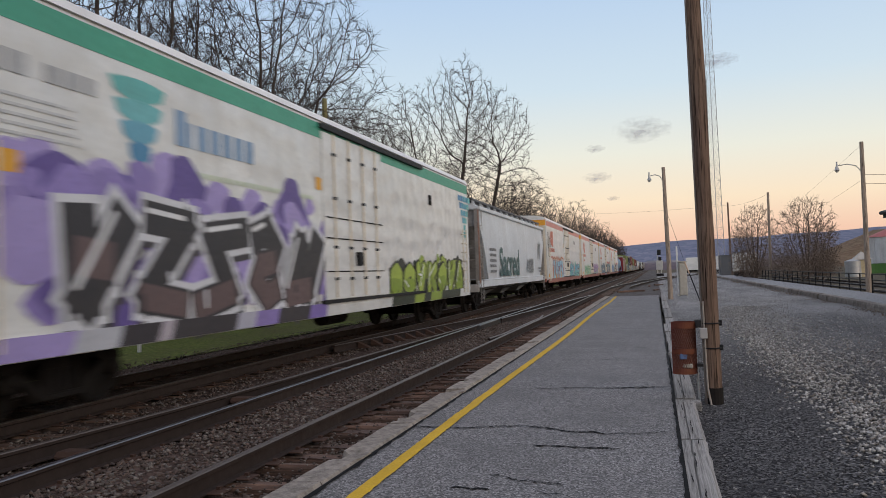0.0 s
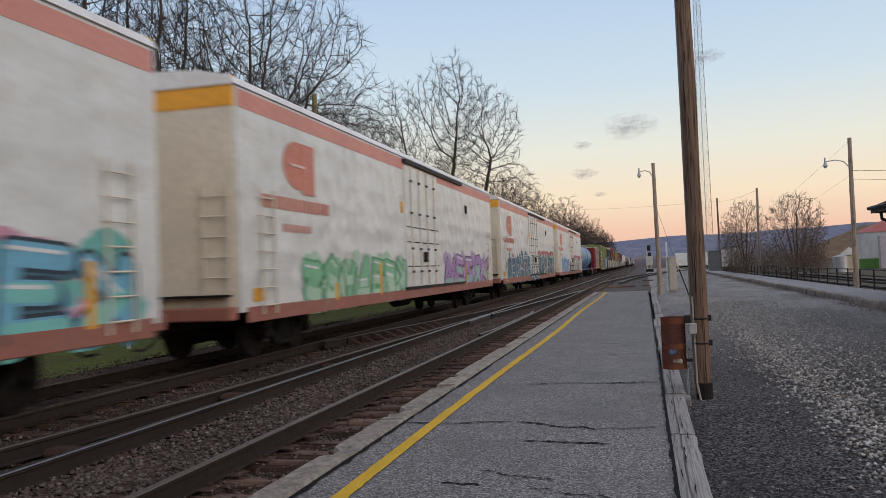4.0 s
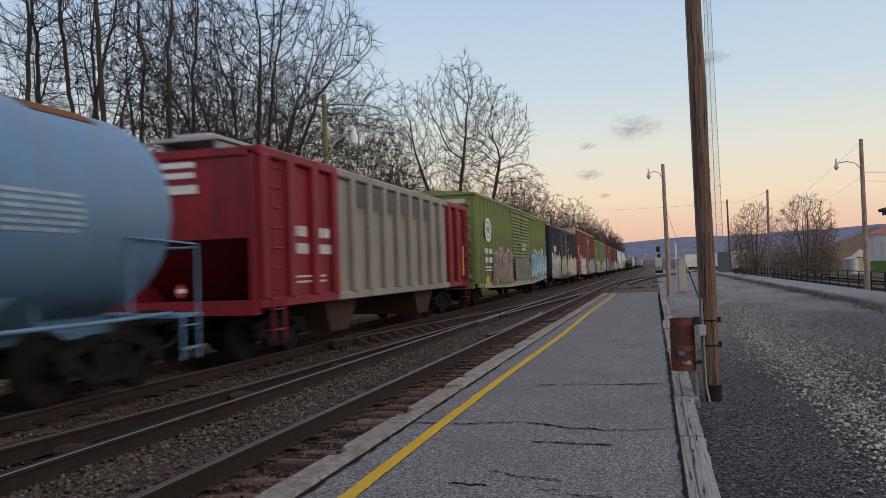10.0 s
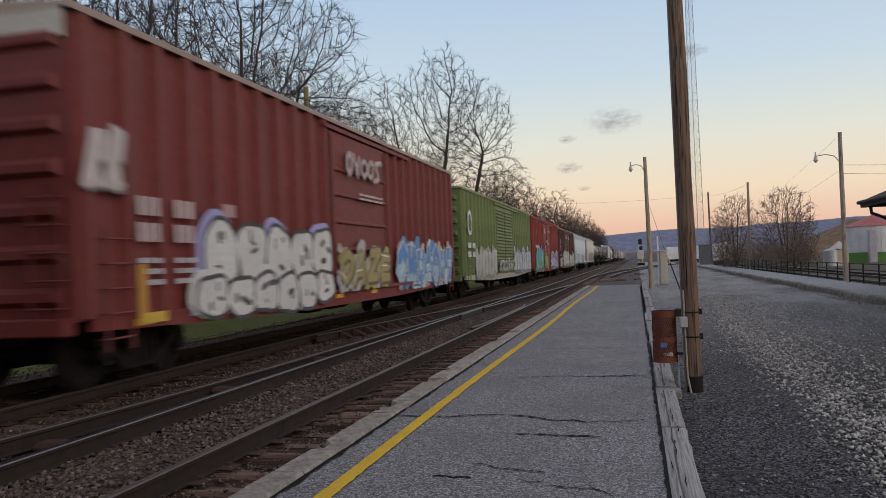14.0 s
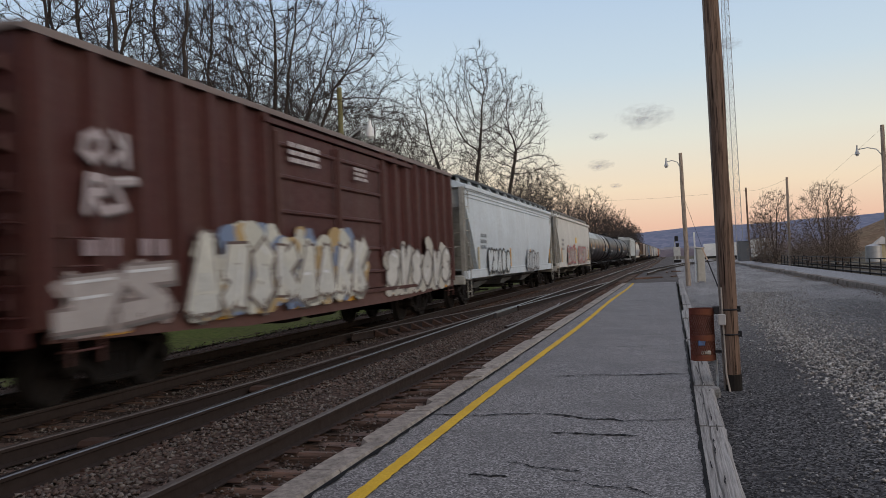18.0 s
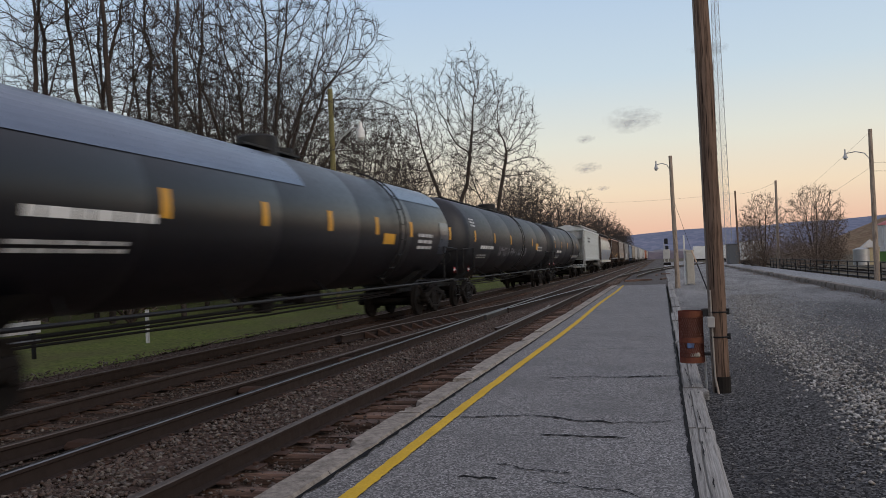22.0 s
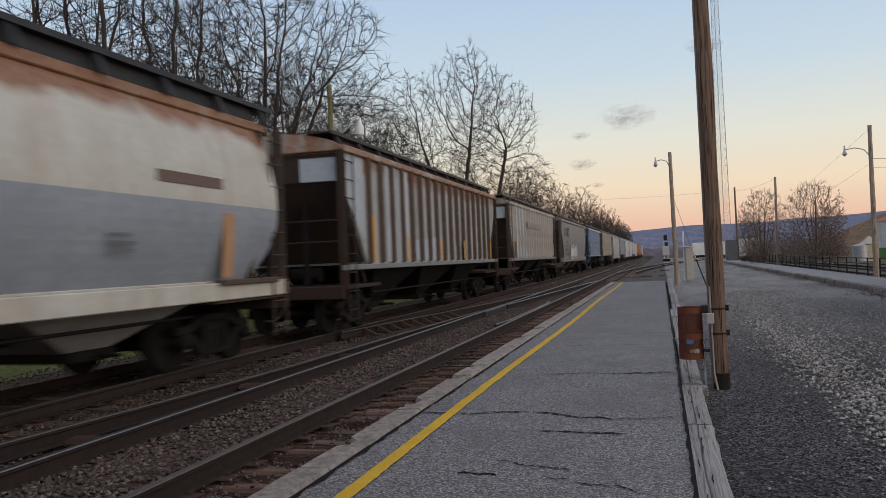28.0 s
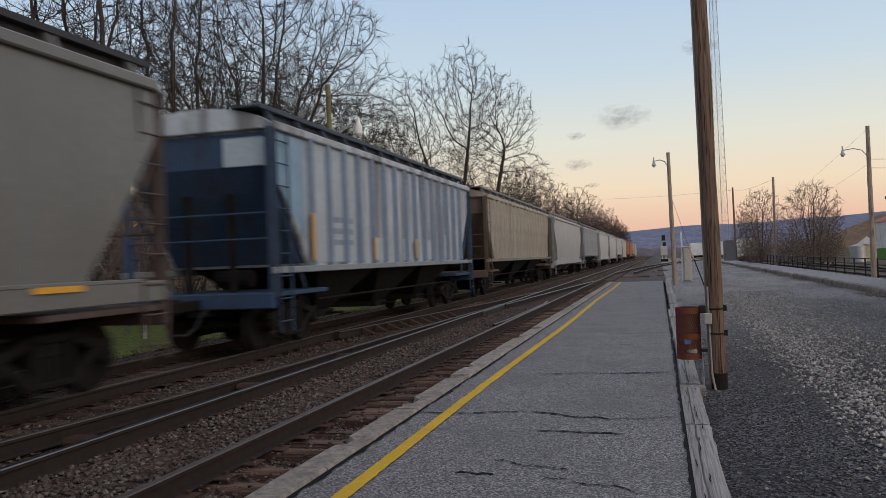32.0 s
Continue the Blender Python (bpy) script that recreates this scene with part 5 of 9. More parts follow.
piece(car, GX + 0.07, 7.6, 12.9, 0.95, 2.0, (0.10, 0.12, 0.10), (0.4, 0.38, 0.36), [(0.22, 0.13, 0.11), (0.12, 0.3, 0.22)], 5, 62, 0.14)
piece(car, GX, 13.2, 19.2, 0.85, 2.45, (0.12, 0.42, 0.56), (0.02, 0.03, 0.04), [(0.52, 0.24, 0.38), (0.60, 0.62, 0.60), (0.14, 0.46, 0.56)], 5, 63, 0.22, (0.50, 0.66, 0.66))
part("end_sign", Mesh().box(-0.9, 1.2, -0.03, 0.005, 4.0, 4.16), tone((0.50, 0.50, 0.44)), car)
g = rng(66)
for k in range(26):
    y, z = g.uniform(7.7, 12.4), 1.05 + 1.5 * g.random() ** 1.6
    plate(car, GX + 0.012, y, y + g.uniform(0.15, 0.7), z, z + g.uniform(0.03, 0.09), g.choice(((0.13, 0.075, 0.05), (0.06, 0.06, 0.055), (0.13, 0.075, 0.05), (0.42, 0.42, 0.38), (0.05, 0.30, 0.20))), "old_tag")
plate(car, GX + 0.016, 10.05, 10.3, 1.9, 3.1, (0.36, 0.37, 0.35), "repaint_patch")
plate(car, GX + 0.012, 1.2, 1.85, 0.98, 1.2, (0.72, 0.42, 0.02), "marking", "amber panel")

car, L = boxcar(204.2, 221.3, "dark navy ribbed box car with pale graffiti", NAVY, 4.2, (5.3, 10.0), (0.10, 0.075, 0.065), 0.72, 2, sill_col=(0.05, 0.05, 0.055))
piece(car, GX, 0.2, 5.2, 0.80, 2.35, (0.56, 0.52, 0.40), (0.16, 0.16, 0.16), [(0.50, 0.32, 0.09), (0.45, 0.40, 0.28), (0.14, 0.20, 0.34), (0.55, 0.52, 0.42), (0.20, 0.34, 0.26)], 4, 71, 0.24, (0.20, 0.26, 0.36))
piece(car, GX + 0.05, 5.4, 9.0, 0.9, 2.2, (0.50, 0.44, 0.26), (0.05, 0.06, 0.09), [(0.42, 0.30, 0.08), (0.14, 0.20, 0.24)], 4, 72, 0.15, (0.46, 0.44, 0.36))
piece(car, GX, 9.9, 16.7, 0.80, 2.3, (0.55, 0.54, 0.42), (0.46, 0.24, 0.06), [(0.55, 0.28, 0.06), (0.55, 0.34, 0.08), (0.30, 0.36, 0.28)], 6, 73, 0.2, (0.52, 0.50, 0.40))
plate(car, GX + 0.004, 1.35, 2.6, 2.5, 2.9, (0.60, 0.62, 0.66), "repaint_patch", "white repainted patch")
part("end_sign", Mesh().box(-0.5, 0.7, -0.03, 0.005, 3.72, 3.86), tone((0.5, 0.52, 0.54)), car)
for y0, y1, z0, z1 in ((1.5, 2.5, 2.55, 2.95), (3.9, 4.5, 2.3, 2.6), (8.6, 9.4, 3.3, 3.48), (8.9, 9.7, 2.62, 2.74), (10.2, 10.5, 2.6, 2.95)):
    bars(car, GX + 0.05, y0, y1, z0, z1, 2, (0.48, 0.52, 0.56), int(y0 * 10), 0.6)

car, L = boxcar(223.0, 242.8, "red ribbed box car with white and black graffiti", (0.20, 0.042, 0.038), 4.74, (8.0, 11.9), (0.34, 0.26, 0.22), 0.72, 1)
part("end_top", Mesh().box(-1.45, 1.45, 0.02, 0.07, 4.35, 4.7), tone((0.45, 0.42, 0.38)), car, "whitish weathered end top")
for y in (1.15, 2.0):
    bars(car, GX, y, y + 0.52, 1.92, 2.62, 2, (0.52, 0.40, 0.39), 4, 0.72, gaps=False)
    bars(car, GX, y, y + 0.55, 1.34, 1.78, 3, (0.50, 0.50, 0.53), 6, 0.5)
piece(car, GX + 0.07, 8.7, 11.2, 3.5, 4.15, (0.50, 0.38, 0.37), (0.50, 0.38, 0.37), [], 4, 84, 0.10)
bars(car, GX + 0.07, 9.6, 11.3, 3.05, 3.25, 2, (0.5, 0.42, 0.4), 15, 0.5)
plate(car, GX, 2.35, 2.95, 0.86, 1.9, (0.34, 0.32, 0.58), "graffiti", "lavender sprayed edge of the graffiti", 0.5)
throwup(car, GX, 2.75, 7.9, 1.24, 2.30, (0.60, 0.59, 0.56), (0.03, 0.028, 0.03), (0.34, 0.32, 0.58), 5, 81)
throwup(car, GX + 0.018, 2.5, 7.9, 0.74, 1.42, (0.60, 0.59, 0.57), (0.06, 0.055, 0.06), (0.60, 0.59, 0.57), 6, 86)
for y0, y1, z0, z1, c in ((1.12, 1.30, 0.86, 1.62, (0.55, 0.27, 0.04)), (1.15, 1.75, 0.84, 0.98, (0.62, 0.42, 0.05)), (3.35, 3.75, 2.35, 2.55, (0.40, 0.24, 0.24))):
    plate(car, GX, y0, y1, z0, z1, c, "marking")
piece(car, GX + 0.07, 8.1, 11.8, 0.95, 2.0, (0.35, 0.28, 0.10), (0.12, 0.10, 0.12), [(0.42, 0.41, 0.40), (0.38, 0.32, 0.10)], 3, 82, 0.16)
piece(car, GX, 12.6, 19.2, 0.80, 2.2, (0.08, 0.24, 0.52), (0.62, 0.64, 0.66), [(0.08, 0.24, 0.48), (0.60, 0.62, 0.64), (0.50, 0.34, 0.22)], 6, 83, 0.19, (0.36, 0.50, 0.60))
piece(car, GX, 0.15, 0.9, 2.5, 3.4, (0.52, 0.44, 0.42), (0.50, 0.42, 0.40), [], 2, 85, 0.10)

car, L = boxcar(244.5, 264.2, "green ribbed box car with oval emblem and white graffiti", (0.17, 0.225, 0.08), 4.4, (7.2, 12.3), (0.22, 0.26, 0.12), 0.72, 2, True, sill_col=(0.40, 0.40, 0.34))
disc(car, GX, 1.1, 3.05, 0.42, 0.5, LETTER_WHITE, "emblem", "white oval emblem", 0.7)
for y in (0.6, 1.5):
    bars(car, GX, y, y + 0.6, 1.7, 2.4, 2, LETTER_WHITE, 3, 0.62, gaps=False)
piece(car, GX, 1.9, 7.0, 0.80, 2.15, (0.46, 0.46, 0.42), (0.25, 0.24, 0.2), [(0.42, 0.42, 0.38), (0.30, 0.32, 0.2)], 6, 91, 0.2)
piece(car, GX + 0.07, 7.3, 12.2, 0.9, 1.7, (0.4, 0.4, 0.36), (0.16, 0.13, 0.1), [], 5, 92, 0.14)
piece(car, GX, 12.5, 19.2, 0.80, 2.2, (0.42, 0.47, 0.50), (0.12, 0.14, 0.18), [(0.40, 0.44, 0.46), (0.30, 0.18, 0.16)], 6, 93, 0.22, (0.52, 0.55, 0.56))

car, L = boxcar(265.5, 282.0, "red ribbed box car with teal and purple graffiti", (0.25, 0.036, 0.033), 4.33, (5.3, 10.1), (0.24, 0.04, 0.038), 0.82, 2)
bars(car, GX, 1.0, 2.8, 2.28, 2.5, 1, (0.55, 0.36, 0.33), 5, 0.9)
for y0, y1, z0, z1, n in ((5.6, 6.5, 3.35, 3.75, 3), (8.4, 9.0, 3.45, 3.65, 2), (6.6, 7.4, 2.75, 2.95, 1), (7.6, 8.2, 2.6, 3.0, 2), (6.0, 6.6, 2.2, 2.5, 3)):
    bars(car, GX + 0.07, y0, y1, z0, z1, n, (0.58, 0.50, 0.48), int(z0 * 50), 0.6)
piece(car, GX, 1.0, 5.6, 0.70, 2.3, (0.06, 0.36, 0.38), (0.03, 0.05, 0.10), [(0.10, 0.40, 0.26), (0.36, 0.44, 0.14), (0.08, 0.24, 0.50), (0.48, 0.18, 0.26), (0.05, 0.36, 0.38)], 5, 101, 0.2, (0.36, 0.42, 0.16))
piece(car, GX + 0.07, 5.4, 7.6, 0.9, 1.9, (0.22, 0.30, 0.10), (0.05, 0.12, 0.08), [(0.30, 0.34, 0.12)], 2, 102, 0.2)
piece(car, GX, 9.9, 15.9, 0.76, 2.1, (0.24, 0.12, 0.34), (0.04, 0.04, 0.07), [(0.22, 0.08, 0.26), (0.12, 0.40, 0.50), (0.60, 0.62, 0.66), (0.60, 0.62, 0.66)], 6, 103, 0.2, (0.50, 0.54, 0.60))

car, L = boxcar(283.1, 299.7, "dark brown ribbed box car with white graffiti", (0.075, 0.022, 0.019), 4.2, (5.3, 10.4), (0.22, 0.18, 0.165), 0.78, 2, sill_col=(0.12, 0.06, 0.05))
piece(car, GX, 0.75, 1.6, 2.2, 2.75, (0.45, 0.38, 0.38), (0.45, 0.38, 0.38), [], 2, 114, 0.10)
piece(car, GX, 0.75, 1.6, 2.75, 3.3, (0.45, 0.38, 0.38), (0.45, 0.38, 0.38), [], 2, 115, 0.10)
for y in (0.75, 1.75):
    bars(car, GX, y, y + 0.6, 1.75, 2.1, 1, (0.34, 0.26, 0.27), int(y * 30), 0.6)
bars(car, GX + 0.07, 5.7, 6.9, 3.35, 3.75, 3, (0.52, 0.46, 0.45), 21, 0.6)
bars(car, GX + 0.07, 8.6, 9.3, 3.3, 3.6, 3, (0.52, 0.46, 0.45), 22, 0.6)
piece(car, GX, 0.3, 2.4, 0.85, 1.7, (0.42, 0.38, 0.36), (0.2, 0.16, 0.15), [(0.36, 0.30, 0.28)], 2, 113, 0.2)
piece(car, GX + 0.06, 2.6, 9.1, 0.85, 2.15, (0.58, 0.57, 0.50), (0.10, 0.06, 0.05), [(0.55, 0.54, 0.46), (0.16, 0.22, 0.34), (0.44, 0.30, 0.12)], 7, 111, 0.2, (0.54, 0.54, 0.50))
piece(car, GX, 10.4, 15.8, 0.80, 2.1, (0.50, 0.49, 0.45), (0.06, 0.04, 0.04), [(0.48, 0.46, 0.4)], 5, 112, 0.2, (0.55, 0.54, 0.50))


# ---- covered hoppers ----
def hopper(front, rear, label, col, kind="smooth", end_col=None, eave=4.0, bottom=1.22, posts=15, walk_col=None, panel=None, bulge=0.06, bays=3, streak=0.1, low_col=None, streak_col=(0.16, 0.08, 0.04), soot=None, wide=1.0):
    """kind: smooth (curved plate sides), ribbed (outside posts) or round (barrel sides)."""
    L = rear - front
    car = thing("covered_hopper", label, "freight car", (X_TRAIN, front, 0), group="cars of the train")
    key = str(int(front))
    side = paint("hopper_side_" + key, col, 0.5, 0, 0.2, tuple(0.5 * c + 0.02 for c in col), streak, streak_col, rust=soot)
    # grimy end paint; dark end_col values also put shade into the colour
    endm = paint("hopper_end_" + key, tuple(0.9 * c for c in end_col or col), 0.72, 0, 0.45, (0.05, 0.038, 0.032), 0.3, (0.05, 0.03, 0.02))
    walkm = paint("hopper_walk_" + key, walk_col or (0.2, 0.2, 0.2), 0.6, 0.3, 0.3)
    # bays and ribbed sills default to the side colour times 0.55
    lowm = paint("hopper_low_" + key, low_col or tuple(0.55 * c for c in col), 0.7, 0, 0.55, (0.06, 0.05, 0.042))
    ey, ez = (0.35, 3.3) if kind != "round" else (0.55, 2.6)

    def inset(z):
        if kind == "round":
            u = abs(z - 2.75) / 1.6
            return 0.55 + 1.0 * max(0, u - 0.25) ** 2 * (1.6 if z < 2.75 else 0.5)
        return ey + max(0.0, (ez - z)) * 0.72

    def half(z):
        if kind == "ribbed":
            return 1.48
        u = (z - bottom) / (eave - bottom)
        if kind == "round":
            return 1.60 - 0.30 * (2 * u - 0.95) ** 2 * (1 if u < .5 else 1.15)
        return 1.52 + bulge * math.sin(math.pi * min(1, max(0, u)))

    m = Mesh()
    zs = list(np.linspace(bottom, eave, 13))
    vs, fs = [], []
    for z in zs:
        a, h = inset(z), half(z)
        vs += [(h, a, z), (h, L - a, z), (-h, L - a, z), (-h, a, z)]
    for i in range(len(zs) - 1):
        for k in range(4):
            k2 = (k + 1) % 4
            fs.append((4 * i + k, 4 * i + k2, 4 * i + 4 + k2, 4 * i + 4 + k))
    fs += [(0, 1, 2, 3), tuple(4 * (len(zs) - 1) + k for k in range(4))]
    m.add(vs, fs)
    part("body", smooth(m.data("body", side), 30), None, car)
    # slope sheets behind the end platforms; dark end colours hold the hollow's shade
    top, n = [], 10
    h = half(eave)
    for i in range(n + 1):
        u = -1 + 2 * i / n
        top.append(((h + 0.06) * u, eave + 0.36 * (1 - u * u) ** 0.75 + (0 if abs(u) < 1 else -0.02)))
    roof = part("roof", smooth(Mesh().sweep(top + [(h, eave - 0.06), (-h, eave - 0.06)], inset(eave) - 0.12, L - inset(eave) + 0.12).data("roof", side), 50), None, car)
    for s in (-1, 1):
        part("top_chord", Mesh().box(s * (h + 0.03) - 0.06, s * (h + 0.03) + 0.06, 0.30, L - 0.30, eave - 0.10, eave + 0.05, bev=0.02), side, car)
    hatch = Mesh().sweep([(-0.28, eave + 0.36), (-0.28, eave + 0.46), (0.28, eave + 0.46), (0.28, eave + 0.36)], 1.2, L - 1.2)
    part("hatch_trough", hatch, side, roof)
    for s in (-1, 1):
        w = part("running_board", Mesh().box(s * 1.05 - 0.28, s * 1.05 + 0.28, 0.1, L - 0.1, eave + 0.30, eave + 0.34), walkm, roof, "steel grating walkway")
        # upright panel in the walkway's colour, filling the band above the eave
        part("toe_board", Mesh().box(s * 1.20 - 0.01, s * 1.20 + 0.01, 0.6, L - 0.6, eave + 0.08, eave + 0.30), walkm, w)
        for y in np.linspace(0.5, L - 0.5, 13):
            part("bracket", Mesh().add([(s * 1.22, y - 0.03, eave + 0.32), (s * 1.30, y - 0.03, eave + 0.32), (s * 1.42, y - 0.03, eave + 0.02), (s * 1.30, y - 0.03, eave + 0.02),
                                        (s * 1.22, y + 0.05, eave + 0.32), (s * 1.30, y + 0.05, eave + 0.32), (s * 1.42, y + 0.05, eave + 0.02), (s * 1.30, y + 0.05, eave + 0.02)],
                                       [(0, 1, 2, 3), (4, 5, 6, 7), (0, 1, 5, 4), (1, 2, 6, 5), (2, 3, 7, 6), (3, 0, 4, 7)]), side if kind == "smooth" else walkm, w)
        part("edge_bar", Mesh().box(min(s * 1.31, s * 1.34), max(s * 1.31, s * 1.34), 0.1, L - 0.1, eave + 0.28, eave + 0.36), walkm, w)
    if kind == "ribbed":
        post = Mesh().add([(x, wide * y, z) for z0, z1 in ((bottom, bottom + .04), (eave - .05, eave - .05)) for x, y, z in ((0, -0.075, z0), (0.10, -0.04, z1), (0.10, 0.04, z1), (0, 0.075, z0))],
                          [(0, 1, 5, 4), (1, 2, 6, 5), (2, 3, 7, 6), (0, 3, 2, 1), (4, 5, 6, 7)]).data("side_post", panel or side)
        for s in (-1, 1):
            for y in np.linspace(inset(bottom) + 0.1, L - inset(bottom) - 0.1, posts):
                part("side_post", post, None, car, at=pose(s * 1.48, y, 0, 0, 0, 0 if s > 0 else 180))
    else:
        for s in (-1, 1):
            part("side_stripe", Mesh().box(s * half(bottom) - 0.03, s * half(bottom) + 0.04, inset(bottom) - 1.1, L - inset(bottom) + 1.1, bottom - 0.02, bottom + 0.03, bev=0.01), side, car)
    for s in (-1, 1):
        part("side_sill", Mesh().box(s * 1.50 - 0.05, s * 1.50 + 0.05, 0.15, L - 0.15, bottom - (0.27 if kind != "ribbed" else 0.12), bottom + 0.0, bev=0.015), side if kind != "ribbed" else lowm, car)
    # end platforms: posts, ladders, rails
    for y, e in ((0.0, 1), (L, -1)):
        part("end_floor", Mesh().box(-1.5, 1.5, min(y + e * .1, y + e * 2.4), max(y + e * .1, y + e * 2.4), 0.98, 1.06, bev=0.01), endm, car)
        part("end_beam", Mesh().box(-1.5, 1.5, min(y + e * .08, y + e * .24), max(y + e * .08, y + e * .24), 0.78, 1.06, bev=0.02), endm, car)
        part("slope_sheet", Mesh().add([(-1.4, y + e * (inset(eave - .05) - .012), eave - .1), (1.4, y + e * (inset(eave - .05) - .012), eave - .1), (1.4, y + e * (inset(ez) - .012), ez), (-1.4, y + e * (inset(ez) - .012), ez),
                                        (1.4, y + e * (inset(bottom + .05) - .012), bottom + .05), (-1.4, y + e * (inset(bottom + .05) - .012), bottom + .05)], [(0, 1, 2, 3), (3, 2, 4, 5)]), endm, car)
        for s in (-1, 1):
            part("corner_post", Mesh().box(s * 1.46 - 0.07, s * 1.46 + 0.07, min(y + e * .16, y + e * .30), max(y + e * .16, y + e * .30), 0.98, eave - 0.05, bev=0.01), endm, car)
            part("inner_post", Mesh().box(s * 0.45 - 0.05, s * 0.45 + 0.05, min(y + e * .55, y + e * .65), max(y + e * .55, y + e * .65), 1.05, 3.0 - .15), UNDER, car)
            part("brace", Mesh().tube([(s * 1.44, y + e * .35, 2.9), (s * 1.44, y + e * 1.5, 1.1)], 0.035, 6), endm, car)
            part("side_ladder", ladder_mesh(0.46, 0.35, eave - 0.1, 9, 0.05).data("side_ladder", endm), None, car, at=pose(s * 1.52, y + e * 0.48, 0, 0, 0, 0 if s > 0 else 180))
        part("grab_rail", Mesh().tube([(-1.4, y + e * .18, 2.0), (1.4, y + e * .18, 2.0)], 0.018, 6).tube([(-1.4, y + e * .18, 2.45), (1.4, y + e * .18, 2.45)], 0.018, 6), endm, car)
        part("brake_cylinder", Mesh().tube([(-0.2, y + e * 1.2, 1.3), (0.5, y + e * 1.2, 1.3)], 0.17, 12), UNDER, car)
    # hopper bays with outlet gates
    b0, b1 = inset(bottom) + 0.6, L - inset(bottom) - 0.6
    w = (b1 - b0) / bays
    for k in range(bays):
        a, b = b0 + k * w, b0 + (k + 1) * w
        mid = (a + b) / 2
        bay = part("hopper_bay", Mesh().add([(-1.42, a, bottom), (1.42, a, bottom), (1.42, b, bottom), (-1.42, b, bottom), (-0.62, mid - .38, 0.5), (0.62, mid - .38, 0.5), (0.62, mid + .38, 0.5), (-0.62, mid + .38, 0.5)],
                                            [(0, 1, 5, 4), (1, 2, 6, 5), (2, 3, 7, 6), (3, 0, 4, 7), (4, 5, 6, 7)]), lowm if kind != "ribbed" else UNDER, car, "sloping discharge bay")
        part("outlet_gate", Mesh().box(-0.75, 0.75, mid - .42, mid + .42, 0.38, 0.52, bev=0.02).tube([(0.75, mid, 0.45), (1.15, mid, 0.45)], 0.03, 8), TRUCK, bay)
    part("centre_sill", Mesh().box(-0.2, 0.2, 0.1, L - 0.1, 0.66, 0.95), UNDER, car)
    part("brake_pipe", Mesh().tube([(1.2, 2.6, 0.82), (1.2, L - 2.6, 0.82)], 0.025, 6), UNDER, car)
    running_gear(car, L, 1.75)
    train.append((car, front))
    return car, L


HX = 1.585
PALE, CREAM = (0.60, 0.67, 0.71), (0.58, 0.575, 0.51)
car, L = hopper(29.1, 47.45, "light grey covered hopper with green word sprayed", (0.62, 0.66, 0.69), eave=4.0, walk_col=(0.10, 0.10, 0.11), end_col=(0.44, 0.42, 0.40))
words(car, HX + 0.004, 4.0, 1.38, "Sacred", 1.2, 5.0, (0.05, 0.12, 0.12), "graffiti", "the word Sacred sprayed in dark green")
piece(car, HX, 11.4, 13.6, 1.4, 2.2, (0.36, 0.40, 0.42), (0.12, 0.14, 0.15), [], 3, 121, 0.09)
piece(car, HX, 15.2, 16.4, 2.1, 3.2, (0.40, 0.44, 0.46), (0.2, 0.22, 0.24), [], 2, 122, 0.06)
bars(car, HX, 2.0, 3.3, 1.5, 2.6, 5, (0.16, 0.17, 0.18), 31, 0.5)
bars(car, HX, 15.6, 16.6, 1.45, 1.8, 2, (0.16, 0.17, 0.18), 32, 0.5)
part("corner_tape", Mesh().box(1.53, 1.56, 0.15, 0.32, 1.1, 3.9), tone((0.32, 0.15, 0.09)), car, "rusty corner post")

car, L = hopper(301.0, 320.5, "pale blue-grey covered hopper with black outlined graffiti", PALE, eave=4.0, walk_col=(0.07, 0.08, 0.09), end_col=(0.50, 0.49, 0.44))
for z in (3.62, 3.74, 3.86):
    part("side_ridge", Mesh().box(1.53, 1.572, 0.45, L - 0.45, z, z + 0.035, bev=0.008), MATS["hopper_side_301"], car)
bars(car, HX, 2.2, 3.1, 1.95, 2.55, 3, (0.22, 0.25, 0.27), 33, 0.6)
piece(car, HX + 0.01, 3.1, 7.1, 1.0, 2.05, (0.58, 0.63, 0.64), (0.02, 0.025, 0.03), [], 4, 130, 0.30, None, edge=1.5)
piece(car, HX + 0.01, 10.9, 14.3, 0.98, 1.95, (0.46, 0.49, 0.51), (0.03, 0.035, 0.04), [(0.44, 0.46, 0.48)], 4, 132, 0.20, None, edge=1.5)
for y in (1.75, 7.3, 12.0, 18.0):
    plate(car, HX, y, y + 0.16, 1.25, 2.0, AMBER if y > 2 else (0.55, 0.45, 0.25), "reflector")
car, L = hopper(322.1, 341.5, "off-white covered hopper with red sprayed lettering", (0.60, 0.595, 0.55), eave=4.0, walk_col=(0.16, 0.16, 0.16), end_col=(0.48, 0.46, 0.41))
piece(car, HX + 0.01, 4.6, 9.0, 1.05, 2.35, (0.28, 0.22, 0.20), (0.44, 0.06, 0.06), [(0.33, 0.28, 0.26), (0.12, 0.22, 0.50), (0.42, 0.10, 0.09)], 4, 141, 0.22, (0.38, 0.34, 0.32))
piece(car, HX + 0.01, 10.4, 15.8, 1.05, 2.4, (0.30, 0.25, 0.23), (0.50, 0.04, 0.05), [(0.36, 0.31, 0.29)], 5, 142, 0.22, (0.40, 0.36, 0.34))
plate(car, HX + 0.004, 9.0, 9.85, 2.5, 2.88, (0.74, 0.46, 0.03), "placard")
for y, z in ((9.7, 1.35), (13.0, 1.55), (16.2, 1.3), (16.6, 1.05), (16.9, 1.45)):
    for k in range(3):
        plate(car, HX + 0.03, y, y + 0.42, z + 0.13 * k, z + 0.13 * k + 0.07, (0.66, 0.42, 0.03) if k % 2 else (0.03, 0.03, 0.03), "tape")
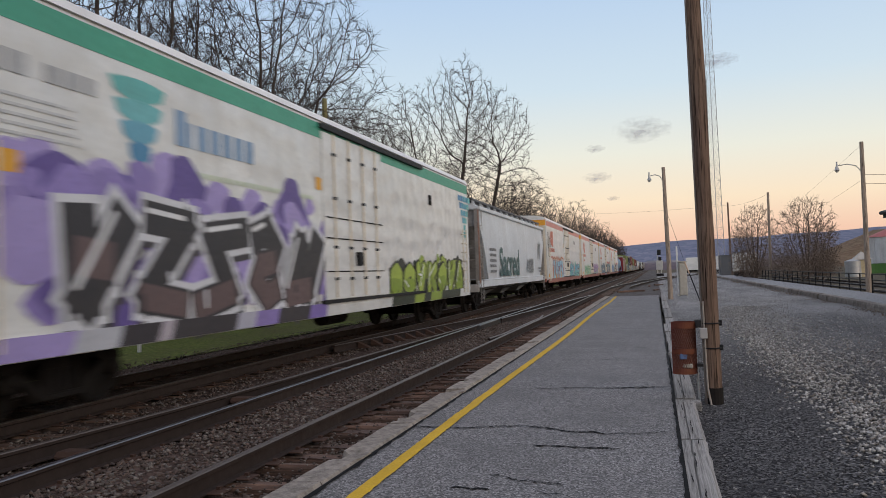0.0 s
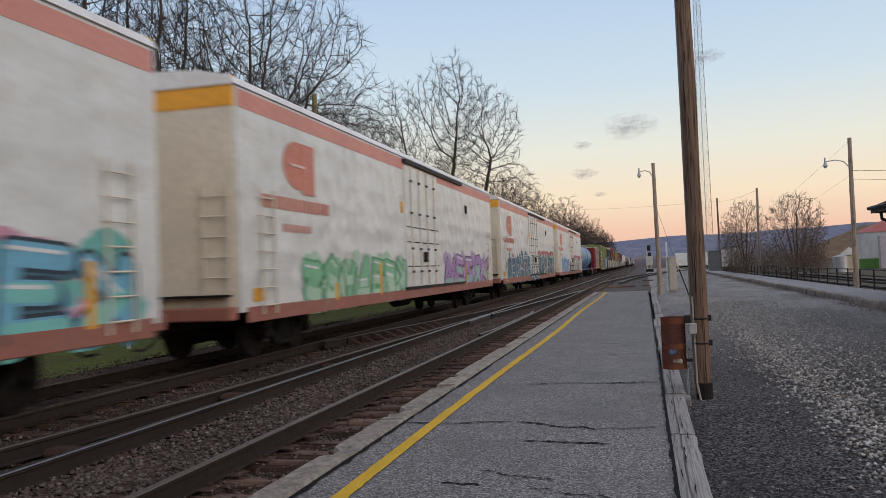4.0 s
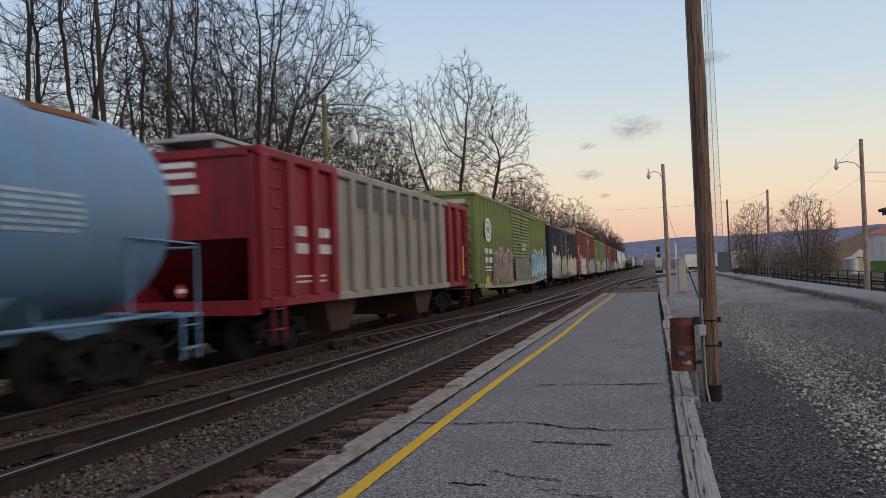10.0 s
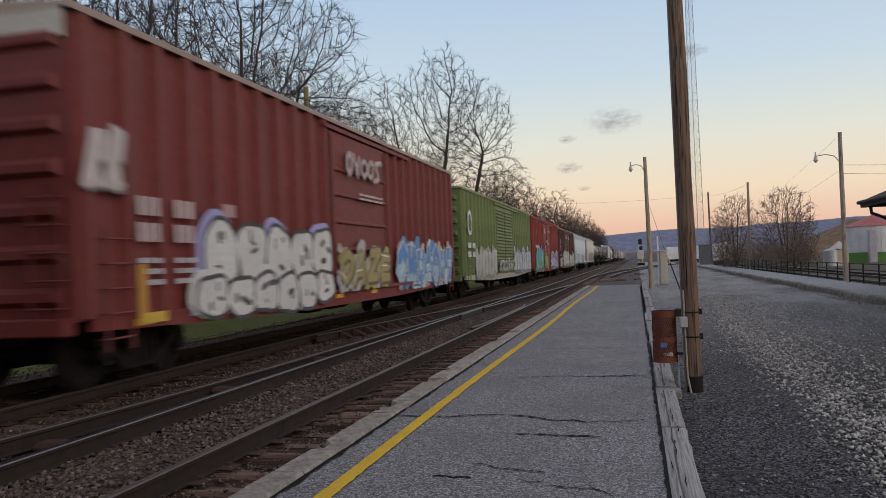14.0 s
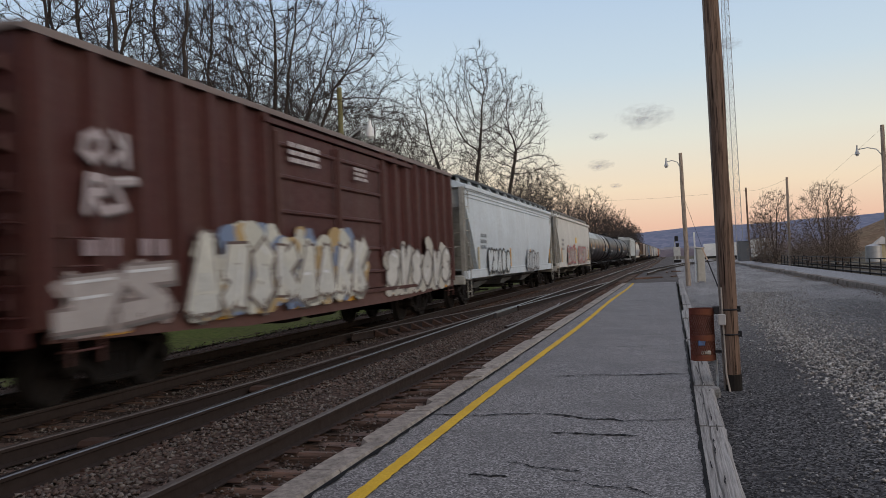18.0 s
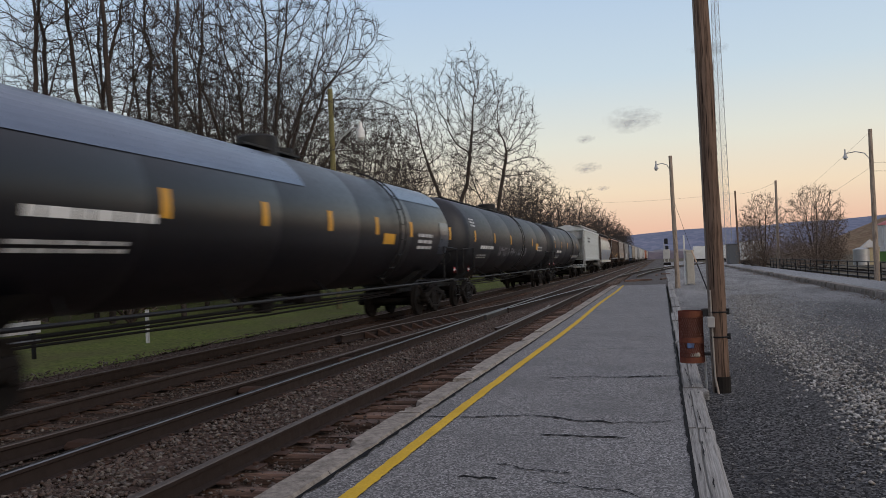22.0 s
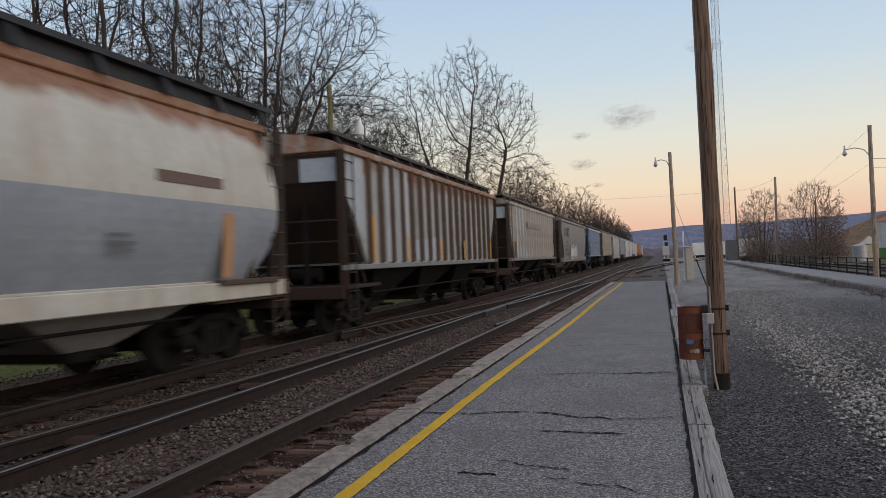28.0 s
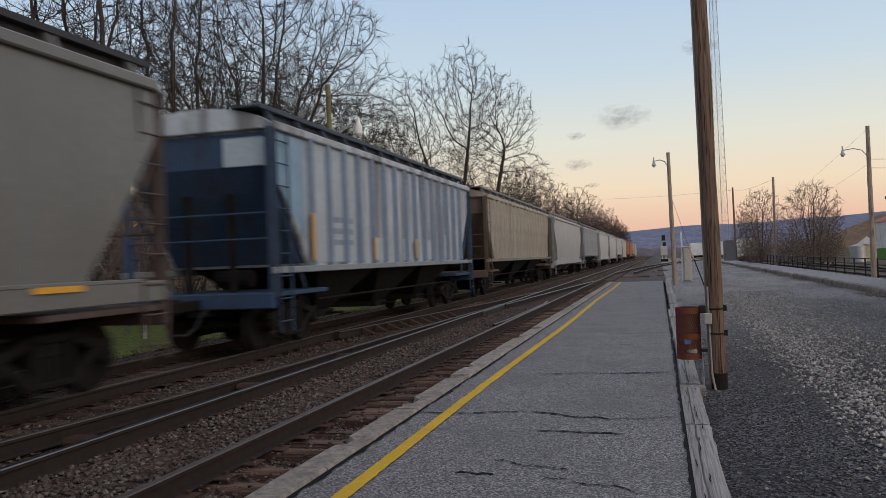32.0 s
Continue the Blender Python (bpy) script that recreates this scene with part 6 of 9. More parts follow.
bars(car, HX, 2.1, 3.2, 2.0, 2.8, 3, (0.25, 0.25, 0.24), 35, 0.5)
bars(car, HX, 16.6, 17.3, 2.0, 2.35, 3, (0.25, 0.25, 0.24), 36, 0.4)
for y in (1.9, 9.45, 17.6):
    plate(car, HX, y, y + 0.18, 1.25, 2.1, AMBER, "reflector")

WEATHER = paint("weathered_rib", (0.105, 0.075, 0.06), 0.75, 0, 0.5, (0.05, 0.035, 0.03))
car, L = hopper(406.5, 424.0, "light grey ribbed covered hopper with dark bays", (0.55, 0.59, 0.59), "ribbed", eave=4.05, bottom=1.45, posts=15, walk_col=(0.4, 0.42, 0.42), end_col=(0.42, 0.43, 0.42))
bars(car, 1.584, 3.4, 6.0, 3.0, 3.6, 2, (0.10, 0.10, 0.11), 41, 0.4)
car, L = hopper(425.5, 443.0, "cream and grey barrel-sided covered hopper with rust streaks", CREAM, "round", eave=3.95, bottom=1.30, walk_col=(0.05, 0.05, 0.055), end_col=(0.09, 0.07, 0.06), soot=3.65, streak=0.45, streak_col=(0.36, 0.27, 0.19), low_col=(0.35, 0.36, 0.36))
m = Mesh()
for i in range(8):
    z0, z1 = 1.32 + i * 0.145, 1.32 + (i + 1) * 0.145
    hw = [1.60 - 0.30 * (2 * (z - 1.30) / 2.65 - 0.95) ** 2 * (1 if (z - 1.30) / 2.65 < .5 else 1.15) + 0.008 for z in (z0, z1)]
    ins = [0.55 + 1.6 * max(0, abs(z - 2.75) / 1.6 - 0.25) ** 2 + 0.02 for z in (z0, z1)]
    m.add([(hw[0], ins[0], z0), (hw[0], L - ins[0], z0), (hw[1], L - ins[1], z1), (hw[1], ins[1], z1)], [(0, 1, 2, 3)])
part("lower_band", m, paint("grey_band", (0.30, 0.33, 0.37), 0.5, 0, 0.3), car, "blue-grey lower half of the side")
for y, c in ((4.3, 0), (10.4, 1), (15.1, 1)):
    plate(car, 1.60, y, y + 0.30, 1.38, 2.35, (0.42, 0.22, 0.10), "reflector", slant=0.12)
bars(car, 1.605, 12.6, 13.1, 1.75, 2.05, 3, (0.12, 0.12, 0.13), 42, 0.5)
plate(car, 1.60, 13.6, 15.2, 2.70, 2.86, (0.14, 0.08, 0.06), "scrape", "rusty scrape")
part("toe_plate", Mesh().box(1.45, 1.62, L - 2.4, L - 0.6, 1.26, 1.34, bev=0.01), WEATHER, car)

# near-black end_col: shade of the end hollow is painted in
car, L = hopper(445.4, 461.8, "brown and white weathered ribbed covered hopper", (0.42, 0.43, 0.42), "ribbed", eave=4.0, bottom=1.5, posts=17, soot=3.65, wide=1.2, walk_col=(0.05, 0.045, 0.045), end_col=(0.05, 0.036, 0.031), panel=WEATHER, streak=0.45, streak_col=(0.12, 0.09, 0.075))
for y, w, z0, z1, c in ((0.25, 0.0, 0, 0, 0), (3.0, 0.8, 1.55, 3.9, (0.46, 0.49, 0.52)), (3.95, 0.8, 1.55, 3.9, (0.48, 0.50, 0.53)), (4.9, 0.75, 1.55, 2.1, (0.45, 0.50, 0.55)), (5.9, .7, 1.55, 2.15, (.44, .48, .53)), (6.9, .7, 1.55, 2.2, (.44, .48, .52)), (9.6, .5, 1.55, 1.95, (.42, .46, .5))):
    if w:
        plate(car, 1.486, y, y + w, z0, z1, c, "repaint_patch")
part("corner_panel", Mesh().add([(1.486, 0.4, 3.95), (1.486, 1.5, 3.95), (1.486, 1.5, 2.0), (1.486, 0.45, 2.95)], [(0, 1, 2, 3)]), tone((0.46, 0.50, 0.54)), car, "repainted corner sheet")
part("end_sign", Mesh().box(0.5, 1.35, 0.30, 0.335, 3.3, 3.8), tone((0.42, 0.46, 0.5)), car)
for y in (1.75, 4.3, 7.5, 10.4, 14.6):
    plate(car, 1.585, y, y + 0.14, 1.55, 2.15 if y > 2 else 2.6, AMBER, "reflector")
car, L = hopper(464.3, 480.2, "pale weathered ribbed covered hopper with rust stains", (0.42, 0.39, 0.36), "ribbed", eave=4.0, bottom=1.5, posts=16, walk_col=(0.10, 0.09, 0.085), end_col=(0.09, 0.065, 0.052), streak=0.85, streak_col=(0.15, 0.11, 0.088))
for y in (1.75, 2.62, 3.5):
    plate(car, 1.486, y, y + 0.84, 1.56, 3.9, (0.46, 0.53, 0.58), "repaint_patch")
part("end_sign", Mesh().box(0.5, 1.35, 0.30, 0.335, 3.3, 3.8), tone((0.46, 0.5, 0.52)), car)
bars(car, 1.494, 2.7, 4.2, 2.1, 2.6, 4, (0.10, 0.11, 0.13), 44, 0.4)
for y in (4.6, 6.5, 8.3):
    plate(car, 1.486, y, y + 0.6, 1.56, 2.0, (0.44, 0.51, 0.57), "repaint_patch")
bars(car, 1.584, 4.9, 9.8, 3.0, 3.35, 1, (0.27, 0.25, 0.225), 47, 0.8, gaps=False)
for y in (1.55, 6.4, 10.1, 14.2):
    plate(car, 1.585, y, y + 0.12, 1.6, 2.3, AMBER, "reflector")
car, L = hopper(482.8, 501.0, "grey covered hopper with striped emblem and white graffiti", (0.165, 0.168, 0.158), eave=3.98, walk_col=(0.05, 0.05, 0.052), end_col=(0.13, 0.10, 0.09), bottom=1.38)
for i in range(5):
    plate(car, HX, 1.7 + 0.07 * i, 3.6, 2.90 + 0.125 * i, 2.975 + 0.125 * i, (0.035, 0.035, 0.04), "emblem")
plate(car, HX, 3.62, 3.8, 2.88, 3.52, (0.035, 0.035, 0.04), "emblem", slant=0.08)
plate(car, HX + .004, 3.66, 4.2, 2.88, 3.05, (0.035, 0.035, 0.04), "emblem", slant=0.5)
plate(car, HX, 4.05, 4.25, 2.88, 3.52, (0.035, 0.035, 0.04), "emblem", slant=0.08)
plate(car, HX, 4.4, 4.9, 2.88, 3.06, (0.035, 0.035, 0.04), "emblem", slant=0.05)
plate(car, HX, 4.48, 4.95, 3.34, 3.52, (0.035, 0.035, 0.04), "emblem", slant=0.05)
bars(car, HX, 2.9, 4.1, 1.6, 2.7, 4, (0.10, 0.10, 0.10), 45, 0.45)
piece(car, HX + 0.01, 5.0, 9.8, 1.28, 2.3, (0.62, 0.63, 0.65), (0.05, 0.05, 0.06), [(0.62, 0.63, 0.65), (0.62, 0.63, 0.65), (0.58, 0.30, 0.34)], 5, 150, 0.28, None)
for y in (1.9, 4.9, 10.4, 13.2, 15.6):
    plate(car, HX + 0.0, y, y + 0.75, 1.30, 1.37, AMBER, "reflector")
BLUE_WALK = (0.06, 0.075, 0.10)
car, L = hopper(503.8, 519.0, "blue weathered ribbed covered hopper with white patch", (0.48, 0.52, 0.56), "ribbed", eave=4.0, bottom=1.5, posts=15, walk_col=BLUE_WALK, panel=paint("blue_rib", (0.21, 0.27, 0.36), 0.7, 0, 0.6, (0.10, 0.08, 0.075)), end_col=(0.05, 0.09, 0.16), streak=0.85, streak_col=(0.11, 0.10, 0.10))
plate(car, 1.486, 1.7, 4.1, 1.56, 3.95, (0.40, 0.44, 0.48), "repaint_patch", "pale repainted sheets")
part("end_sign", Mesh().box(0.5, 1.35, 0.30, 0.335, 3.3, 3.8), tone((0.42, 0.48, 0.52)), car)
part("corner_panel", Mesh().add([(1.486, 0.4, 3.95), (1.486, 1.5, 3.95), (1.486, 1.5, 2.0), (1.486, 0.45, 2.95)], [(0, 1, 2, 3)]), tone((0.24, 0.36, 0.48)), car)
for y in (5.2, 7.4, 9.6, 11.5):
    plate(car, 1.486, y, y + 0.7, 1.56, 2.1 if y < 11 else 2.3, (0.42, 0.48, 0.52), "repaint_patch")
for y in (1.6, 5.0, 8.2):
    plate(car, 1.585, y, y + 0.12, 1.6, 2.5 if y < 2 else 2.1, AMBER, "reflector")
bars(car, 1.492, 2.5, 3.9, 1.9, 2.6, 3, (0.2, 0.24, 0.3), 46, 0.5)
hopper(521.4, 540.0, "tan weathered ribbed covered hopper with rust stains", (0.40, 0.37, 0.31), "ribbed", eave=4.0, bottom=1.5, posts=16, end_col=(0.15, 0.11, 0.085), streak=0.6)
hopper(541.5, 559.7, "dusty grey covered hopper far back in the train", (0.36, 0.36, 0.35), eave=4.0)
hopper(562.0, 579.5, "grey ribbed covered hopper far back in the train", (0.30, 0.31, 0.33), "ribbed", eave=4.0, bottom=1.5, posts=15)
hopper(581.0, 597.7, "pale covered hopper far back in the train", (0.48, 0.48, 0.46), eave=4.0)
for k, (c, lab) in enumerate((((0.44, 0.44, 0.42), "pale grey covered hopper at the train's far end"), ((0.50, 0.49, 0.46), "cream covered hopper at the train's far end"), ((0.42, 0.43, 0.42), "light grey covered hopper at the train's far end"),
                              ((0.40, 0.14, 0.05), "orange-red covered hopper at the train's far end"), ((0.34, 0.09, 0.05), "red covered hopper at the train's far end"), ((0.38, 0.36, 0.33), "dull grey covered hopper at the train's far end"),
                              ((0.36, 0.35, 0.34), "dusty covered hopper at the train's far end"))):
    hopper(599.5 + 19.2 * k, 617.2 + 19.2 * k, lab, c, "ribbed" if k % 2 else "smooth", eave=4.0, bottom=1.5 if k % 2 else 1.22, posts=12)


# ---- open-top hopper ----
def open_hopper(front, rear):
    L = rear - front
    car = thing("open_hopper_car", "open hopper car, red ends and tan ribbed middle", "freight car", (X_TRAIN, front, 0), group="cars of the train")
    red = paint("hopper_red", (0.27, 0.020, 0.034), 0.55, 0, 0.6, (0.07, 0.02, 0.022), 0.4, (0.06, 0.02, 0.02))
    tan = paint("hopper_tan", (0.30, 0.28, 0.245), 0.6, 0, 0.35, (0.2, 0.16, 0.12), 0.35, (0.17, 0.11, 0.08))
    for y0, y1, mt in ((0.15, 3.5, red), (3.5, 12.7, tan), (12.7, L - 0.15, red)):
        for s in (-1, 1):
            part("side_wall", Mesh().box(s * 1.46 - 0.04, s * 1.46 + 0.04, y0, y1, 1.08, 3.60), mt, car)
            part("top_chord", Mesh().box(s * 1.52 - 0.09, s * 1.52 + 0.09, y0, y1, 3.54, 3.72, bev=0.03), mt, car)
            part("side_sill", Mesh().box(s * 1.52 - 0.08, s * 1.52 + 0.08, y0, y1, 0.95, 1.12, bev=0.02), mt, car)
    post = Mesh().box(0, 0.14, -0.11, 0.11, 1.1, 3.58, bev=0.03)
    pr, pt = post.data("side_post", red), post.data("side_post", tan)
    for s in (-1, 1):
        for y in (0.3, 1.3, 2.35, 3.35, 4.4, 5.45, 6.5, 7.55, 8.6, 9.65, 10.7, 11.75, 12.85, 13.9, L - 0.3):
            part("side_post", pr if y < 3.5 or y > 12.7 else pt, None, car, at=pose(s * 1.5, y, 0, 0, 0, 0 if s > 0 else 180))
        for y in (0.6, L - 0.6):
            part("side_ladder", ladder_mesh(0.45, 0.4, 3.55, 9, 0.16).data("side_ladder", red), None, car, at=pose(s * 1.5, y, 0, 0, 0, 0 if s > 0 else 180))
    for y, e in ((0.15, 1), (L - 0.15, -1)):
        part("end_wall", Mesh().add([(-1.46, y, 3.64), (1.46, y, 3.64), (1.46, y, 2.2), (-1.46, y, 2.2), (1.46, y + e * 1.7, 1.1), (-1.46, y + e * 1.7, 1.1)], [(0, 1, 2, 3), (3, 2, 4, 5)]), red, car, "dark red sloping end")
        part("end_frame", Mesh().box(-1.5, -1.38, y - .05, y + .07, 1.0, 3.64).box(1.38, 1.5, y - .05, y + .07, 1.0, 3.64).box(-1.5, 1.5, y - .05, y + .07, 3.56, 3.70).box(-1.5, 1.5, y - .1, y + .1, 0.85, 1.1).box(-1.4, 1.4, y - .03, y + .03, 2.15, 2.25), red, car)
        part("end_platform", Mesh().box(-1.45, 1.45, min(y, y + e * 1.8), max(y, y + e * 1.8), 1.0, 1.06), red, car)
    part("load", Mesh().box(-1.42, 1.42, 0.2, L - 0.2, 2.9, 3.0), BALLAST_BED, car)
    for y in (4.3, 10.7):
        part("discharge_chute", Mesh().add([(-1.3, y - 1.0, 1.0), (1.3, y - 1.0, 1.0), (1.3, y + 1.0, 1.0), (-1.3, y + 1.0, 1.0), (-1.25, y - 0.5, 0.28), (1.25, y - 0.5, 0.28), (1.25, y + 0.5, 0.28), (-1.25, y + 0.5, 0.28)],
                                           [(0, 1, 5, 4), (1, 2, 6, 5), (2, 3, 7, 6), (3, 0, 4, 7), (4, 5, 6, 7)]), STEEL_RUST, car, "rusty discharge chute")
    part("roof_gear", Mesh().box(-0.55, 0.75, 0.3, 1.6, 3.90, 3.96).box(-0.5, -0.42, 0.4, 1.5, 3.64, 3.90).box(0.6, 0.68, 0.4, 1.5, 3.64, 3.90).box(-0.3, 0.5, 0.5, 1.4, 3.96, 4.06, bev=0.04), GALV, car, "grey housing on the end of the roof")
    part("centre_sill", Mesh().box(-0.22, 0.22, 0.1, L - 0.1, 0.62, 0.95), UNDER, car)
    for i, y in enumerate((4.9, 5.95, 7.0, 8.05, 9.1, 10.15)):
        bars(car, 1.652, y - 0.42, y + 0.25, 3.0, 3.5, 1, (0.05, 0.05, 0.052), 50 + i, 0.95, gaps=False)
    for y in (1.6, 2.7):
        bars(car, 1.51, y, y + 0.55, 1.9, 2.55, 2, LETTER_WHITE, 60, 0.6)
    bars(car, 1.51, 1.6, 3.0, 1.35, 1.55, 2, LETTER_WHITE, 61, 0.4)
    plate(car, 1.652, 14.3, 14.45, 1.3, 2.3, AMBER, "reflector")
    part("end_lettering", Mesh().box(-0.3, 0.35, 0.13, 0.145, 3.4, 3.5).box(-0.3, 0.35, 0.13, 0.145, 3.22, 3.32).box(-0.35, 0.4, 0.13, 0.145, 2.95, 3.1), tone(LETTER_WHITE), car)
    running_gear(car, L, 1.8)
    train.append((car, front))


open_hopper(165.5, 181.0)


# ---- tank cars ----
def tank_car(front, rear, label, shell_mat, trim_mat, radius=1.46, zc=2.46, strips=(), strip_col=AMBER, ladder_y=0.5, dome=True, nose=(0.5, 0.72), mid=None):
    L = rear - front
    car = thing("tank_car", label, "freight car", (X_TRAIN, front, 0), group="cars of the train")
    a, b = nose[0], L - (0.5 if nose[1] < 1 else 0.15)
    mid = mid or L / 2
    prof = [(0.001, a - 0.02)] + [(radius * math.sin(t), a + nose[1] * (1 - math.cos(t))) for t in np.linspace(0.12, math.pi / 2, 8)]
    for k in range(1, 5):
        y = a + nose[1] + (b - a - 0.72 - nose[1]) * k / 5
        prof += [(radius, y - 0.012), (radius - 0.002, y), (radius, y + 0.012)]
    prof += [(radius * math.sin(t), b - 0.72 * (1 - math.cos(t))) for t in np.linspace(math.pi / 2, 0.12, 8)] + [(0.001, b + 0.02)]
    part("tank", smooth(lathe_y(prof, 56, zc).data("tank", shell_mat), 35), None, car)
    lo = zc - radius
    for y, e in ((0.1, 1), (L - 0.1, -1)):
        y2 = y + e * 2.9
        part("stub_sill", Mesh().box(-0.25, 0.25, min(y, y2), max(y, y2), 0.70, 1.02, bev=0.03), trim_mat, car)
        part("end_platform", Mesh().box(-1.45, 1.45, min(y, y + e * 0.6), max(y, y + e * 0.6), 0.94, 1.0, bev=0.01), trim_mat, car)
        part("saddle", Mesh().add([(-1.2, y2 - 0.35, 1.35), (1.2, y2 - 0.35, 1.35), (1.2, y2 + 0.35, 1.35), (-1.2, y2 + 0.35, 1.35), (-0.5, y2 - 0.5, 0.85), (0.5, y2 - 0.5, 0.85), (0.5, y2 + 0.5, 0.85), (-0.5, y2 + 0.5, 0.85)],
                                  [(0, 1, 5, 4), (1, 2, 6, 5), (2, 3, 7, 6), (3, 0, 4, 7)]), trim_mat, car)
        rail = Mesh()
        for s in (-1, 1):
            rail.tube([(s * 1.42, y + e * .05, 1.0), (s * 1.42, y + e * .05, 2.0), (s * 1.42, y + e * 1.6, 2.05), (s * 1.42, y + e * 1.6, 1.0)], 0.02, 6)
            part("grab_ladder", ladder_mesh(0.4, 0.35, 1.0, 2, 0.05).data("grab_ladder", trim_mat), None, car, at=pose(s * 1.45, y + e * 0.35, 0, 0, 0, 0 if s > 0 else 180))
        rail.tube([(-1.42, y + e * .05, 1.95), (1.42, y + e * .05, 1.95)], 0.02, 6)
        part("end_rail", rail, trim_mat, car) if nose[1] < 1 or e < 0 else None
        part("brake_wheel", Mesh().tube([(0.75 + 0.24 * math.cos(t), y, 1.75 + 0.24 * math.sin(t)) for t in np.linspace(0, 2 * math.pi, 17)], 0.016, 5, caps=False).box(0.72, 0.78, y - .02, y + .02, 1.0, 1.98), trim_mat, car) if e > 0 else None
        for s in (-1, 1):
            pl = part("placard", Mesh().add([(s * 1.47, y + e * 0.55 + dy, 1.32 + dz) for dy, dz in ((0, -.11), (.11, 0), (0, .11), (-.11, 0))], [(0, 1, 2, 3)]), tone((0.62, 0.05, 0.06)), car, "red and white diamond placard")
            part("placard_band", Mesh().box(s * 1.474 - .002, s * 1.474 + .002, y + e * 0.55 - .085, y + e * 0.55 + .085, 1.29, 1.35), tone(LETTER_WHITE), pl)
    part("train_pipe", Mesh().tube([(0.0, 3.3, 0.76), (0.0, L - 3.3, 0.76)], 0.032, 8), trim_mat, car)
    part("brake_rod", Mesh().tube([(0.05, 3.0, 0.66), (0.05, L / 2, 0.60), (0.05, L - 3.0, 0.66)], 0.02, 6), trim_mat, car)
    for s in (-1, 1):
        part("side_rail", Mesh().tube([(s * 1.50, 0.95, 1.03), (s * 1.53, 2.6, 1.0), (s * 1.53, L - 2.6, 1.0), (s * 1.50, L - 0.95, 1.03)], 0.028, 8), trim_mat, car)
        for y in np.linspace(3.4, L - 3.4, 5):
            part("rail_bracket", Mesh().tube([(s * 1.52, y, 1.0), (s * 0.95, y + 0.5, lo + 0.28)], 0.02, 5), trim_mat, car)
        lad = Mesh()
        arc = [(s * (radius + 0.09) * math.cos(t), zc + (radius + 0.09) * math.sin(t)) for t in np.linspace(-0.95, 1.35, 19)]
        for q in (-0.22, 0.22):
            lad.tube([(x, L * ladder_y + q, z) for x, z in arc], 0.018, 5)
        for x, z in arc[::2]:
            lad.tube([(x, L * ladder_y - .22, z), (x, L * ladder_y + .22, z)], 0.014, 5)
        part("ladder", lad, trim_mat, car)
    top = zc + radius
    part("top_platform", Mesh().box(-0.62, 0.62, mid - 1.9, mid + 1.9, top + 0.02, top + 0.07).box(-0.4, 0.4, mid - 0.5, mid + 0.5, top + 0.07, top + 0.42, bev=0.05) if nose[1] > 1 else Mesh().box(-0.4, 0.4, mid - 1.2, mid + 1.2, top + 0.02, top + 0.06), trim_mat, car, "grating round the manway")
    rail = Mesh()
    for s in (-1, 1):
        for y in np.linspace(mid - 1.85, mid + 1.85, 4):
            rail.tube([(s * 0.6, y, top), (s * 0.6, y, top + 0.7)], 0.02, 5)
        for z in (0.4, 0.7):
            rail.tube([(s * 0.6, mid - 1.85, top + z), (s * 0.6, mid + 1.85, top + z)], 0.018, 5)
    part("platform_rail", rail, trim_mat, car) if nose[1] > 1 else None
    part("valve_housing", smooth(Mesh().tube([(0, mid, top - 0.1), (0, mid, top + 0.32), (0, mid, top + 0.36)], [0.42, 0.42, 0.38], 20).data("valve_housing", trim_mat)), None, car)
    part("manway", smooth(Mesh().tube([(0, mid + 1.0, top - 0.1), (0, mid + 1.0, top + 0.22)], [0.3, 0.3], 16).data("manway", trim_mat)), None, car)
    if not dome:
        part("roof_pipe", Mesh().box(-0.25, 0.25, 2.0, L - 2.0, top + 0.03, top + 0.06), trim_mat, car, "walkway along the tank's top")
    part("bottom_outlet", Mesh().tube([(0, mid, lo + 0.02), (0, mid, lo - 0.35)], [0.3, 0.18], 14).box(-0.35, 0.35, mid - .4, mid + .4, lo - .1, lo - .02), trim_mat, car)
    part("brake_valve", Mesh().box(-0.3, 0.3, mid + 1.4, mid + 2.3, lo - .25, lo + .02, bev=0.04), UNDER, car)
    part("brake_pipe", Mesh().tube([(0.3, 2.5, 0.72), (0.3, L - 2.5, 0.72)], 0.02, 6), UNDER, car)

    def patch(y0, y1, t0, t1, col, name="reflector", out=0.008, lab=""):
        m, n = Mesh(), 8
        r = radius + out
        vs = [(r * math.cos(t0 + (t1 - t0) * i / n), y, zc + r * math.sin(t0 + (t1 - t0) * i / n)) for i in range(n + 1) for y in (y0, y1)]
        m.add(vs, [(2 * i, 2 * i + 1, 2 * i + 3, 2 * i + 2) for i in range(n)])
        return part(name, m, tone(col) if isinstance(col, tuple) else col, car, lab)
    for y in strips:
        patch(y, y + 0.2, -0.13, 0.15, strip_col)
    running_gear(car, L, 2.2, 1.6)
    train.append((car, front))
    return car, L, patch


def bars_on(patch, y0, y1, t0, t1, rows, col, seed):
    g = rng(seed)
    h = (t1 - t0) / rows
    for i in range(rows):
        y = y0
        while y < y1 - 0.05:
            w = min(g.uniform(0.15, 0.5), y1 - y)
            patch(y, y + w, t0 + h * i, t0 + h * (i + 0.55), col, "lettering")
            y += w + 0.06


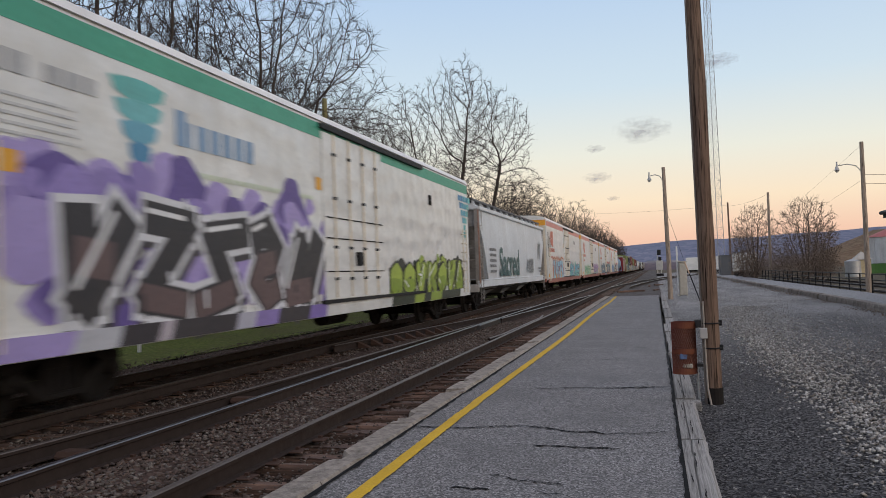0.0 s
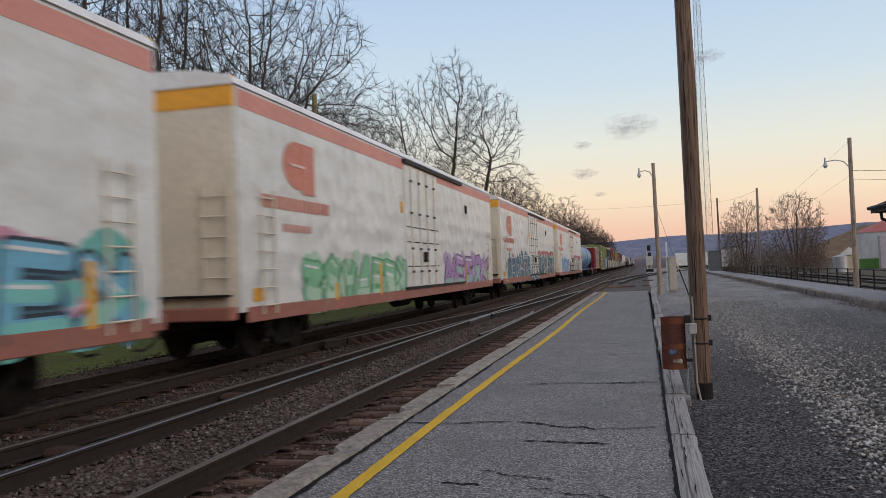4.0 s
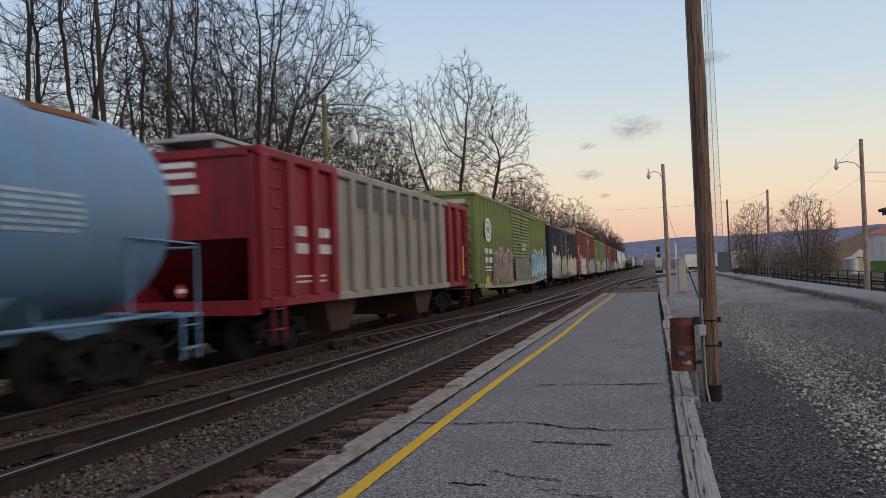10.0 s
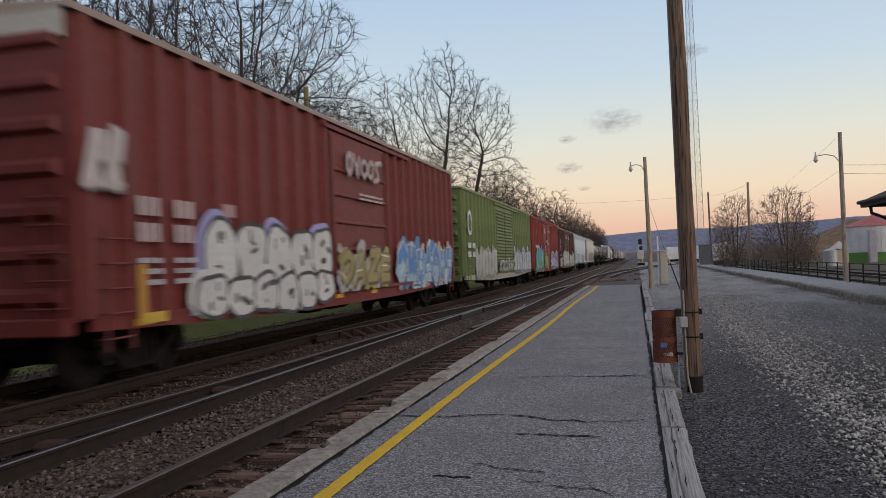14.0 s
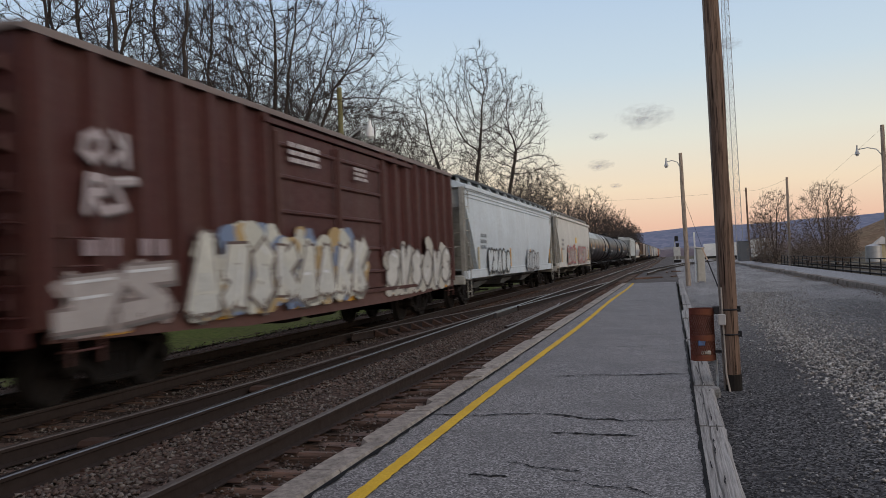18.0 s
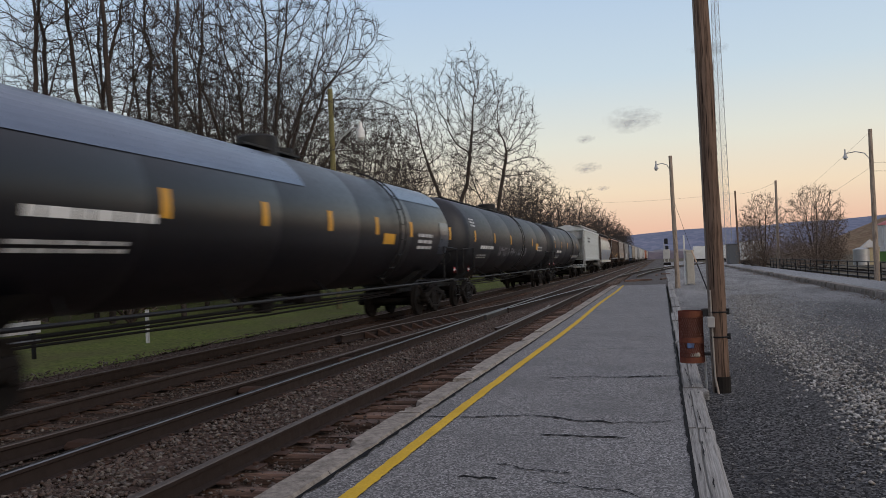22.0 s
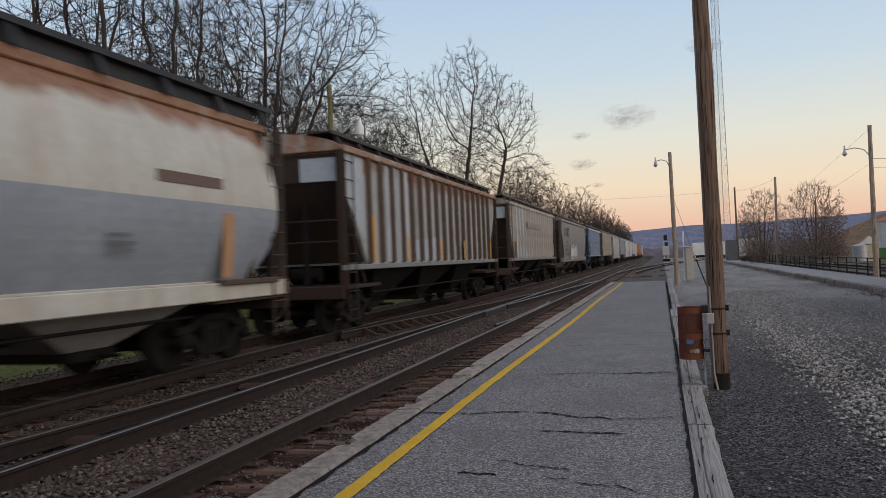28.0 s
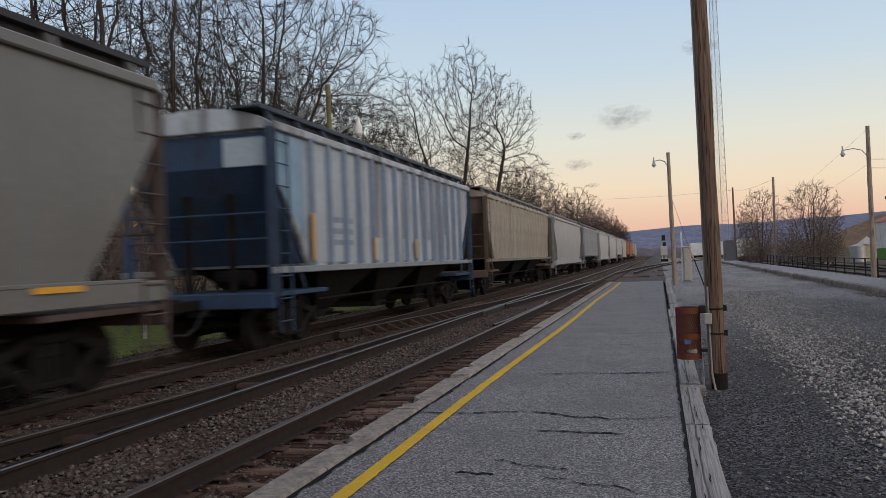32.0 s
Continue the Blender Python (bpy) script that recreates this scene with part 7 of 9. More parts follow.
BLUE_TANK = paint("blue_tank", (0.115, 0.25, 0.42), 0.48, 0, 0.45, (0.12, 0.17, 0.23), 0.25, (0.18, 0.17, 0.17), rust=4.02)
BLUE_TRIM = paint("blue_trim", (0.12, 0.24, 0.38), 0.5, 0, 0.35)
RUST = paint("rust_stain", (0.19, 0.075, 0.035), 0.9, 0, 0.6, (0.13, 0.13, 0.15), scale=2.5)
car, L, patch = tank_car(145.6, 164.1, "blue tank car with rust stains and white lettering", BLUE_TANK, BLUE_TRIM, radius=1.42, zc=2.42, strips=(5.4, 8.6, 12.2, 14.4), strip_col=(0.52, 0.44, 0.30), ladder_y=0.54, nose=(0.72, 1.1), mid=9.0)
bars_on(patch, 2.85, 4.85, -0.30, -0.06, 1, (0.56, 0.60, 0.64), 5)
bars_on(patch, 2.85, 4.7, -0.56, -0.38, 2, (0.42, 0.47, 0.52), 6)
bars_on(patch, 14.7, 16.0, -0.25, 0.1, 6, (0.34, 0.42, 0.5), 7)
patch(12.6, 13.2, -0.5, -0.25, (0.40, 0.36, 0.12), "lettering")
for i, (y0, y1, t0, t1) in enumerate(((1.45, 1.68, -0.5, 0.25), (1.5, 1.62, -0.75, -0.3))):
    patch(y0, y1, t0, t1, RUST, "rust_stain", 0.005 + 0.001 * i)
patch(2.3, 2.5, -0.25, 0.45, (0.50, 0.32, 0.16), "rust_stain")
for i, (y0, y1, t0, t1) in enumerate(((1.9, 4.6, 0.82, 1.35), (2.6, 3.5, 0.66, 0.83), (5.4, 6.6, 0.98, 1.2), (7.6, 8.1, 0.95, 1.15), (15.8, 17.0, 0.95, 1.3))):
    patch(y0, y1, t0, t1, RUST, "rust_stain", 0.006 + 0.001 * i)

BLACK_TANK = paint("black_tank", (0.006, 0.006, 0.009), 0.36, 0, 0.15, (0.012, 0.011, 0.012), 0.1, (0.03, 0.025, 0.022))
BLACK_TANK2 = paint("black_tank_dusty", (0.006, 0.0065, 0.010), 0.5, 0, 0.25, (0.014, 0.012, 0.012), 0.12, (0.022, 0.018, 0.018))
# blue-grey metallic tone for curved sheets laid over parts of the shell
METAL_BAND = paint("silver_jacket", (0.17, 0.20, 0.25), 0.3, 0.95, 0.2)
car, L, patch = tank_car(341.9, 363.3, "glossy black tank car with blue-grey metallic patches", BLACK_TANK, BLACK, strips=(1.85, 5.3, 8.1, 10.85, 13.6, 16.25, 20.3), dome=True, ladder_y=0.72)
patch(2.1, 10.1, 0.46, 1.15, METAL_BAND, "silver_patch", 0.012, "bare silver jacket sheet")
patch(15.7, 20.2, 0.60, 1.3, METAL_BAND, "silver_patch", 0.012)
patch(19.2, 20.15, -0.45, 0.22, METAL_BAND, "silver_patch", 0.012)
bars_on(patch, 2.9, 5.2, -0.19, -0.03, 1, LETTER_WHITE, 8)
bars_on(patch, 2.75, 4.7, -0.47, -0.33, 2, (0.5, 0.5, 0.5), 9)
patch(14.2, 15.0, -0.28, -0.1, AMBER, "placard")
bars_on(patch, 17.0, 18.4, -0.35, 0.0, 3, (0.55, 0.55, 0.55), 10)
bars_on(patch, 19.25, 20.1, -0.4, 0.0, 5, (0.5, 0.5, 0.5), 11)
car, L, patch = tank_car(363.9, 385.6, "matt black tank car with white lettering and grey tags", BLACK_TANK2, BLACK, strips=(1.85, 5.35, 8.9, 12.1, 14.95), dome=False, ladder_y=0.55)
bars_on(patch, 2.95, 5.3, -0.30, -0.14, 1, LETTER_WHITE, 12)
bars_on(patch, 2.7, 4.3, -0.55, -0.42, 2, (0.4, 0.4, 0.4), 13)
bars_on(patch, 1.5, 2.2, 0.25, 0.5, 3, (0.5, 0.5, 0.5), 14)
patch(16.3, 17.1, -0.25, -0.02, AMBER, "placard")
bars_on(patch, 16.8, 18.6, -0.3, -0.08, 2, (0.5, 0.5, 0.5), 15)
g = rng(5)
for k in range(7):  # thin grey tags
    y, t = 6.5 + 1.05 * k, -0.52
    for j in range(5):
        dy, dt = g.uniform(0, .65), g.uniform(0, .26)
        if j % 2:
            patch(y + dy, y + dy + g.uniform(0.3, 0.55), t + dt, t + dt + 0.05, (0.20, 0.20, 0.215), "graffiti", 0.010 + 0.0006 * j)
        else:
            patch(y + dy, y + dy + 0.09, t + 0.3 * dt, t + 0.3 * dt + g.uniform(0.15, 0.28), (0.20, 0.20, 0.215), "graffiti", 0.010 + 0.0006 * j)
car, L, patch = tank_car(386.3, 404.9, "dusty black tank car with amber strips", BLACK_TANK2, BLACK, strips=(1.7, 5.15, 8.6, 12.5, 15.1), dome=False, ladder_y=0.62)
bars_on(patch, 2.9, 5.4, -0.33, -0.15, 1, LETTER_WHITE, 16)
bars_on(patch, 2.75, 4.7, -0.58, -0.44, 2, (0.42, 0.42, 0.42), 17)
bars_on(patch, 11.6, 16.9, -0.62, -0.40, 3, (0.42, 0.42, 0.42), 18)
bars_on(patch, 1.7, 2.3, 0.2, 0.45, 3, (0.5, 0.5, 0.5), 19)


# ---- poles, lamps, bin on the platform side ----
def wood_pole(name, label, x0, y, z0, x1, z1, r0, r1, mat=None, kind_name="utility pole"):
    t = thing(name, label, kind_name, (x0, y, z0))
    m = Mesh()
    n = 14
    g = rng(int(y * 10))
    m.tube([((x1 - x0) * i / n + g.uniform(-.006, .006), g.uniform(-.006, .006), (z1 - z0) * i / n) for i in range(n + 1)], [r0 + (r1 - r0) * i / n + g.uniform(-.003, .003) for i in range(n + 1)], 16)
    part("shaft", smooth(m.data("shaft", mat or POLE_WOOD), 50), None, t)
    return t


near_pole = wood_pole("utility_pole", "tall brown wooden utility pole with conduits beside the platform", 0.64, 10.2, -0.30, 0.565, 9.2, 0.098, 0.082)
CONDUIT = paint("grey_conduit", (0.24, 0.20, 0.17), 0.6, 0.2, 0.4)
part("conduit", Mesh().tube([(-0.045, -0.115, -0.05), (-0.05, -0.105, 0.1), (-0.08, -0.07, 0.3), (-0.095, -0.06, 1.35)], 0.012, 8), paint("pale_conduit", (0.40, 0.35, 0.30), 0.6, 0, 0.4), near_pole, "pale conduit")
part("conduit", Mesh().tube([(-0.10, -0.04, 0.02), (-0.112, -0.02, 1.4), (-0.135, -0.02, 6.0), (-0.155, -0.02, 9.0)], 0.014, 8), CONDUIT, near_pole)
for z in (0.78, 1.08):
    part("strap", Mesh().tube([(-0.006 * z + 0.102 * math.cos(a), 0.102 * math.sin(a), z) for a in np.linspace(0, 2 * math.pi, 17)], 0.010, 6, caps=False).box(0.08 - .006 * z, 0.125 - .006 * z, -0.04, 0.0, z - .03, z + .04), BLACK, near_pole)
part("junction_box", Mesh().box(-0.15, -0.06, -0.14, -0.085, 0.90, 1.03, bev=0.008), paint("box_grey", (0.42, 0.40, 0.38), 0.5, 0, 0.3), near_pole, "pale grey junction box")
part("base_collar", Mesh().tube([(0, 0, 0.02), (0, 0, 0.30)], 0.101, 16), paint("tar_black", (0.02, 0.017, 0.015), 0.8, 0, 0.3), near_pole, "dark tarred foot")

# litter basket of expanded metal
RUSTY_RED = paint("rusty_red_metal", (0.17, 0.05, 0.038), 0.8, 0.0, 0.6, (0.09, 0.045, 0.035), 0.4)
bin_ = thing("litter_basket", "rusty red mesh litter basket strapped to the pole", "litter bin", (0.31, 10.30, 0.16))
for z0, z1 in ((0.0, 0.07), (0.245, 0.31), (0.56, 0.635)):
    part("hoop", Mesh().tube([(0, 0, z0), (0, 0, z1)], 0.148, 28, caps=False).tube([(0, 0, z0), (0, 0, z1)], 0.143, 28, caps=False), RUSTY_RED, bin_)
mesh = Mesh()
n = 34
for k in range(n):
    a = 2 * math.pi * k / n
    for s in (-1, 1):
        for j in range(9):
            z0, z1 = 0.03 + j * 0.065, 0.03 + (j + 1) * 0.065
            a0, a1 = a + s * j * 0.17, a + s * (j + 1) * 0.17
            mesh.tube([(0.144 * math.cos(a0), 0.144 * math.sin(a0), z0), (0.144 * math.cos(a1), 0.144 * math.sin(a1), z1)], 0.0032, 3, caps=False)
tagged(part("mesh_wall", mesh, RUSTY_RED, bin_), "rusty expanded metal mesh", kind="stuff")
part("floor", Mesh().tube([(0, 0, 0.0), (0, 0, 0.012)], 0.15, 28), RUSTY_RED, bin_)
g = rng(2)
part("liner", Mesh().tube([(0, 0, 0.02), (0.0, 0, 0.3), (0.0, 0.0, 0.56)], [0.132, 0.134, 0.136], 24, caps=False), paint("rust_lining", (0.25, 0.115, 0.09), 0.9, 0, 0.7, (0.34, 0.24, 0.19), scale=5), bin_, "rust-red inner lining")
part("litter", Mesh().box(-0.06, 0.03, -0.145, -0.12, 0.18, 0.26, bev=0.02), tone((0.10, 0.16, 0.30)), bin_, "blue wrapper")
part("litter", Mesh().box(-0.03, 0.09, -0.14, -0.11, 0.07, 0.13, bev=0.02), tone((0.40, 0.36, 0.30)), bin_)
part("bracket", Mesh().box(0.13, 0.26, -0.03, 0.03, 0.56, 0.66, bev=0.01).box(0.13, 0.26, -0.02, 0.02, 0.08, 0.12), paint("bracket_steel", (0.1, 0.09, 0.085), 0.6, 0.4, 0.3), bin_)
solid("marker_stake", Mesh().tube([(0.47, 10.35, -0.3), (0.455, 10.36, 0.35)], 0.013, 8), WHITE, "thin white stake beside the timber edging", "stake")


def street_lamp(name, label, x0, y, z0, x1, z1, arm_z, arm):
    """Wooden post with a curved arm and a bell-shaped lamp head; arm: sideways reach, with its sign."""
    t = wood_pole(name, label, x0, y, z0, x1, z1, 0.125, 0.085, PALE_POLE, kind_name="street lamp")
    bx, top = (x1 - x0) * arm_z / z1, arm_z - z0
    s = 1 if arm > 0 else -1
    part("arm", Mesh().tube([(bx, 0, top - .25), (bx + arm * .25, 0, top + .12), (bx + arm * .6, 0, top + .22), (bx + arm, 0, top + .16)], 0.022, 8), GALV, t)
    part("lamp_head", smooth(Mesh().tube([(bx + arm, 0, top + .28), (bx + arm, 0, top + .14), (bx + arm, 0, top + .02), (bx + arm, 0, top - .05)], [0.03, 0.05, 0.085, 0.12], 16).data("lamp_head", GALV)), None, t, "grey bell-shaped lamp head")
    part("refractor", smooth(Mesh().tube([(bx + arm, 0, top - .04), (bx + arm, 0, top - .10), (bx + arm, 0, top - .14)], [0.08, 0.07, 0.04], 14).data("refractor", paint("lamp_glass", (0.55, 0.55, 0.52), 0.25, 0, 0.1))), None, t)
    part("photo_cell", Mesh().tube([(bx + arm, 0, top + .27), (bx + arm, 0, top + .36)], 0.035, 8), GALV, t)
    return t


lamp_1 = street_lamp("street_lamp", "weathered wooden street lamp with a curved arm", 0.73, 42.0, -0.30, 0.64, 6.57, 6.0, -0.72)
street_lamp("street_lamp", "wooden street lamp post on the far platform", 9.46, 40.3, -0.05, 9.47, 6.93, 5.72, -1.08)
wood_pole("utility_pole", "bare wooden pole behind the bushes", 11.05, 84.0, -0.3, 11.14, 8.47, 0.14, 0.11, PALE_POLE)
p4 = wood_pole("utility_pole", "dark wooden pole with a meter box", 11.1, 126.0, -0.4, 11.0, 10.8, 0.16, 0.12)
part("meter_box", Mesh().box(-0.3, 0.9, -0.35, -0.15, 1.0, 2.2, bev=0.03), paint("dark_box", (0.09, 0.085, 0.085), 0.6), p4)
WIRE = paint("wire_black", (0.03, 0.03, 0.032), 0.6, dirt=0)


def wire(a, b, sag, r, label):
    n = 14
    pts = [(a[0] + (b[0] - a[0]) * i / n, a[1] + (b[1] - a[1]) * i / n, a[2] + (b[2] - a[2]) * i / n - sag * 4 * (i / n) * (1 - i / n)) for i in range(n + 1)]
    solid("overhead_wire", Mesh().tube(pts, r, 4, caps=False), WIRE, label, "wire")


wire((9.47, 40.3, 5.4), (26.0, 46.0, 5.9), 0.25, 0.012, "thin black wire running off the lamp post")
wire((9.47, 40.3, 5.0), (26.0, 46.0, 5.3), 0.25, 0.010, "lower black wire running off the lamp post")
wire((11.14, 84.0, 8.3), (11.0, 126.0, 10.3), 0.3, 0.01, "wire between the two far poles")
wire((9.47, 40.3, 6.8), (11.14, 84.0, 5.2), 0.1, 0.004, "slanting wire from the lamp post")
wire((9.47, 40.3, 5.2), (11.14, 84.0, 4.0), 0.1, 0.004, "slanting wire below it")
wire((11.0, 126.0, 10.4), (-14.5, 165.0, 13.0), 0.3, 0.014, "long overhead wire crossing the tracks")

# equipment cabinet, marker, signal, tower
cab = thing("equipment_cabinet", "beige steel equipment cabinet beside the tracks", "cabinet", (1.50, 47.0, -0.22))
BEIGE = paint("beige_enamel", (0.46, 0.42, 0.35), 0.5, 0, 0.25)
part("body", Mesh().box(-0.19, 0.24, -0.25, 0.25, 0.08, 1.92, bev=0.02), BEIGE, cab)
part("lid", Mesh().box(-0.23, 0.28, -0.29, 0.29, 1.92, 1.99, bev=0.02), BEIGE, cab)
part("door", Mesh().box(-0.15, 0.20, -0.272, -0.252, 0.2, 1.8, bev=0.01), BEIGE, cab)
for x in (-0.16, 0.21):
    part("leg", Mesh().box(x - .03, x + .03, -0.03, 0.03, -0.2, 0.08), BEIGE, cab)
post = thing("marker_post", "white marker post beside the cabinet", "post", (1.24, 46.9, -0.3))
part("shaft", Mesh().box(-0.045, 0.045, -0.045, 0.045, 0, 2.92, bev=0.01), WHITE, post)
guy = thing("guy_wire", "guy wire with a black and pale guard", "guy wire", (2.05, 40.0, -0.25))
part("guard", Mesh().tube([(0, 0, 0), (-0.42, 0.6, 1.35)], 0.03, 8), BLACK, guy)
part("upper_guard", Mesh().tube([(-0.42, 0.6, 1.35), (-0.62, 0.9, 1.95)], 0.035, 8), tone((0.52, 0.36, 0.24)), guy)
part("wire", Mesh().tube([(-0.62, 0.9, 1.95), (-1.36, 2.0, 4.6)], 0.008, 5), WIRE, guy)

signal = thing("railway_signal", "pale railway signal mast with dark heads far down the line", "signal", (0.86, 150.0, -0.25))
SIG = paint("signal_silver", (0.50, 0.48, 0.45), 0.5, 0.2, 0.3)
part("base", Mesh().box(-0.6, 0.7, -0.6, 0.6, 0, 0.55, bev=0.05), UNDER, signal)
part("mast", Mesh().tube([(-0.35, 0, 0.5), (-0.35, 0, 4.2)], 0.09, 8), SIG, signal)
part("mast", Mesh().tube([(0.3, 0, 0.5), (0.3, 0, 3.6)], 0.09, 8), SIG, signal)
part("case", Mesh().box(-0.6, 0.6, -0.25, 0.25, 1.2, 2.9, bev=0.04), SIG, signal)
part("signal_head", Mesh().box(-0.32, 0.32, -0.3, 0.05, 3.9, 4.9, bev=0.1), BLACK, signal)
part("signal_head", Mesh().box(-0.15, 0.4, -0.35, 0.0, 2.9, 3.6, bev=0.1), BLACK, signal)

tower = thing("lattice_tower", "tall slim steel lattice mast", "radio mast", (11.9, 160.0, -0.4))
TOWER = paint("tower_steel", (0.36, 0.35, 0.36), 0.5, 0.4, 0.2)


def leg_at(k, z):
    r = 1.15 * (1 - z / 110) + 0.12
    a = 2 * math.pi * k / 3 + 0.4
    return (r * math.cos(a), r * math.sin(a), z)


for k in range(3):
    part("leg", Mesh().tube([leg_at(k, 0), leg_at(k, 70)], [0.06, 0.045], 6), TOWER, tower)
lat = Mesh()
z, flip = 0.0, 0
while z < 66:
    dz = 1.5
    for k in range(3):
        a, b = (k, (k + 1) % 3)
        lat.tube([leg_at(a, z), leg_at(b, z + dz)], 0.02, 3, caps=False)
        lat.tube([leg_at(b, z), leg_at(a, z + dz)], 0.02, 3, caps=False)
        lat.tube([leg_at(a, z), leg_at(b, z)], 0.02, 3, caps=False)
    z += dz
tagged(part("lattice", lat, TOWER, tower), kind="stuff")

# ---- far platform on the right, with its fence and canopy ----
far_platform = thing("far_platform", "asphalt far platform with a concrete kerb", "platform", kind="structure")


def px(y):
    return 6.62 + 0.0105 * y


def qx(y):
    return 8.75 + 0.0125 * y


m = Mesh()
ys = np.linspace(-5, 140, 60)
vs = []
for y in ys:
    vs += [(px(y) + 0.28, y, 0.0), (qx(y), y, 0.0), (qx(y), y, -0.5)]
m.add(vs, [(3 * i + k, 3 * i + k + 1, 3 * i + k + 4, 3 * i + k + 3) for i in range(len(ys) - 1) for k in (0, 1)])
# lit copy of the platform asphalt: brightness at a distance is put into the tones
part("asphalt", m, speckled("far_asphalt", [(0.10, 0.10, 0.104), (0.34, 0.34, 0.345), (0.22, 0.222, 0.23)], 30, (0.3, 0.9), 0.8, 0.004, 0.4, 0.5, (0.16, 0.16, 0.166), gloss=0.4), far_platform, "worn asphalt with its far brightness put into the colour")
FAR_CONCRETE = by_object("old_kerb_concrete", [(0.16, 0.135, 0.112), (0.30, 0.265, 0.23), (0.06, 0.05, 0.042)], 0.95, 0.02, 5)
FAR_KERBS = []
for k in KERBS:
    FAR_KERBS.append(k.copy())
    FAR_KERBS[-1].materials[0] = FAR_CONCRETE
g = rng(17)
for i in range(-2, 44):
    y = 3.0 * i
    k = FAR_KERBS[g.randrange(4)]
    dirx = math.degrees(math.atan(0.0105))
    part("kerb_stone", k, None, far_platform, at=pose(px(y), y, 0.075 + g.uniform(-.02, .01), 0, 0, -dirx) @ Matrix.Diagonal((1, 3.0 / 2.36, 1.0, 1)) @ Matrix.Translation((2.80, 0, 0)))
fence = thing("metal_fence", "black metal railing along the far platform", "fence", kind="")
fx = lambda y: 9.05 + 0.0155 * y
fy = [16 + 2.45 * i for i in range(29)]
for y in fy:
    part("post", Mesh().tube([(fx(y), y, -0.4), (fx(y), y, 0.83)], 0.035, 6), BLACK, fence)
for z in (0.80, 0.53, 0.27, 0.05):
    part("rail", Mesh().tube([(fx(fy[0]), fy[0], z), (fx(fy[-1]), fy[-1], z)], 0.026, 6), BLACK, fence)

canopy = thing("station_canopy", "dark tiled canopy eave with curved brackets on posts", "canopy", (8.06, 29.5, 0))
EAVE = paint("dark_red_tiles", (0.075, 0.028, 0.022), 0.8, 0, 0.4)
EAVE2 = paint("canopy_green_black", (0.022, 0.024, 0.024), 0.6, 0, 0.3)
part("roof", Mesh().add([(0.0, -16, 3.20), (0.0, 2.2, 3.20), (2.6, 2.2, 4.25), (2.6, -16, 4.25), (5.2, 2.2, 3.20), (5.2, -16, 3.20), (0.0, -16, 3.08), (0.0, 2.2, 3.08), (2.6, 2.2, 4.13), (2.6, -16, 4.13), (5.2, 2.2, 3.08), (5.2, -16, 3.08)],
                        [(0, 1, 2, 3), (3, 2, 4, 5), (6, 9, 8, 7), (9, 11, 10, 8), (0, 6, 7, 1), (1, 7, 8, 2), (2, 8, 10, 4), (4, 10, 11, 5), (0, 3, 9, 6), (3, 5, 11, 9)]), EAVE, canopy)
part("fascia", Mesh().box(-0.03, 0.0, -16, 2.2, 2.96, 3.22).box(0.0, 5.2, 2.2, 2.24, 2.96, 3.2), EAVE2, canopy)
part("gutter", Mesh().tube([(-0.09, -16, 3.14), (-0.09, 2.2, 3.14)], 0.07, 8), EAVE2, canopy)
for y in (1.4, -3.0, -7.4, -11.8):
    part("bracket", Mesh().tube([(0.1, y, 2.98), (0.12, y, 2.72), (0.5, y, 2.55), (1.3, y, 2.15), (1.45, y, 1.7)], 0.06, 8), EAVE2, canopy)
    part("post", Mesh().box(1.38, 1.56, y - .09, y + .09, -0.05, 4.0, bev=0.02), EAVE2, canopy)

# ---- yard and industry beyond ----
tank = thing("storage_tank", "white round storage tank with a red cone roof", "storage tank", (32.4, 122.0, -0.5))
CORR = paint("white_corrugated", (0.60, 0.60, 0.60), 0.5, 0.1, 0.25, (0.35, 0.3, 0.26), 0.3, (0.35, 0.3, 0.27))
part("wall", smooth(Mesh().tube([(0, 0, 1.4), (0, 0, 5.0)], 3.7, 40).data("wall", CORR)), None, tank)
part("cone_roof", smooth(Mesh().tube([(0, 0, 5.0), (0, 0, 5.9), (0, 0, 6.6)], [3.85, 1.7, 0.15], 40).data("cone_roof", paint("red_roof", (0.36, 0.10, 0.09), 0.6, 0, 0.3))), None, tank)
part("base", Mesh().tube([(0, 0, 0), (0, 0, 1.4)], 3.65, 40), paint("green_base", (0.10, 0.22, 0.045), 0.6, 0, 0.3), tank, "green painted base")
for a in np.linspace(0, 2 * math.pi, 25)[:-1]:
    part("rib", Mesh().box(3.70 * math.cos(a) - .03, 3.70 * math.cos(a) + .03, 3.70 * math.sin(a) - .03, 3.70 * math.sin(a) + .03, 1.4, 5.0), CORR, tank)
tank2 = thing("storage_tank", "pale grey storage tank beside the red-roofed one", "storage tank", (41.0, 120.0, -0.5))
part("wall", smooth(Mesh().tube([(0, 0, 1.0), (0, 0, 4.6)], 4.2, 40).data("wall", paint("grey_corrugated", (0.42, 0.43, 0.46), 0.5, 0.1, 0.25))), None, tank2)
part("base", Mesh().box(-4.6, 4.6, -4.6, 4.6, 0, 1.1), MATS["green_base"], tank2)
pipe = thing("grain_leg", "pale vertical duct beside the tank", "duct", (30.9, 117.0, -0.5))
part("duct", Mesh().box(-0.45, 0.45, -0.45, 0.45, 0, 4.4, bev=0.05), paint("lavender_steel", (0.40, 0.36, 0.40), 0.5, 0.2, 0.3), pipe)
silo = thing("silo", "small galvanised silo with a cream shed beside it", "silo", (21.95, 100.0, -0.6))
part("drum", smooth(Mesh().tube([(0, 0, 0), (0, 0, 1.95), (0, 0, 2.15)], [0.85, 0.85, 0.3], 24).data("drum", GALV)), None, silo)
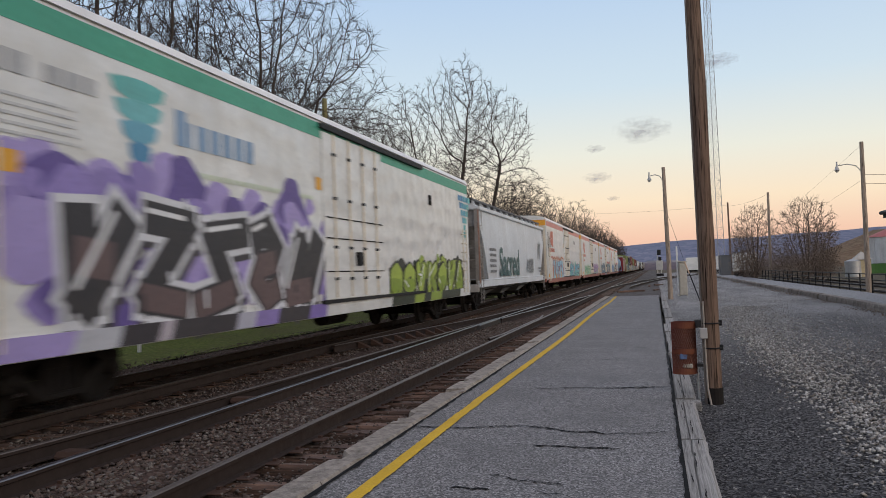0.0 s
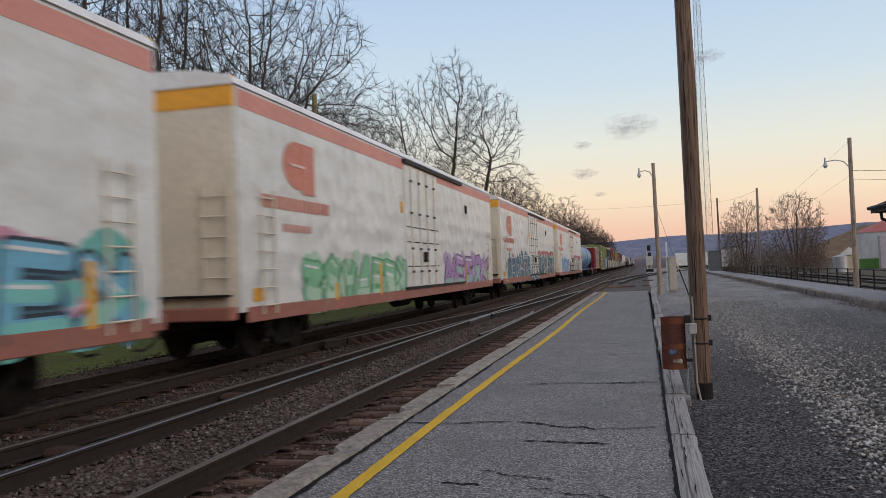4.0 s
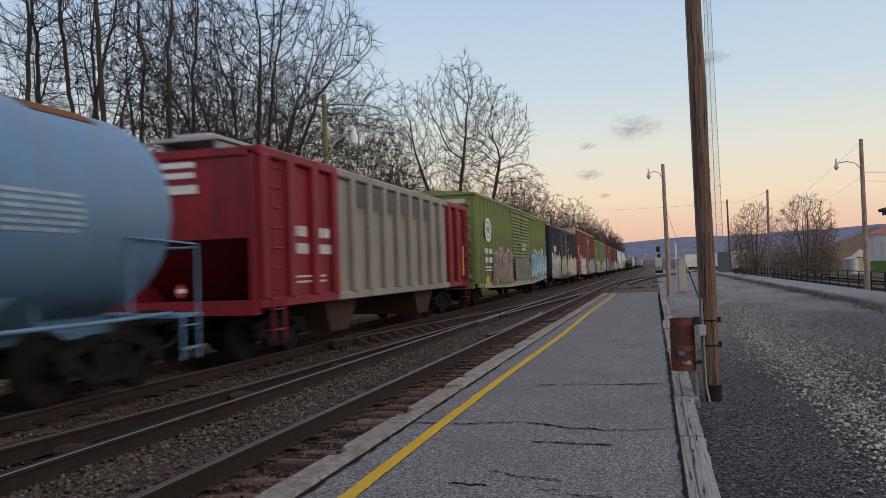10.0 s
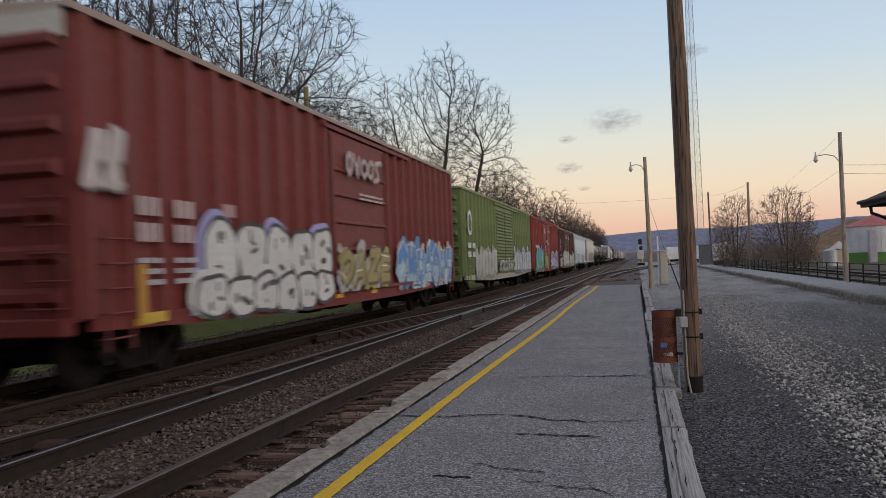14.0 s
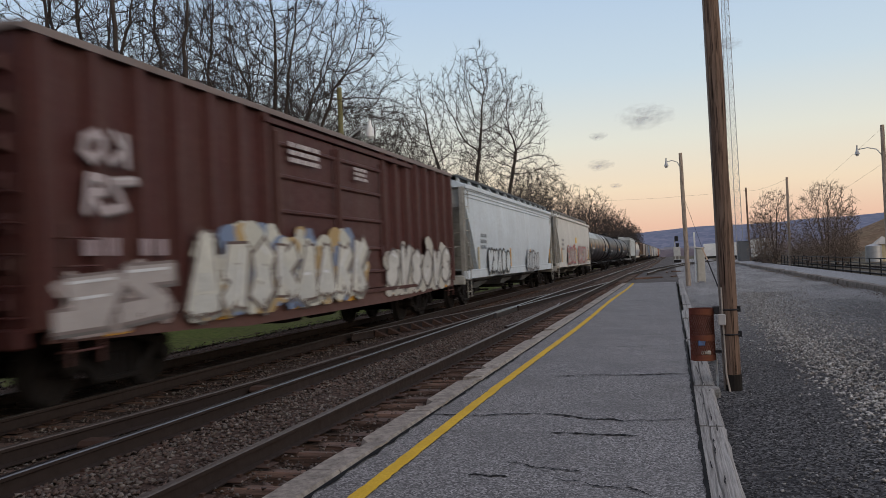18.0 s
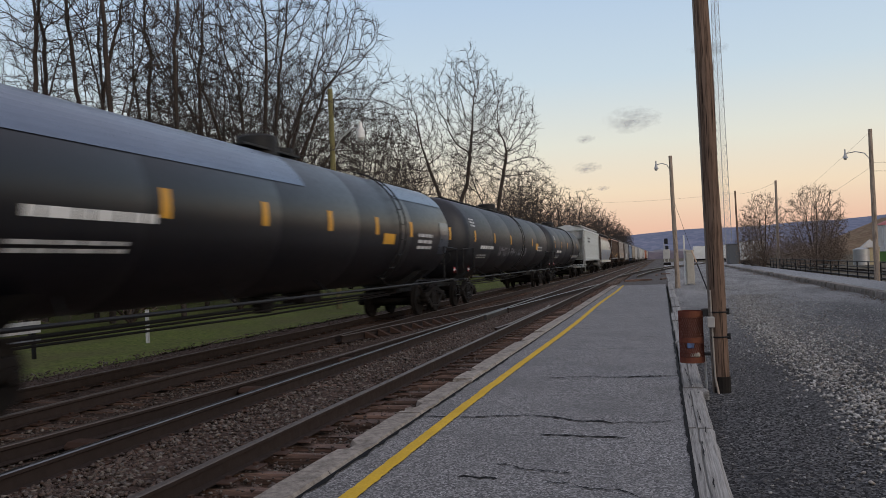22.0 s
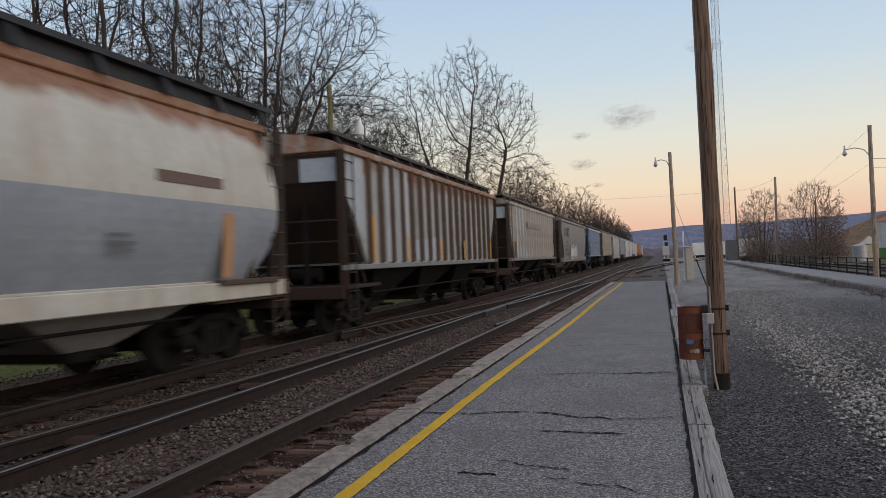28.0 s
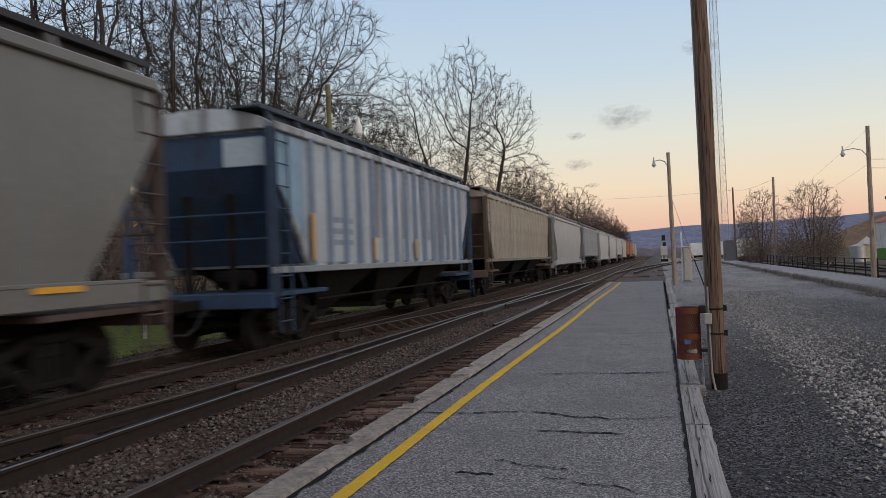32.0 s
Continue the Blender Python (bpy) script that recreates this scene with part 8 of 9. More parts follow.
shed = thing("small_shed", "cream shed with a steep roof", "shed", (23.3, 100.5, -0.6))
part("wall", Mesh().box(-0.55, 0.55, -0.6, 0.6, 0, 2.2), paint("cream_wall", (0.55, 0.45, 0.28), 0.7), shed)
part("roof", Mesh().add([(-1.3, -0.8, 2.1), (-0.3, 0, 3.05), (0.7, -0.8, 2.1), (0.7, 0.8, 2.1), (-1.3, 0.8, 2.1)], [(0, 1, 2), (2, 1, 3), (3, 1, 4), (4, 1, 0), (0, 2, 3, 4)]), paint("pale_roof", (0.45, 0.42, 0.38), 0.7), shed)
barn = thing("grey_shed", "dark grey metal shed by the yard", "shed", (9.6, 118.0, -0.4))
part("wall", Mesh().box(-0.7, 0.6, -2, 2, 0, 3.1), paint("dark_grey_metal", (0.10, 0.105, 0.115), 0.5, 0.2, 0.2), barn)
part("roof", Mesh().box(-0.78, 0.68, -2.1, 2.1, 3.1, 3.2), paint("dark_grey_metal", (0.10, 0.105, 0.115)), barn)
for x, y, w, h, lab in ((12.6, 122.0, 3.2, 2.6, "white box trailer parked in the yard"), (9.6, 200.0, 4.5, 3.0, "white box trailer far down the yard"), (17.5, 190.0, 8.0, 3.0, "long white trailer behind the bushes")):
    tr = thing("box_trailer", lab, "trailer", (x, y, -0.45))
    part("box", Mesh().box(-w / 2, w / 2, -1.2, 1.2, 0.9, 0.9 + h, bev=0.04), WHITE, tr)
    part("chassis", Mesh().box(-w / 2 + .1, w / 2 - .1, -1.0, 1.0, 0.5, 0.9), UNDER, tr)
    for xx in (-w / 2 + .6, w / 2 - .6):
        part("wheel", Mesh().tube([(xx, -1.2, 0.48), (xx, -0.9, 0.48)], 0.48, 14), BLACK, tr)
        part("wheel", Mesh().tube([(xx, 0.9, 0.48), (xx, 1.2, 0.48)], 0.48, 14), BLACK, tr)
g = rng(31)
HOUSE_W = by_object("far_house_wall", [(0.26, 0.25, 0.26), (0.50, 0.48, 0.47), (0.2, 0.2, 0.21)], 0.8, 0.01, 0.5)
HOUSE_R = by_object("far_house_roof", [(0.16, 0.15, 0.17), (0.26, 0.24, 0.25), (0.12, 0.12, 0.13)], 0.8, 0.01, 0.5)
for i in range(16):
    y = g.uniform(640, 1300)
    x = y * g.uniform(-0.015, 0.10)
    w, d, h = g.uniform(6, 12), 8, g.uniform(-0.5, 1.5)
    hs = thing("house", "pale far house at the foot of the hill", "house", (x, y, -0.5), group="far town")
    part("wall", Mesh().box(-w / 2, w / 2, -d / 2, d / 2, 0, h + 4), HOUSE_W, hs)
    part("roof", Mesh().add([(-w / 2 - .4, -d / 2 - .4, h + 4), (w / 2 + .4, -d / 2 - .4, h + 4), (w / 2 + .4, d / 2 + .4, h + 4), (-w / 2 - .4, d / 2 + .4, h + 4), (-w / 2 - .4, 0, h + 6.4), (w / 2 + .4, 0, h + 6.4)],
                            [(0, 1, 5, 4), (2, 3, 4, 5), (0, 4, 3), (1, 2, 5), (0, 3, 2, 1)]), HOUSE_R, hs)


def ridge(name, y, x0, x1, nx, height, depth, mat, label):
    m = Mesh()
    vs, fs = [], []
    for i in range(nx + 1):
        x = x0 + (x1 - x0) * i / nx
        h = height(x)
        vs += [(x, y - depth, -2.0), (x, y - depth * .45, h * .62), (x, y, h), (x, y + depth, -2.0)]
    for i in range(nx):
        for k in range(3):
            fs.append((4 * i + k, 4 * i + k + 1, 4 * i + k + 5, 4 * i + k + 4))
    m.add(vs, fs)
    return solid(name, m, mat, label, "hill", kind="structure", round_off=True)


# distance haze over the far hill is put into this blue colour
HAZE_TINT = speckled("hazy_hill", [(0.12, 0.135, 0.20), (0.20, 0.205, 0.265), (0.15, 0.165, 0.225)], 0.05, (0.2, 0.8), 1.0, 2.0, 0.5, 0.006, (0.12, 0.14, 0.20))
WOODS = speckled("wooded_hill", [(0.10, 0.085, 0.10), (0.16, 0.13, 0.14), (0.13, 0.11, 0.12)], 0.15, (0.2, 0.8), 1.0, 2.0, 0.4, 0.02, (0.09, 0.08, 0.10))
BROWN = speckled("brown_slope", [(0.13, 0.085, 0.055), (0.19, 0.13, 0.085), (0.16, 0.12, 0.075)], 0.6, (0.2, 0.8), 1.0, 0.4, 0.4, 0.03, (0.11, 0.08, 0.05))
ridge("hill_far", 3500, -2600, 2800, 120, lambda x: 104 + 0.026 * x + 7 * noise.noise((x * 0.004, 0, 0)) + 3 * noise.noise((x * 0.02, 2, 0)), 500, HAZE_TINT, "long hill on the horizon, tinted blue for distance haze")
ridge("far_woods", 540, -60, 70, 60, lambda x: 4.6 + 1.6 * noise.noise((x * 0.12, 3, 0)) + 1.2 * noise.noise((x * 0.5, 4, 0)), 14, WOODS, "low hazy line of bare woods before the town")
ridge("hill_wooded", 1500, 150, 1600, 60, lambda x: min(62, max(0, (x - 170) * 0.18)) + 3 * noise.noise((x * 0.02, 5, 0)), 220, WOODS, "wooded hillside to the right")
ridge("brown_bank", 330, 46, 240, 40, lambda x: min(12.5, max(0, (x - 50) * 0.42)) + 0.5 * noise.noise((x * 0.1, 8, 0)), 40, BROWN, "brown grassy bank behind the yard")
g = rng(77)
CLOUD = paint("cloud_grey", (0.40, 0.41, 0.47), 1.0, 0, 0)
nt = CLOUD.node_tree
b = nt.nodes["Principled BSDF"]
tr = nt.nodes.new("ShaderNodeBsdfTransparent")
mx = nt.nodes.new("ShaderNodeMixShader")
tc = nt.nodes.new("ShaderNodeTexCoord")
gr = nt.nodes.new("ShaderNodeTexGradient")
gr.gradient_type = 'SPHERICAL'
nt.links.new(tc.outputs["Object"], gr.inputs[0])
fac = ramp(nt, blend(nt, 1.0, ramp(nt, noise_node(nt, 2.2, 6, 0.65), 0.3, 0.75), gr.outputs["Color"], 'MULTIPLY'), 0.05, 0.55, (0, 0, 0), (0.55, 0.55, 0.55))
nt.links.new(fac, mx.inputs[0])
nt.links.new(tr.outputs[0], mx.inputs[1])
nt.links.new(b.outputs[0], mx.inputs[2])
nt.links.new(mx.outputs[0], nt.nodes["Material Output"].inputs[0])
clouds = []
for x, z, w, h in ((-30, 660, 165, 80), (-254, 585, 60, 26), (-250, 445, 85, 36), (330, 960, 110, 50), (-180, 340, 40, 16)):
    ob = solid("small_cloud", Mesh().add([(-1, 0, -1), (1, 0, -1), (1, 0, 1), (-1, 0, 1)], [(0, 1, 2, 3)]), CLOUD, "small grey evening cloud", "cloud", pose(x, 3900, z) @ Matrix.Diagonal((w, 1, h, 1)), kind="structure")
    ob.visible_shadow = False
    clouds.append((ob, x, z))


# ---- brown litter along the far kerb, yard tracks behind the fence, an added unseen wall ----
gl = np.random.RandomState(23)
ly = 8 + 75 * gl.uniform(0, 1, 3200) ** 1.3
lit = np.c_[np.array([px(y) for y in ly]) - np.abs(gl.normal(0, 0.28, 3200)), ly, -0.205 + gl.uniform(0, 0.02, 3200), gl.uniform(0.03, 0.09, 3200)]
scatter_stones("leaf_litter", lit, islands("dead_leaves", [(0.16, 0.11, 0.07), (0.27, 0.19, 0.12), (0.10, 0.075, 0.05), (0.33, 0.26, 0.18)]), "dead leaves and grit blown against the kerb", "leaf litter", 9, 0.3)
solid("yard_cinders", sheet([9.3, 10.5, 13.0, 16.0, 19.0], 14, 170, 60, lambda x, y: -0.46 + 0.03 * noise.noise((x, y * 0.4, 9))), BALLAST_BED, "dark cinder ground of the yard behind the fence", "yard ground", kind="structure")
for i, x in enumerate((11.6, 15.4)):
    yt = thing("track_yard", "rusty yard track behind the fence", "railway track", (x, 0, -0.28), kind="structure")
    for s in (-1, 1):
        part("rail", Mesh().sweep([(a + s * GAUGE / 2, b) for a, b in RAIL], 16, 170, slots=RAIL_SLOT), [RAIL_SIDE, RAIL_DULL], yt)
# added out of view to keep sky light off the near cars
solid("wall_south", Mesh().box(-2.6, 16.0, -9.3, -9.0, -0.4, 5.6), by_object("station_brick", [(0.20, 0.10, 0.075), (0.24, 0.12, 0.09), (0.14, 0.07, 0.055)], 0.9, 0.01, 6), "unseen brick wall added behind the camera to block sky light", "wall", kind="structure")


# ---- trees ----
BARK = paint("bark", (0.075, 0.060, 0.052), 0.95, 0, 0.5, (0.045, 0.036, 0.03), scale=2, bump=0.01)
TWIG = islands("twigs", [(0.036, 0.028, 0.025), (0.06, 0.046, 0.039), (0.045, 0.034, 0.030)], 0.95, 0.0, 3)
SHRUB_BARK = paint("shrub_bark", (0.15, 0.115, 0.092), 0.95, 0, 0.5, (0.08, 0.062, 0.05), scale=2)
TWIG_RED = islands("shrub_twigs", [(0.22, 0.165, 0.13), (0.31, 0.235, 0.185), (0.19, 0.145, 0.118)], 0.95, 0.0, 3)


def grow_tree(seed, stems, crown, count, step, reach, tip, twigs, twig_len):
    """A bare winter tree that fills its crown: limbs grow step by step towards free spots of the crown, thicken where they
    meet, and end in fine twigs. stems: starting points; crown: (x, y, z, rx, ry, rz) lobes; count: free spots; tip: radius of a twig."""
    g = np.random.RandomState(seed)
    share = np.array([c[3] * c[4] * c[5] for c in crown]) ** 0.8
    spots = []
    for (cx, cy, cz, rx, ry, rz), k in zip(crown, (count * share / share.sum()).astype(int)):
        v = g.normal(size=(k, 3))
        v *= (g.uniform(0.06, 1, (k, 1)) ** 0.42) / np.linalg.norm(v, axis=1)[:, None]
        spots.append(v * (rx, ry, rz) + (cx, cy, cz))
    spots = np.vstack(spots)
    spots = spots[spots[:, 2] > 0.5]
    pos, parent = [], []
    for path in stems:
        last = -1
        if pos:
            gap = np.linalg.norm(np.array(pos) - np.array(path[0]), axis=1)
            last = int(gap.argmin()) if gap.min() < 0.9 else -1
        for p, q in zip(path, path[1:]):
            n = max(1, int(np.linalg.norm(np.subtract(q, p)) / step))
            for i in range(n):
                pos.append(np.add(p, np.subtract(q, p) * i / n) + g.normal(0, 0.05 * step, 3) * (i > 0))
                parent.append(last)
                last = len(pos) - 1
    near, dist = np.zeros(len(spots), int), np.full(len(spots), 1e9)

    def update(first):
        fresh = np.array(pos[first:])
        d = np.linalg.norm(spots[:, None] - fresh[None], axis=2)
        k = d.argmin(1)
        m = d[np.arange(len(spots)), k]
        hit = m < dist
        near[hit], dist[hit] = k[hit] + first, m[hit]
    update(0)
    root = np.array([stems[0][0][0], stems[0][0][1], 0.25 * crown[0][2]])
    kids = {}
    for turn in range(140):
        live = dist < (reach if turn > 6 else 4 * reach)
        if not live.any():
            break
        who = np.unique(near[live])
        pull = np.zeros((len(pos), 3))
        way = spots[live] - np.array(pos)[near[live]]
        np.add.at(pull, near[live], way / np.linalg.norm(way, axis=1)[:, None])
        first = len(pos)
        for i in who:
            if kids.get(i, 0) > 2:
                continue
            d = pull[i] / max(1e-6, np.linalg.norm(pull[i])) + g.normal(0, 0.17, 3)
            away = pos[i] - root
            d = d + 0.14 * away / max(1e-6, np.linalg.norm(away))
            if parent[i] >= 0:
                run = pos[i] - pos[parent[i]]
                d = d + 0.32 * run / max(1e-6, np.linalg.norm(run))
            kids[i] = kids.get(i, 0) + 1
            pos.append(pos[i] + step * d / np.linalg.norm(d))
            parent.append(i)
        if len(pos) == first:
            break
        update(first)
        keep = dist > 1.15 * step
        spots, near, dist = spots[keep], near[keep], dist[keep]
        if not len(spots):
            break
    n = len(pos)
    pos = np.array(pos)
    flow = np.zeros(n)
    for i in range(n - 1, -1, -1):
        flow[i] = max(flow[i], 1.0)
        if parent[i] >= 0:
            flow[parent[i]] += flow[i]
    rad = tip * flow ** 0.48
    wood, fine = Mesh(), Mesh()
    leaders = {}
    for i in range(n):
        if parent[i] >= 0 and flow[i] > flow[leaders.get(parent[i], i)] - 1e-9:
            leaders[parent[i]] = i

    def seg(m, p, q, r0, r1, sides):
        d = q - p
        d = d / max(1e-6, math.sqrt(d.dot(d)))
        a = np.cross(d, (0.31, 0.95, 0.05) if abs(d[1]) < 0.8 else (1.0, 0.1, 0.0))
        a /= max(1e-6, math.sqrt(a.dot(a)))
        b = np.cross(d, a)
        k = len(m.v)
        for c, r in ((p, r0), (q, r1)):
            for j in range(sides):
                w = 2 * math.pi * j / sides
                m.v.append(tuple(c + r * (math.cos(w) * a + math.sin(w) * b)))
        m.f.extend((k + j, k + (j + 1) % sides, k + sides + (j + 1) % sides, k + sides + j) for j in range(sides))
    def spike(p, q):
        d = q - p
        a = np.cross(d, (0.31, 0.95, 0.05))
        a *= 0.95 * tip / max(1e-6, math.sqrt(a.dot(a)))
        k = len(fine.v)
        fine.v.extend((tuple(p + a), tuple(p - a), tuple(q)))
        fine.f.append((k, k + 1, k + 2))
        b = np.cross(d, a)
        b *= 0.95 * tip / max(1e-6, math.sqrt(b.dot(b)))
        fine.v.extend((tuple(p + b), tuple(p - b)))
        fine.f.append((k + 3, k + 4, k + 2))
    for i in range(n):
        p = parent[i]
        if p >= 0:
            thick = rad[i] > 4.2 * tip
            lead = leaders.get(p) == i
            seg(wood if thick else fine, pos[p], pos[i], (rad[p] if lead else min(rad[p], 1.25 * rad[i])) if thick else rad[i] * 1.15, rad[i], 7 if rad[i] > 0.09 else 5 if thick else 3)
    for i in range(n):
        if flow[i] < 9 and parent[i] >= 0:
            back = pos[parent[i]] - pos[i]
            d = -back / max(1e-6, math.sqrt(back.dot(back)))
            for k in range(twigs - 1 if flow[i] < 3 else twigs - 3):
                out = d * g.uniform(0.5, 1.1) + g.normal(0, 0.42, 3) + (0, 0, 0.10)
                out *= twig_len * g.uniform(0.35, 1.25) / math.sqrt(out.dot(out))
                base = pos[i] + back * g.uniform(0, 1)
                spike(base, base + out)
    return wood, fine


def quick_mesh(m, name, mat):
    me = bpy.data.meshes.new(name)
    me.from_pydata(m.v, [], m.f)
    me.materials.append(mat)
    me.polygons.foreach_set("use_smooth", [True] * len(me.polygons))
    return me


KINDS = {}


def kind_of(key, mats, *args):
    w, f = grow_tree(*args)
    KINDS[key] = (quick_mesh(w, "trunk", mats[0]), quick_mesh(f, "crown", mats[1]))


def fan(seed, n, z, spread_, z0=0.0):
    """A trunk up to z0 and limbs that rise from it in curves to the height z, some wide and some upright."""
    g = rng(seed)
    out = [[(0, 0, 0), (0.05, 0.03, max(0.4, z0))]]
    for k in range(n):
        a = 2.4 * k + g.uniform(-.3, .3)
        r = spread_ * math.sqrt((k + 0.6) / n)
        c, s = math.cos(a), math.sin(a)
        top = z * (1.12 - 0.42 * (k + 0.6) / n) + g.uniform(-.06, .06) * z
        start = max(0.2, z0 * g.uniform(0.72, 1.0))
        out.append([(0, 0, start), (0.32 * r * c, 0.32 * r * s, start + 0.30 * (top - start)), (0.70 * r * c, 0.70 * r * s, start + 0.64 * (top - start)), (r * c, r * s, top)])
    return out


WOODY = (BARK, TWIG)
kind_of("oak", WOODY, 5, fan(4, 12, 11.5, 5.6, 3.6), [(0, 0, 11.0, 7.0, 7.0, 7.4), (1.0, 0, 8.0, 7.0, 6.8, 4.2)], 6200, 0.46, 2.4, 0.0100, 6, 0.85)
kind_of("ash", WOODY, 8, [[(0, 0, 0), (0.1, 0, 4.6), (-0.9, 0, 8.0), (-1.8, 0.1, 10.4)], [(0.1, 0, 4.5), (1.6, 0.2, 8.2), (2.1, 0, 11.5)]],
        [(-2.4, 0, 13.0, 2.9, 3.2, 4.6), (1.9, 0, 14.6, 3.2, 3.4, 4.6), (0.0, 0, 9.5, 4.2, 3.6, 2.6), (-3.3, 0, 8.6, 2.2, 2.6, 2.2)], 3600, 0.46, 2.6, 0.0115, 5, 0.75)
kind_of("ash_b", WOODY, 9, [[(0, 0, 0), (0.5, 0, 4.0), (1.3, 0, 8.0), (1.9, 0.2, 11.0)], [(0.5, 0, 3.9), (-0.9, 0.3, 7.4)]],
        [(1.9, 0, 12.6, 2.7, 3.0, 4.2), (-0.4, 0, 10.5, 2.8, 3.0, 4.0), (2.6, 0, 7.4, 3.2, 3.2, 3.2)], 3200, 0.46, 2.6, 0.0105, 5, 0.75)
kind_of("tall", WOODY, 13, [[(0, 0, 0), (0.2, 0.1, 7.0), (0.0, 0, 13.0)], [(0.15, 0.05, 5.0), (0.9, 0.3, 9.5)], [(0.15, 0.05, 7.0), (-0.9, -0.3, 11.5)]], [(0, 0, 14.0, 2.3, 2.3, 7.5), (0.6, 0.3, 8.5, 2.2, 2.2, 4.2)], 1000, 0.5, 3.2, 0.0105, 5, 0.8)
kind_of("tall_b", WOODY, 14, [[(0, 0, 0), (-0.3, 0.2, 6.0), (-1.0, 0, 12.0)], [(-0.3, 0.2, 5.5), (1.1, 0.2, 11.5)]], [(-1.0, 0, 14.5, 1.8, 2.0, 7.0), (1.2, 0, 13.0, 1.8, 2.0, 6.5)], 1100, 0.5, 3.2, 0.010, 4, 0.8)
kind_of("maple", WOODY, 21, fan(22, 9, 11.0, 4.0, 3.2), [(0, 0, 10.5, 5.4, 5.4, 7.4), (0.6, 0.3, 6.4, 5.0, 5.0, 3.6)], 3400, 0.5, 2.4, 0.0115, 6, 0.85)
kind_of("far", WOODY, 22, fan(23, 7, 10.5, 3.6, 3.4), [(0, 0, 11.0, 5.0, 5.0, 7.0), (0, 0, 7.0, 5.0, 5.0, 4.5)], 1150, 0.75, 3.4, 0.022, 5, 1.1)
kind_of("far_b", WOODY, 25, fan(24, 7, 10.0, 4.0, 2.8), [(1.0, 0, 11.0, 4.6, 4.6, 6.5), (-1.4, 0, 8.5, 4.2, 4.2, 5.0)], 1100, 0.75, 3.4, 0.022, 5, 1.1)
kind_of("shrub", (BARK, TWIG_RED), 31, fan(31, 9, 4.4, 2.2), [(0, 0, 4.0, 3.1, 3.1, 3.3), (0, 0, 2.0, 2.8, 2.8, 1.6)], 950, 0.38, 2.0, 0.012, 5, 0.7)
kind_of("shrub_b", (BARK, TWIG_RED), 32, fan(32, 9, 4.0, 2.4), [(0.7, 0, 3.6, 3.0, 3.0, 3.0), (-1.2, 0.4, 2.6, 2.4, 2.4, 2.4)], 950, 0.38, 2.0, 0.012, 5, 0.7)
kind_of("bush", (SHRUB_BARK, TWIG_RED), 35, fan(35, 16, 5.6, 2.5), [(0, 0, 4.9, 3.3, 3.0, 3.6), (0, 0, 2.8, 3.1, 2.8, 2.2), (0, 0, 1.5, 2.9, 2.7, 1.3)], 3600, 0.30, 1.6, 0.0092, 6, 0.55)





def tree(kind, x, y, z, size, turn, label, category="tree", lean=0.0, wide=1.0, group=""):
    t = thing("bare_tree" if category == "tree" else "bare_shrub", label, category, pose(x, y, z, lean, 0, turn) @ Matrix.Diagonal((size * wide, size * wide, size, 1)), group=group)
    a, b = KINDS[kind]
    part(a.name.split(".")[0], a, None, t)
    part(b.name.split(".")[0], b, None, t)


BIG = "large bare winter tree with a spreading crown"
SLIM = "tall slender bare tree"
for kind, x, y, size, turn, lab in (("oak", -19.3, 36.0, 1.0, 20, BIG), ("ash", -17.5, 66.0, 1.06, 0, "bare winter tree with an open crown against the sky"), ("ash_b", -17.5, 82.0, 1.28, 0, "bare forked tree with an open crown against the sky"),
                                   ("maple", -16.5, 104, 0.8, 10, "bare tree beside the tracks"), ("maple", -18.6, 50.0, 0.74, 100, "bare tree with dense reddish twigs"), ("maple", -16.5, 90.0, 0.72, 200, "bare tree beside the tracks"),
                                   ("tall_b", -20.6, 25.4, 1.0, 0, SLIM), ("tall", -19.3, 24.6, 1.0, 50, SLIM), ("tall", -18.6, 28.0, 0.92, 110, SLIM), ("tall", -22.6, 25.0, 0.95, 200, SLIM),
                                   ("tall_b", -23.6, 33.0, 1.0, 140, SLIM), ("oak", -25, 47.0, 0.9, 240, BIG), ("tall", -21.0, 33.5, 0.95, 80, SLIM), ("tall", -26.0, 22.0, 1.0, 160, SLIM),
                                   ("tall", -25, 28.0, 1.0, 300, SLIM), ("tall_b", -22, 16.0, 0.95, 30, SLIM), ("tall", -20, 40.5, 0.72, 220, SLIM), ("tall_b", -24.5, 40.5, 0.9, 260, SLIM), ("tall", -21, 55.0, 0.75, 95, SLIM), ("tall", -20, 66.0, 0.68, 145, SLIM), ("maple", -19.5, 60.0, 0.6, 33, "low bare tree with dense twigs"), ("maple", -18.0, 74.0, 0.55, 250, "low bare tree with dense twigs"), ("tall_b", -18.5, 70.0, 0.6, 210, SLIM), ("tall", -19, 78.0, 0.62, 20, SLIM), ("maple", -17.5, 96.0, 0.6, 77, "low bare tree with dense twigs"), ("maple", -21.0, 42.0, 0.66, 10, "bare tree with dense reddish twigs"), ("tall_b", -22.5, 29.5, 0.9, 75, SLIM)):
    tree(kind, x, y, -0.3, size, turn, lab, group="trees beside the railway")
g = rng(51)
for i in range(30):
    y = 112 + i * 9.5 + g.uniform(-3, 3)
    tree(g.choice(("far", "far_b", "maple") if y < 130 else ("far", "far_b")), -15.5 - g.uniform(0, 6), y, -0.3, g.uniform(0.62, 0.85) if y < 150 else g.uniform(0.75, 1.0), g.uniform(0, 360), "bare tree in the row along the railway", group="trees beside the railway")
for i in range(17):
    tree(g.choice(("tall", "tall_b")), -28 - g.uniform(0, 10), 14 + i * 6.2 + g.uniform(-2, 2), -0.1, g.uniform(0.7, 0.92), g.uniform(0, 360), "bare tree in the woods behind", group="trees beside the railway")
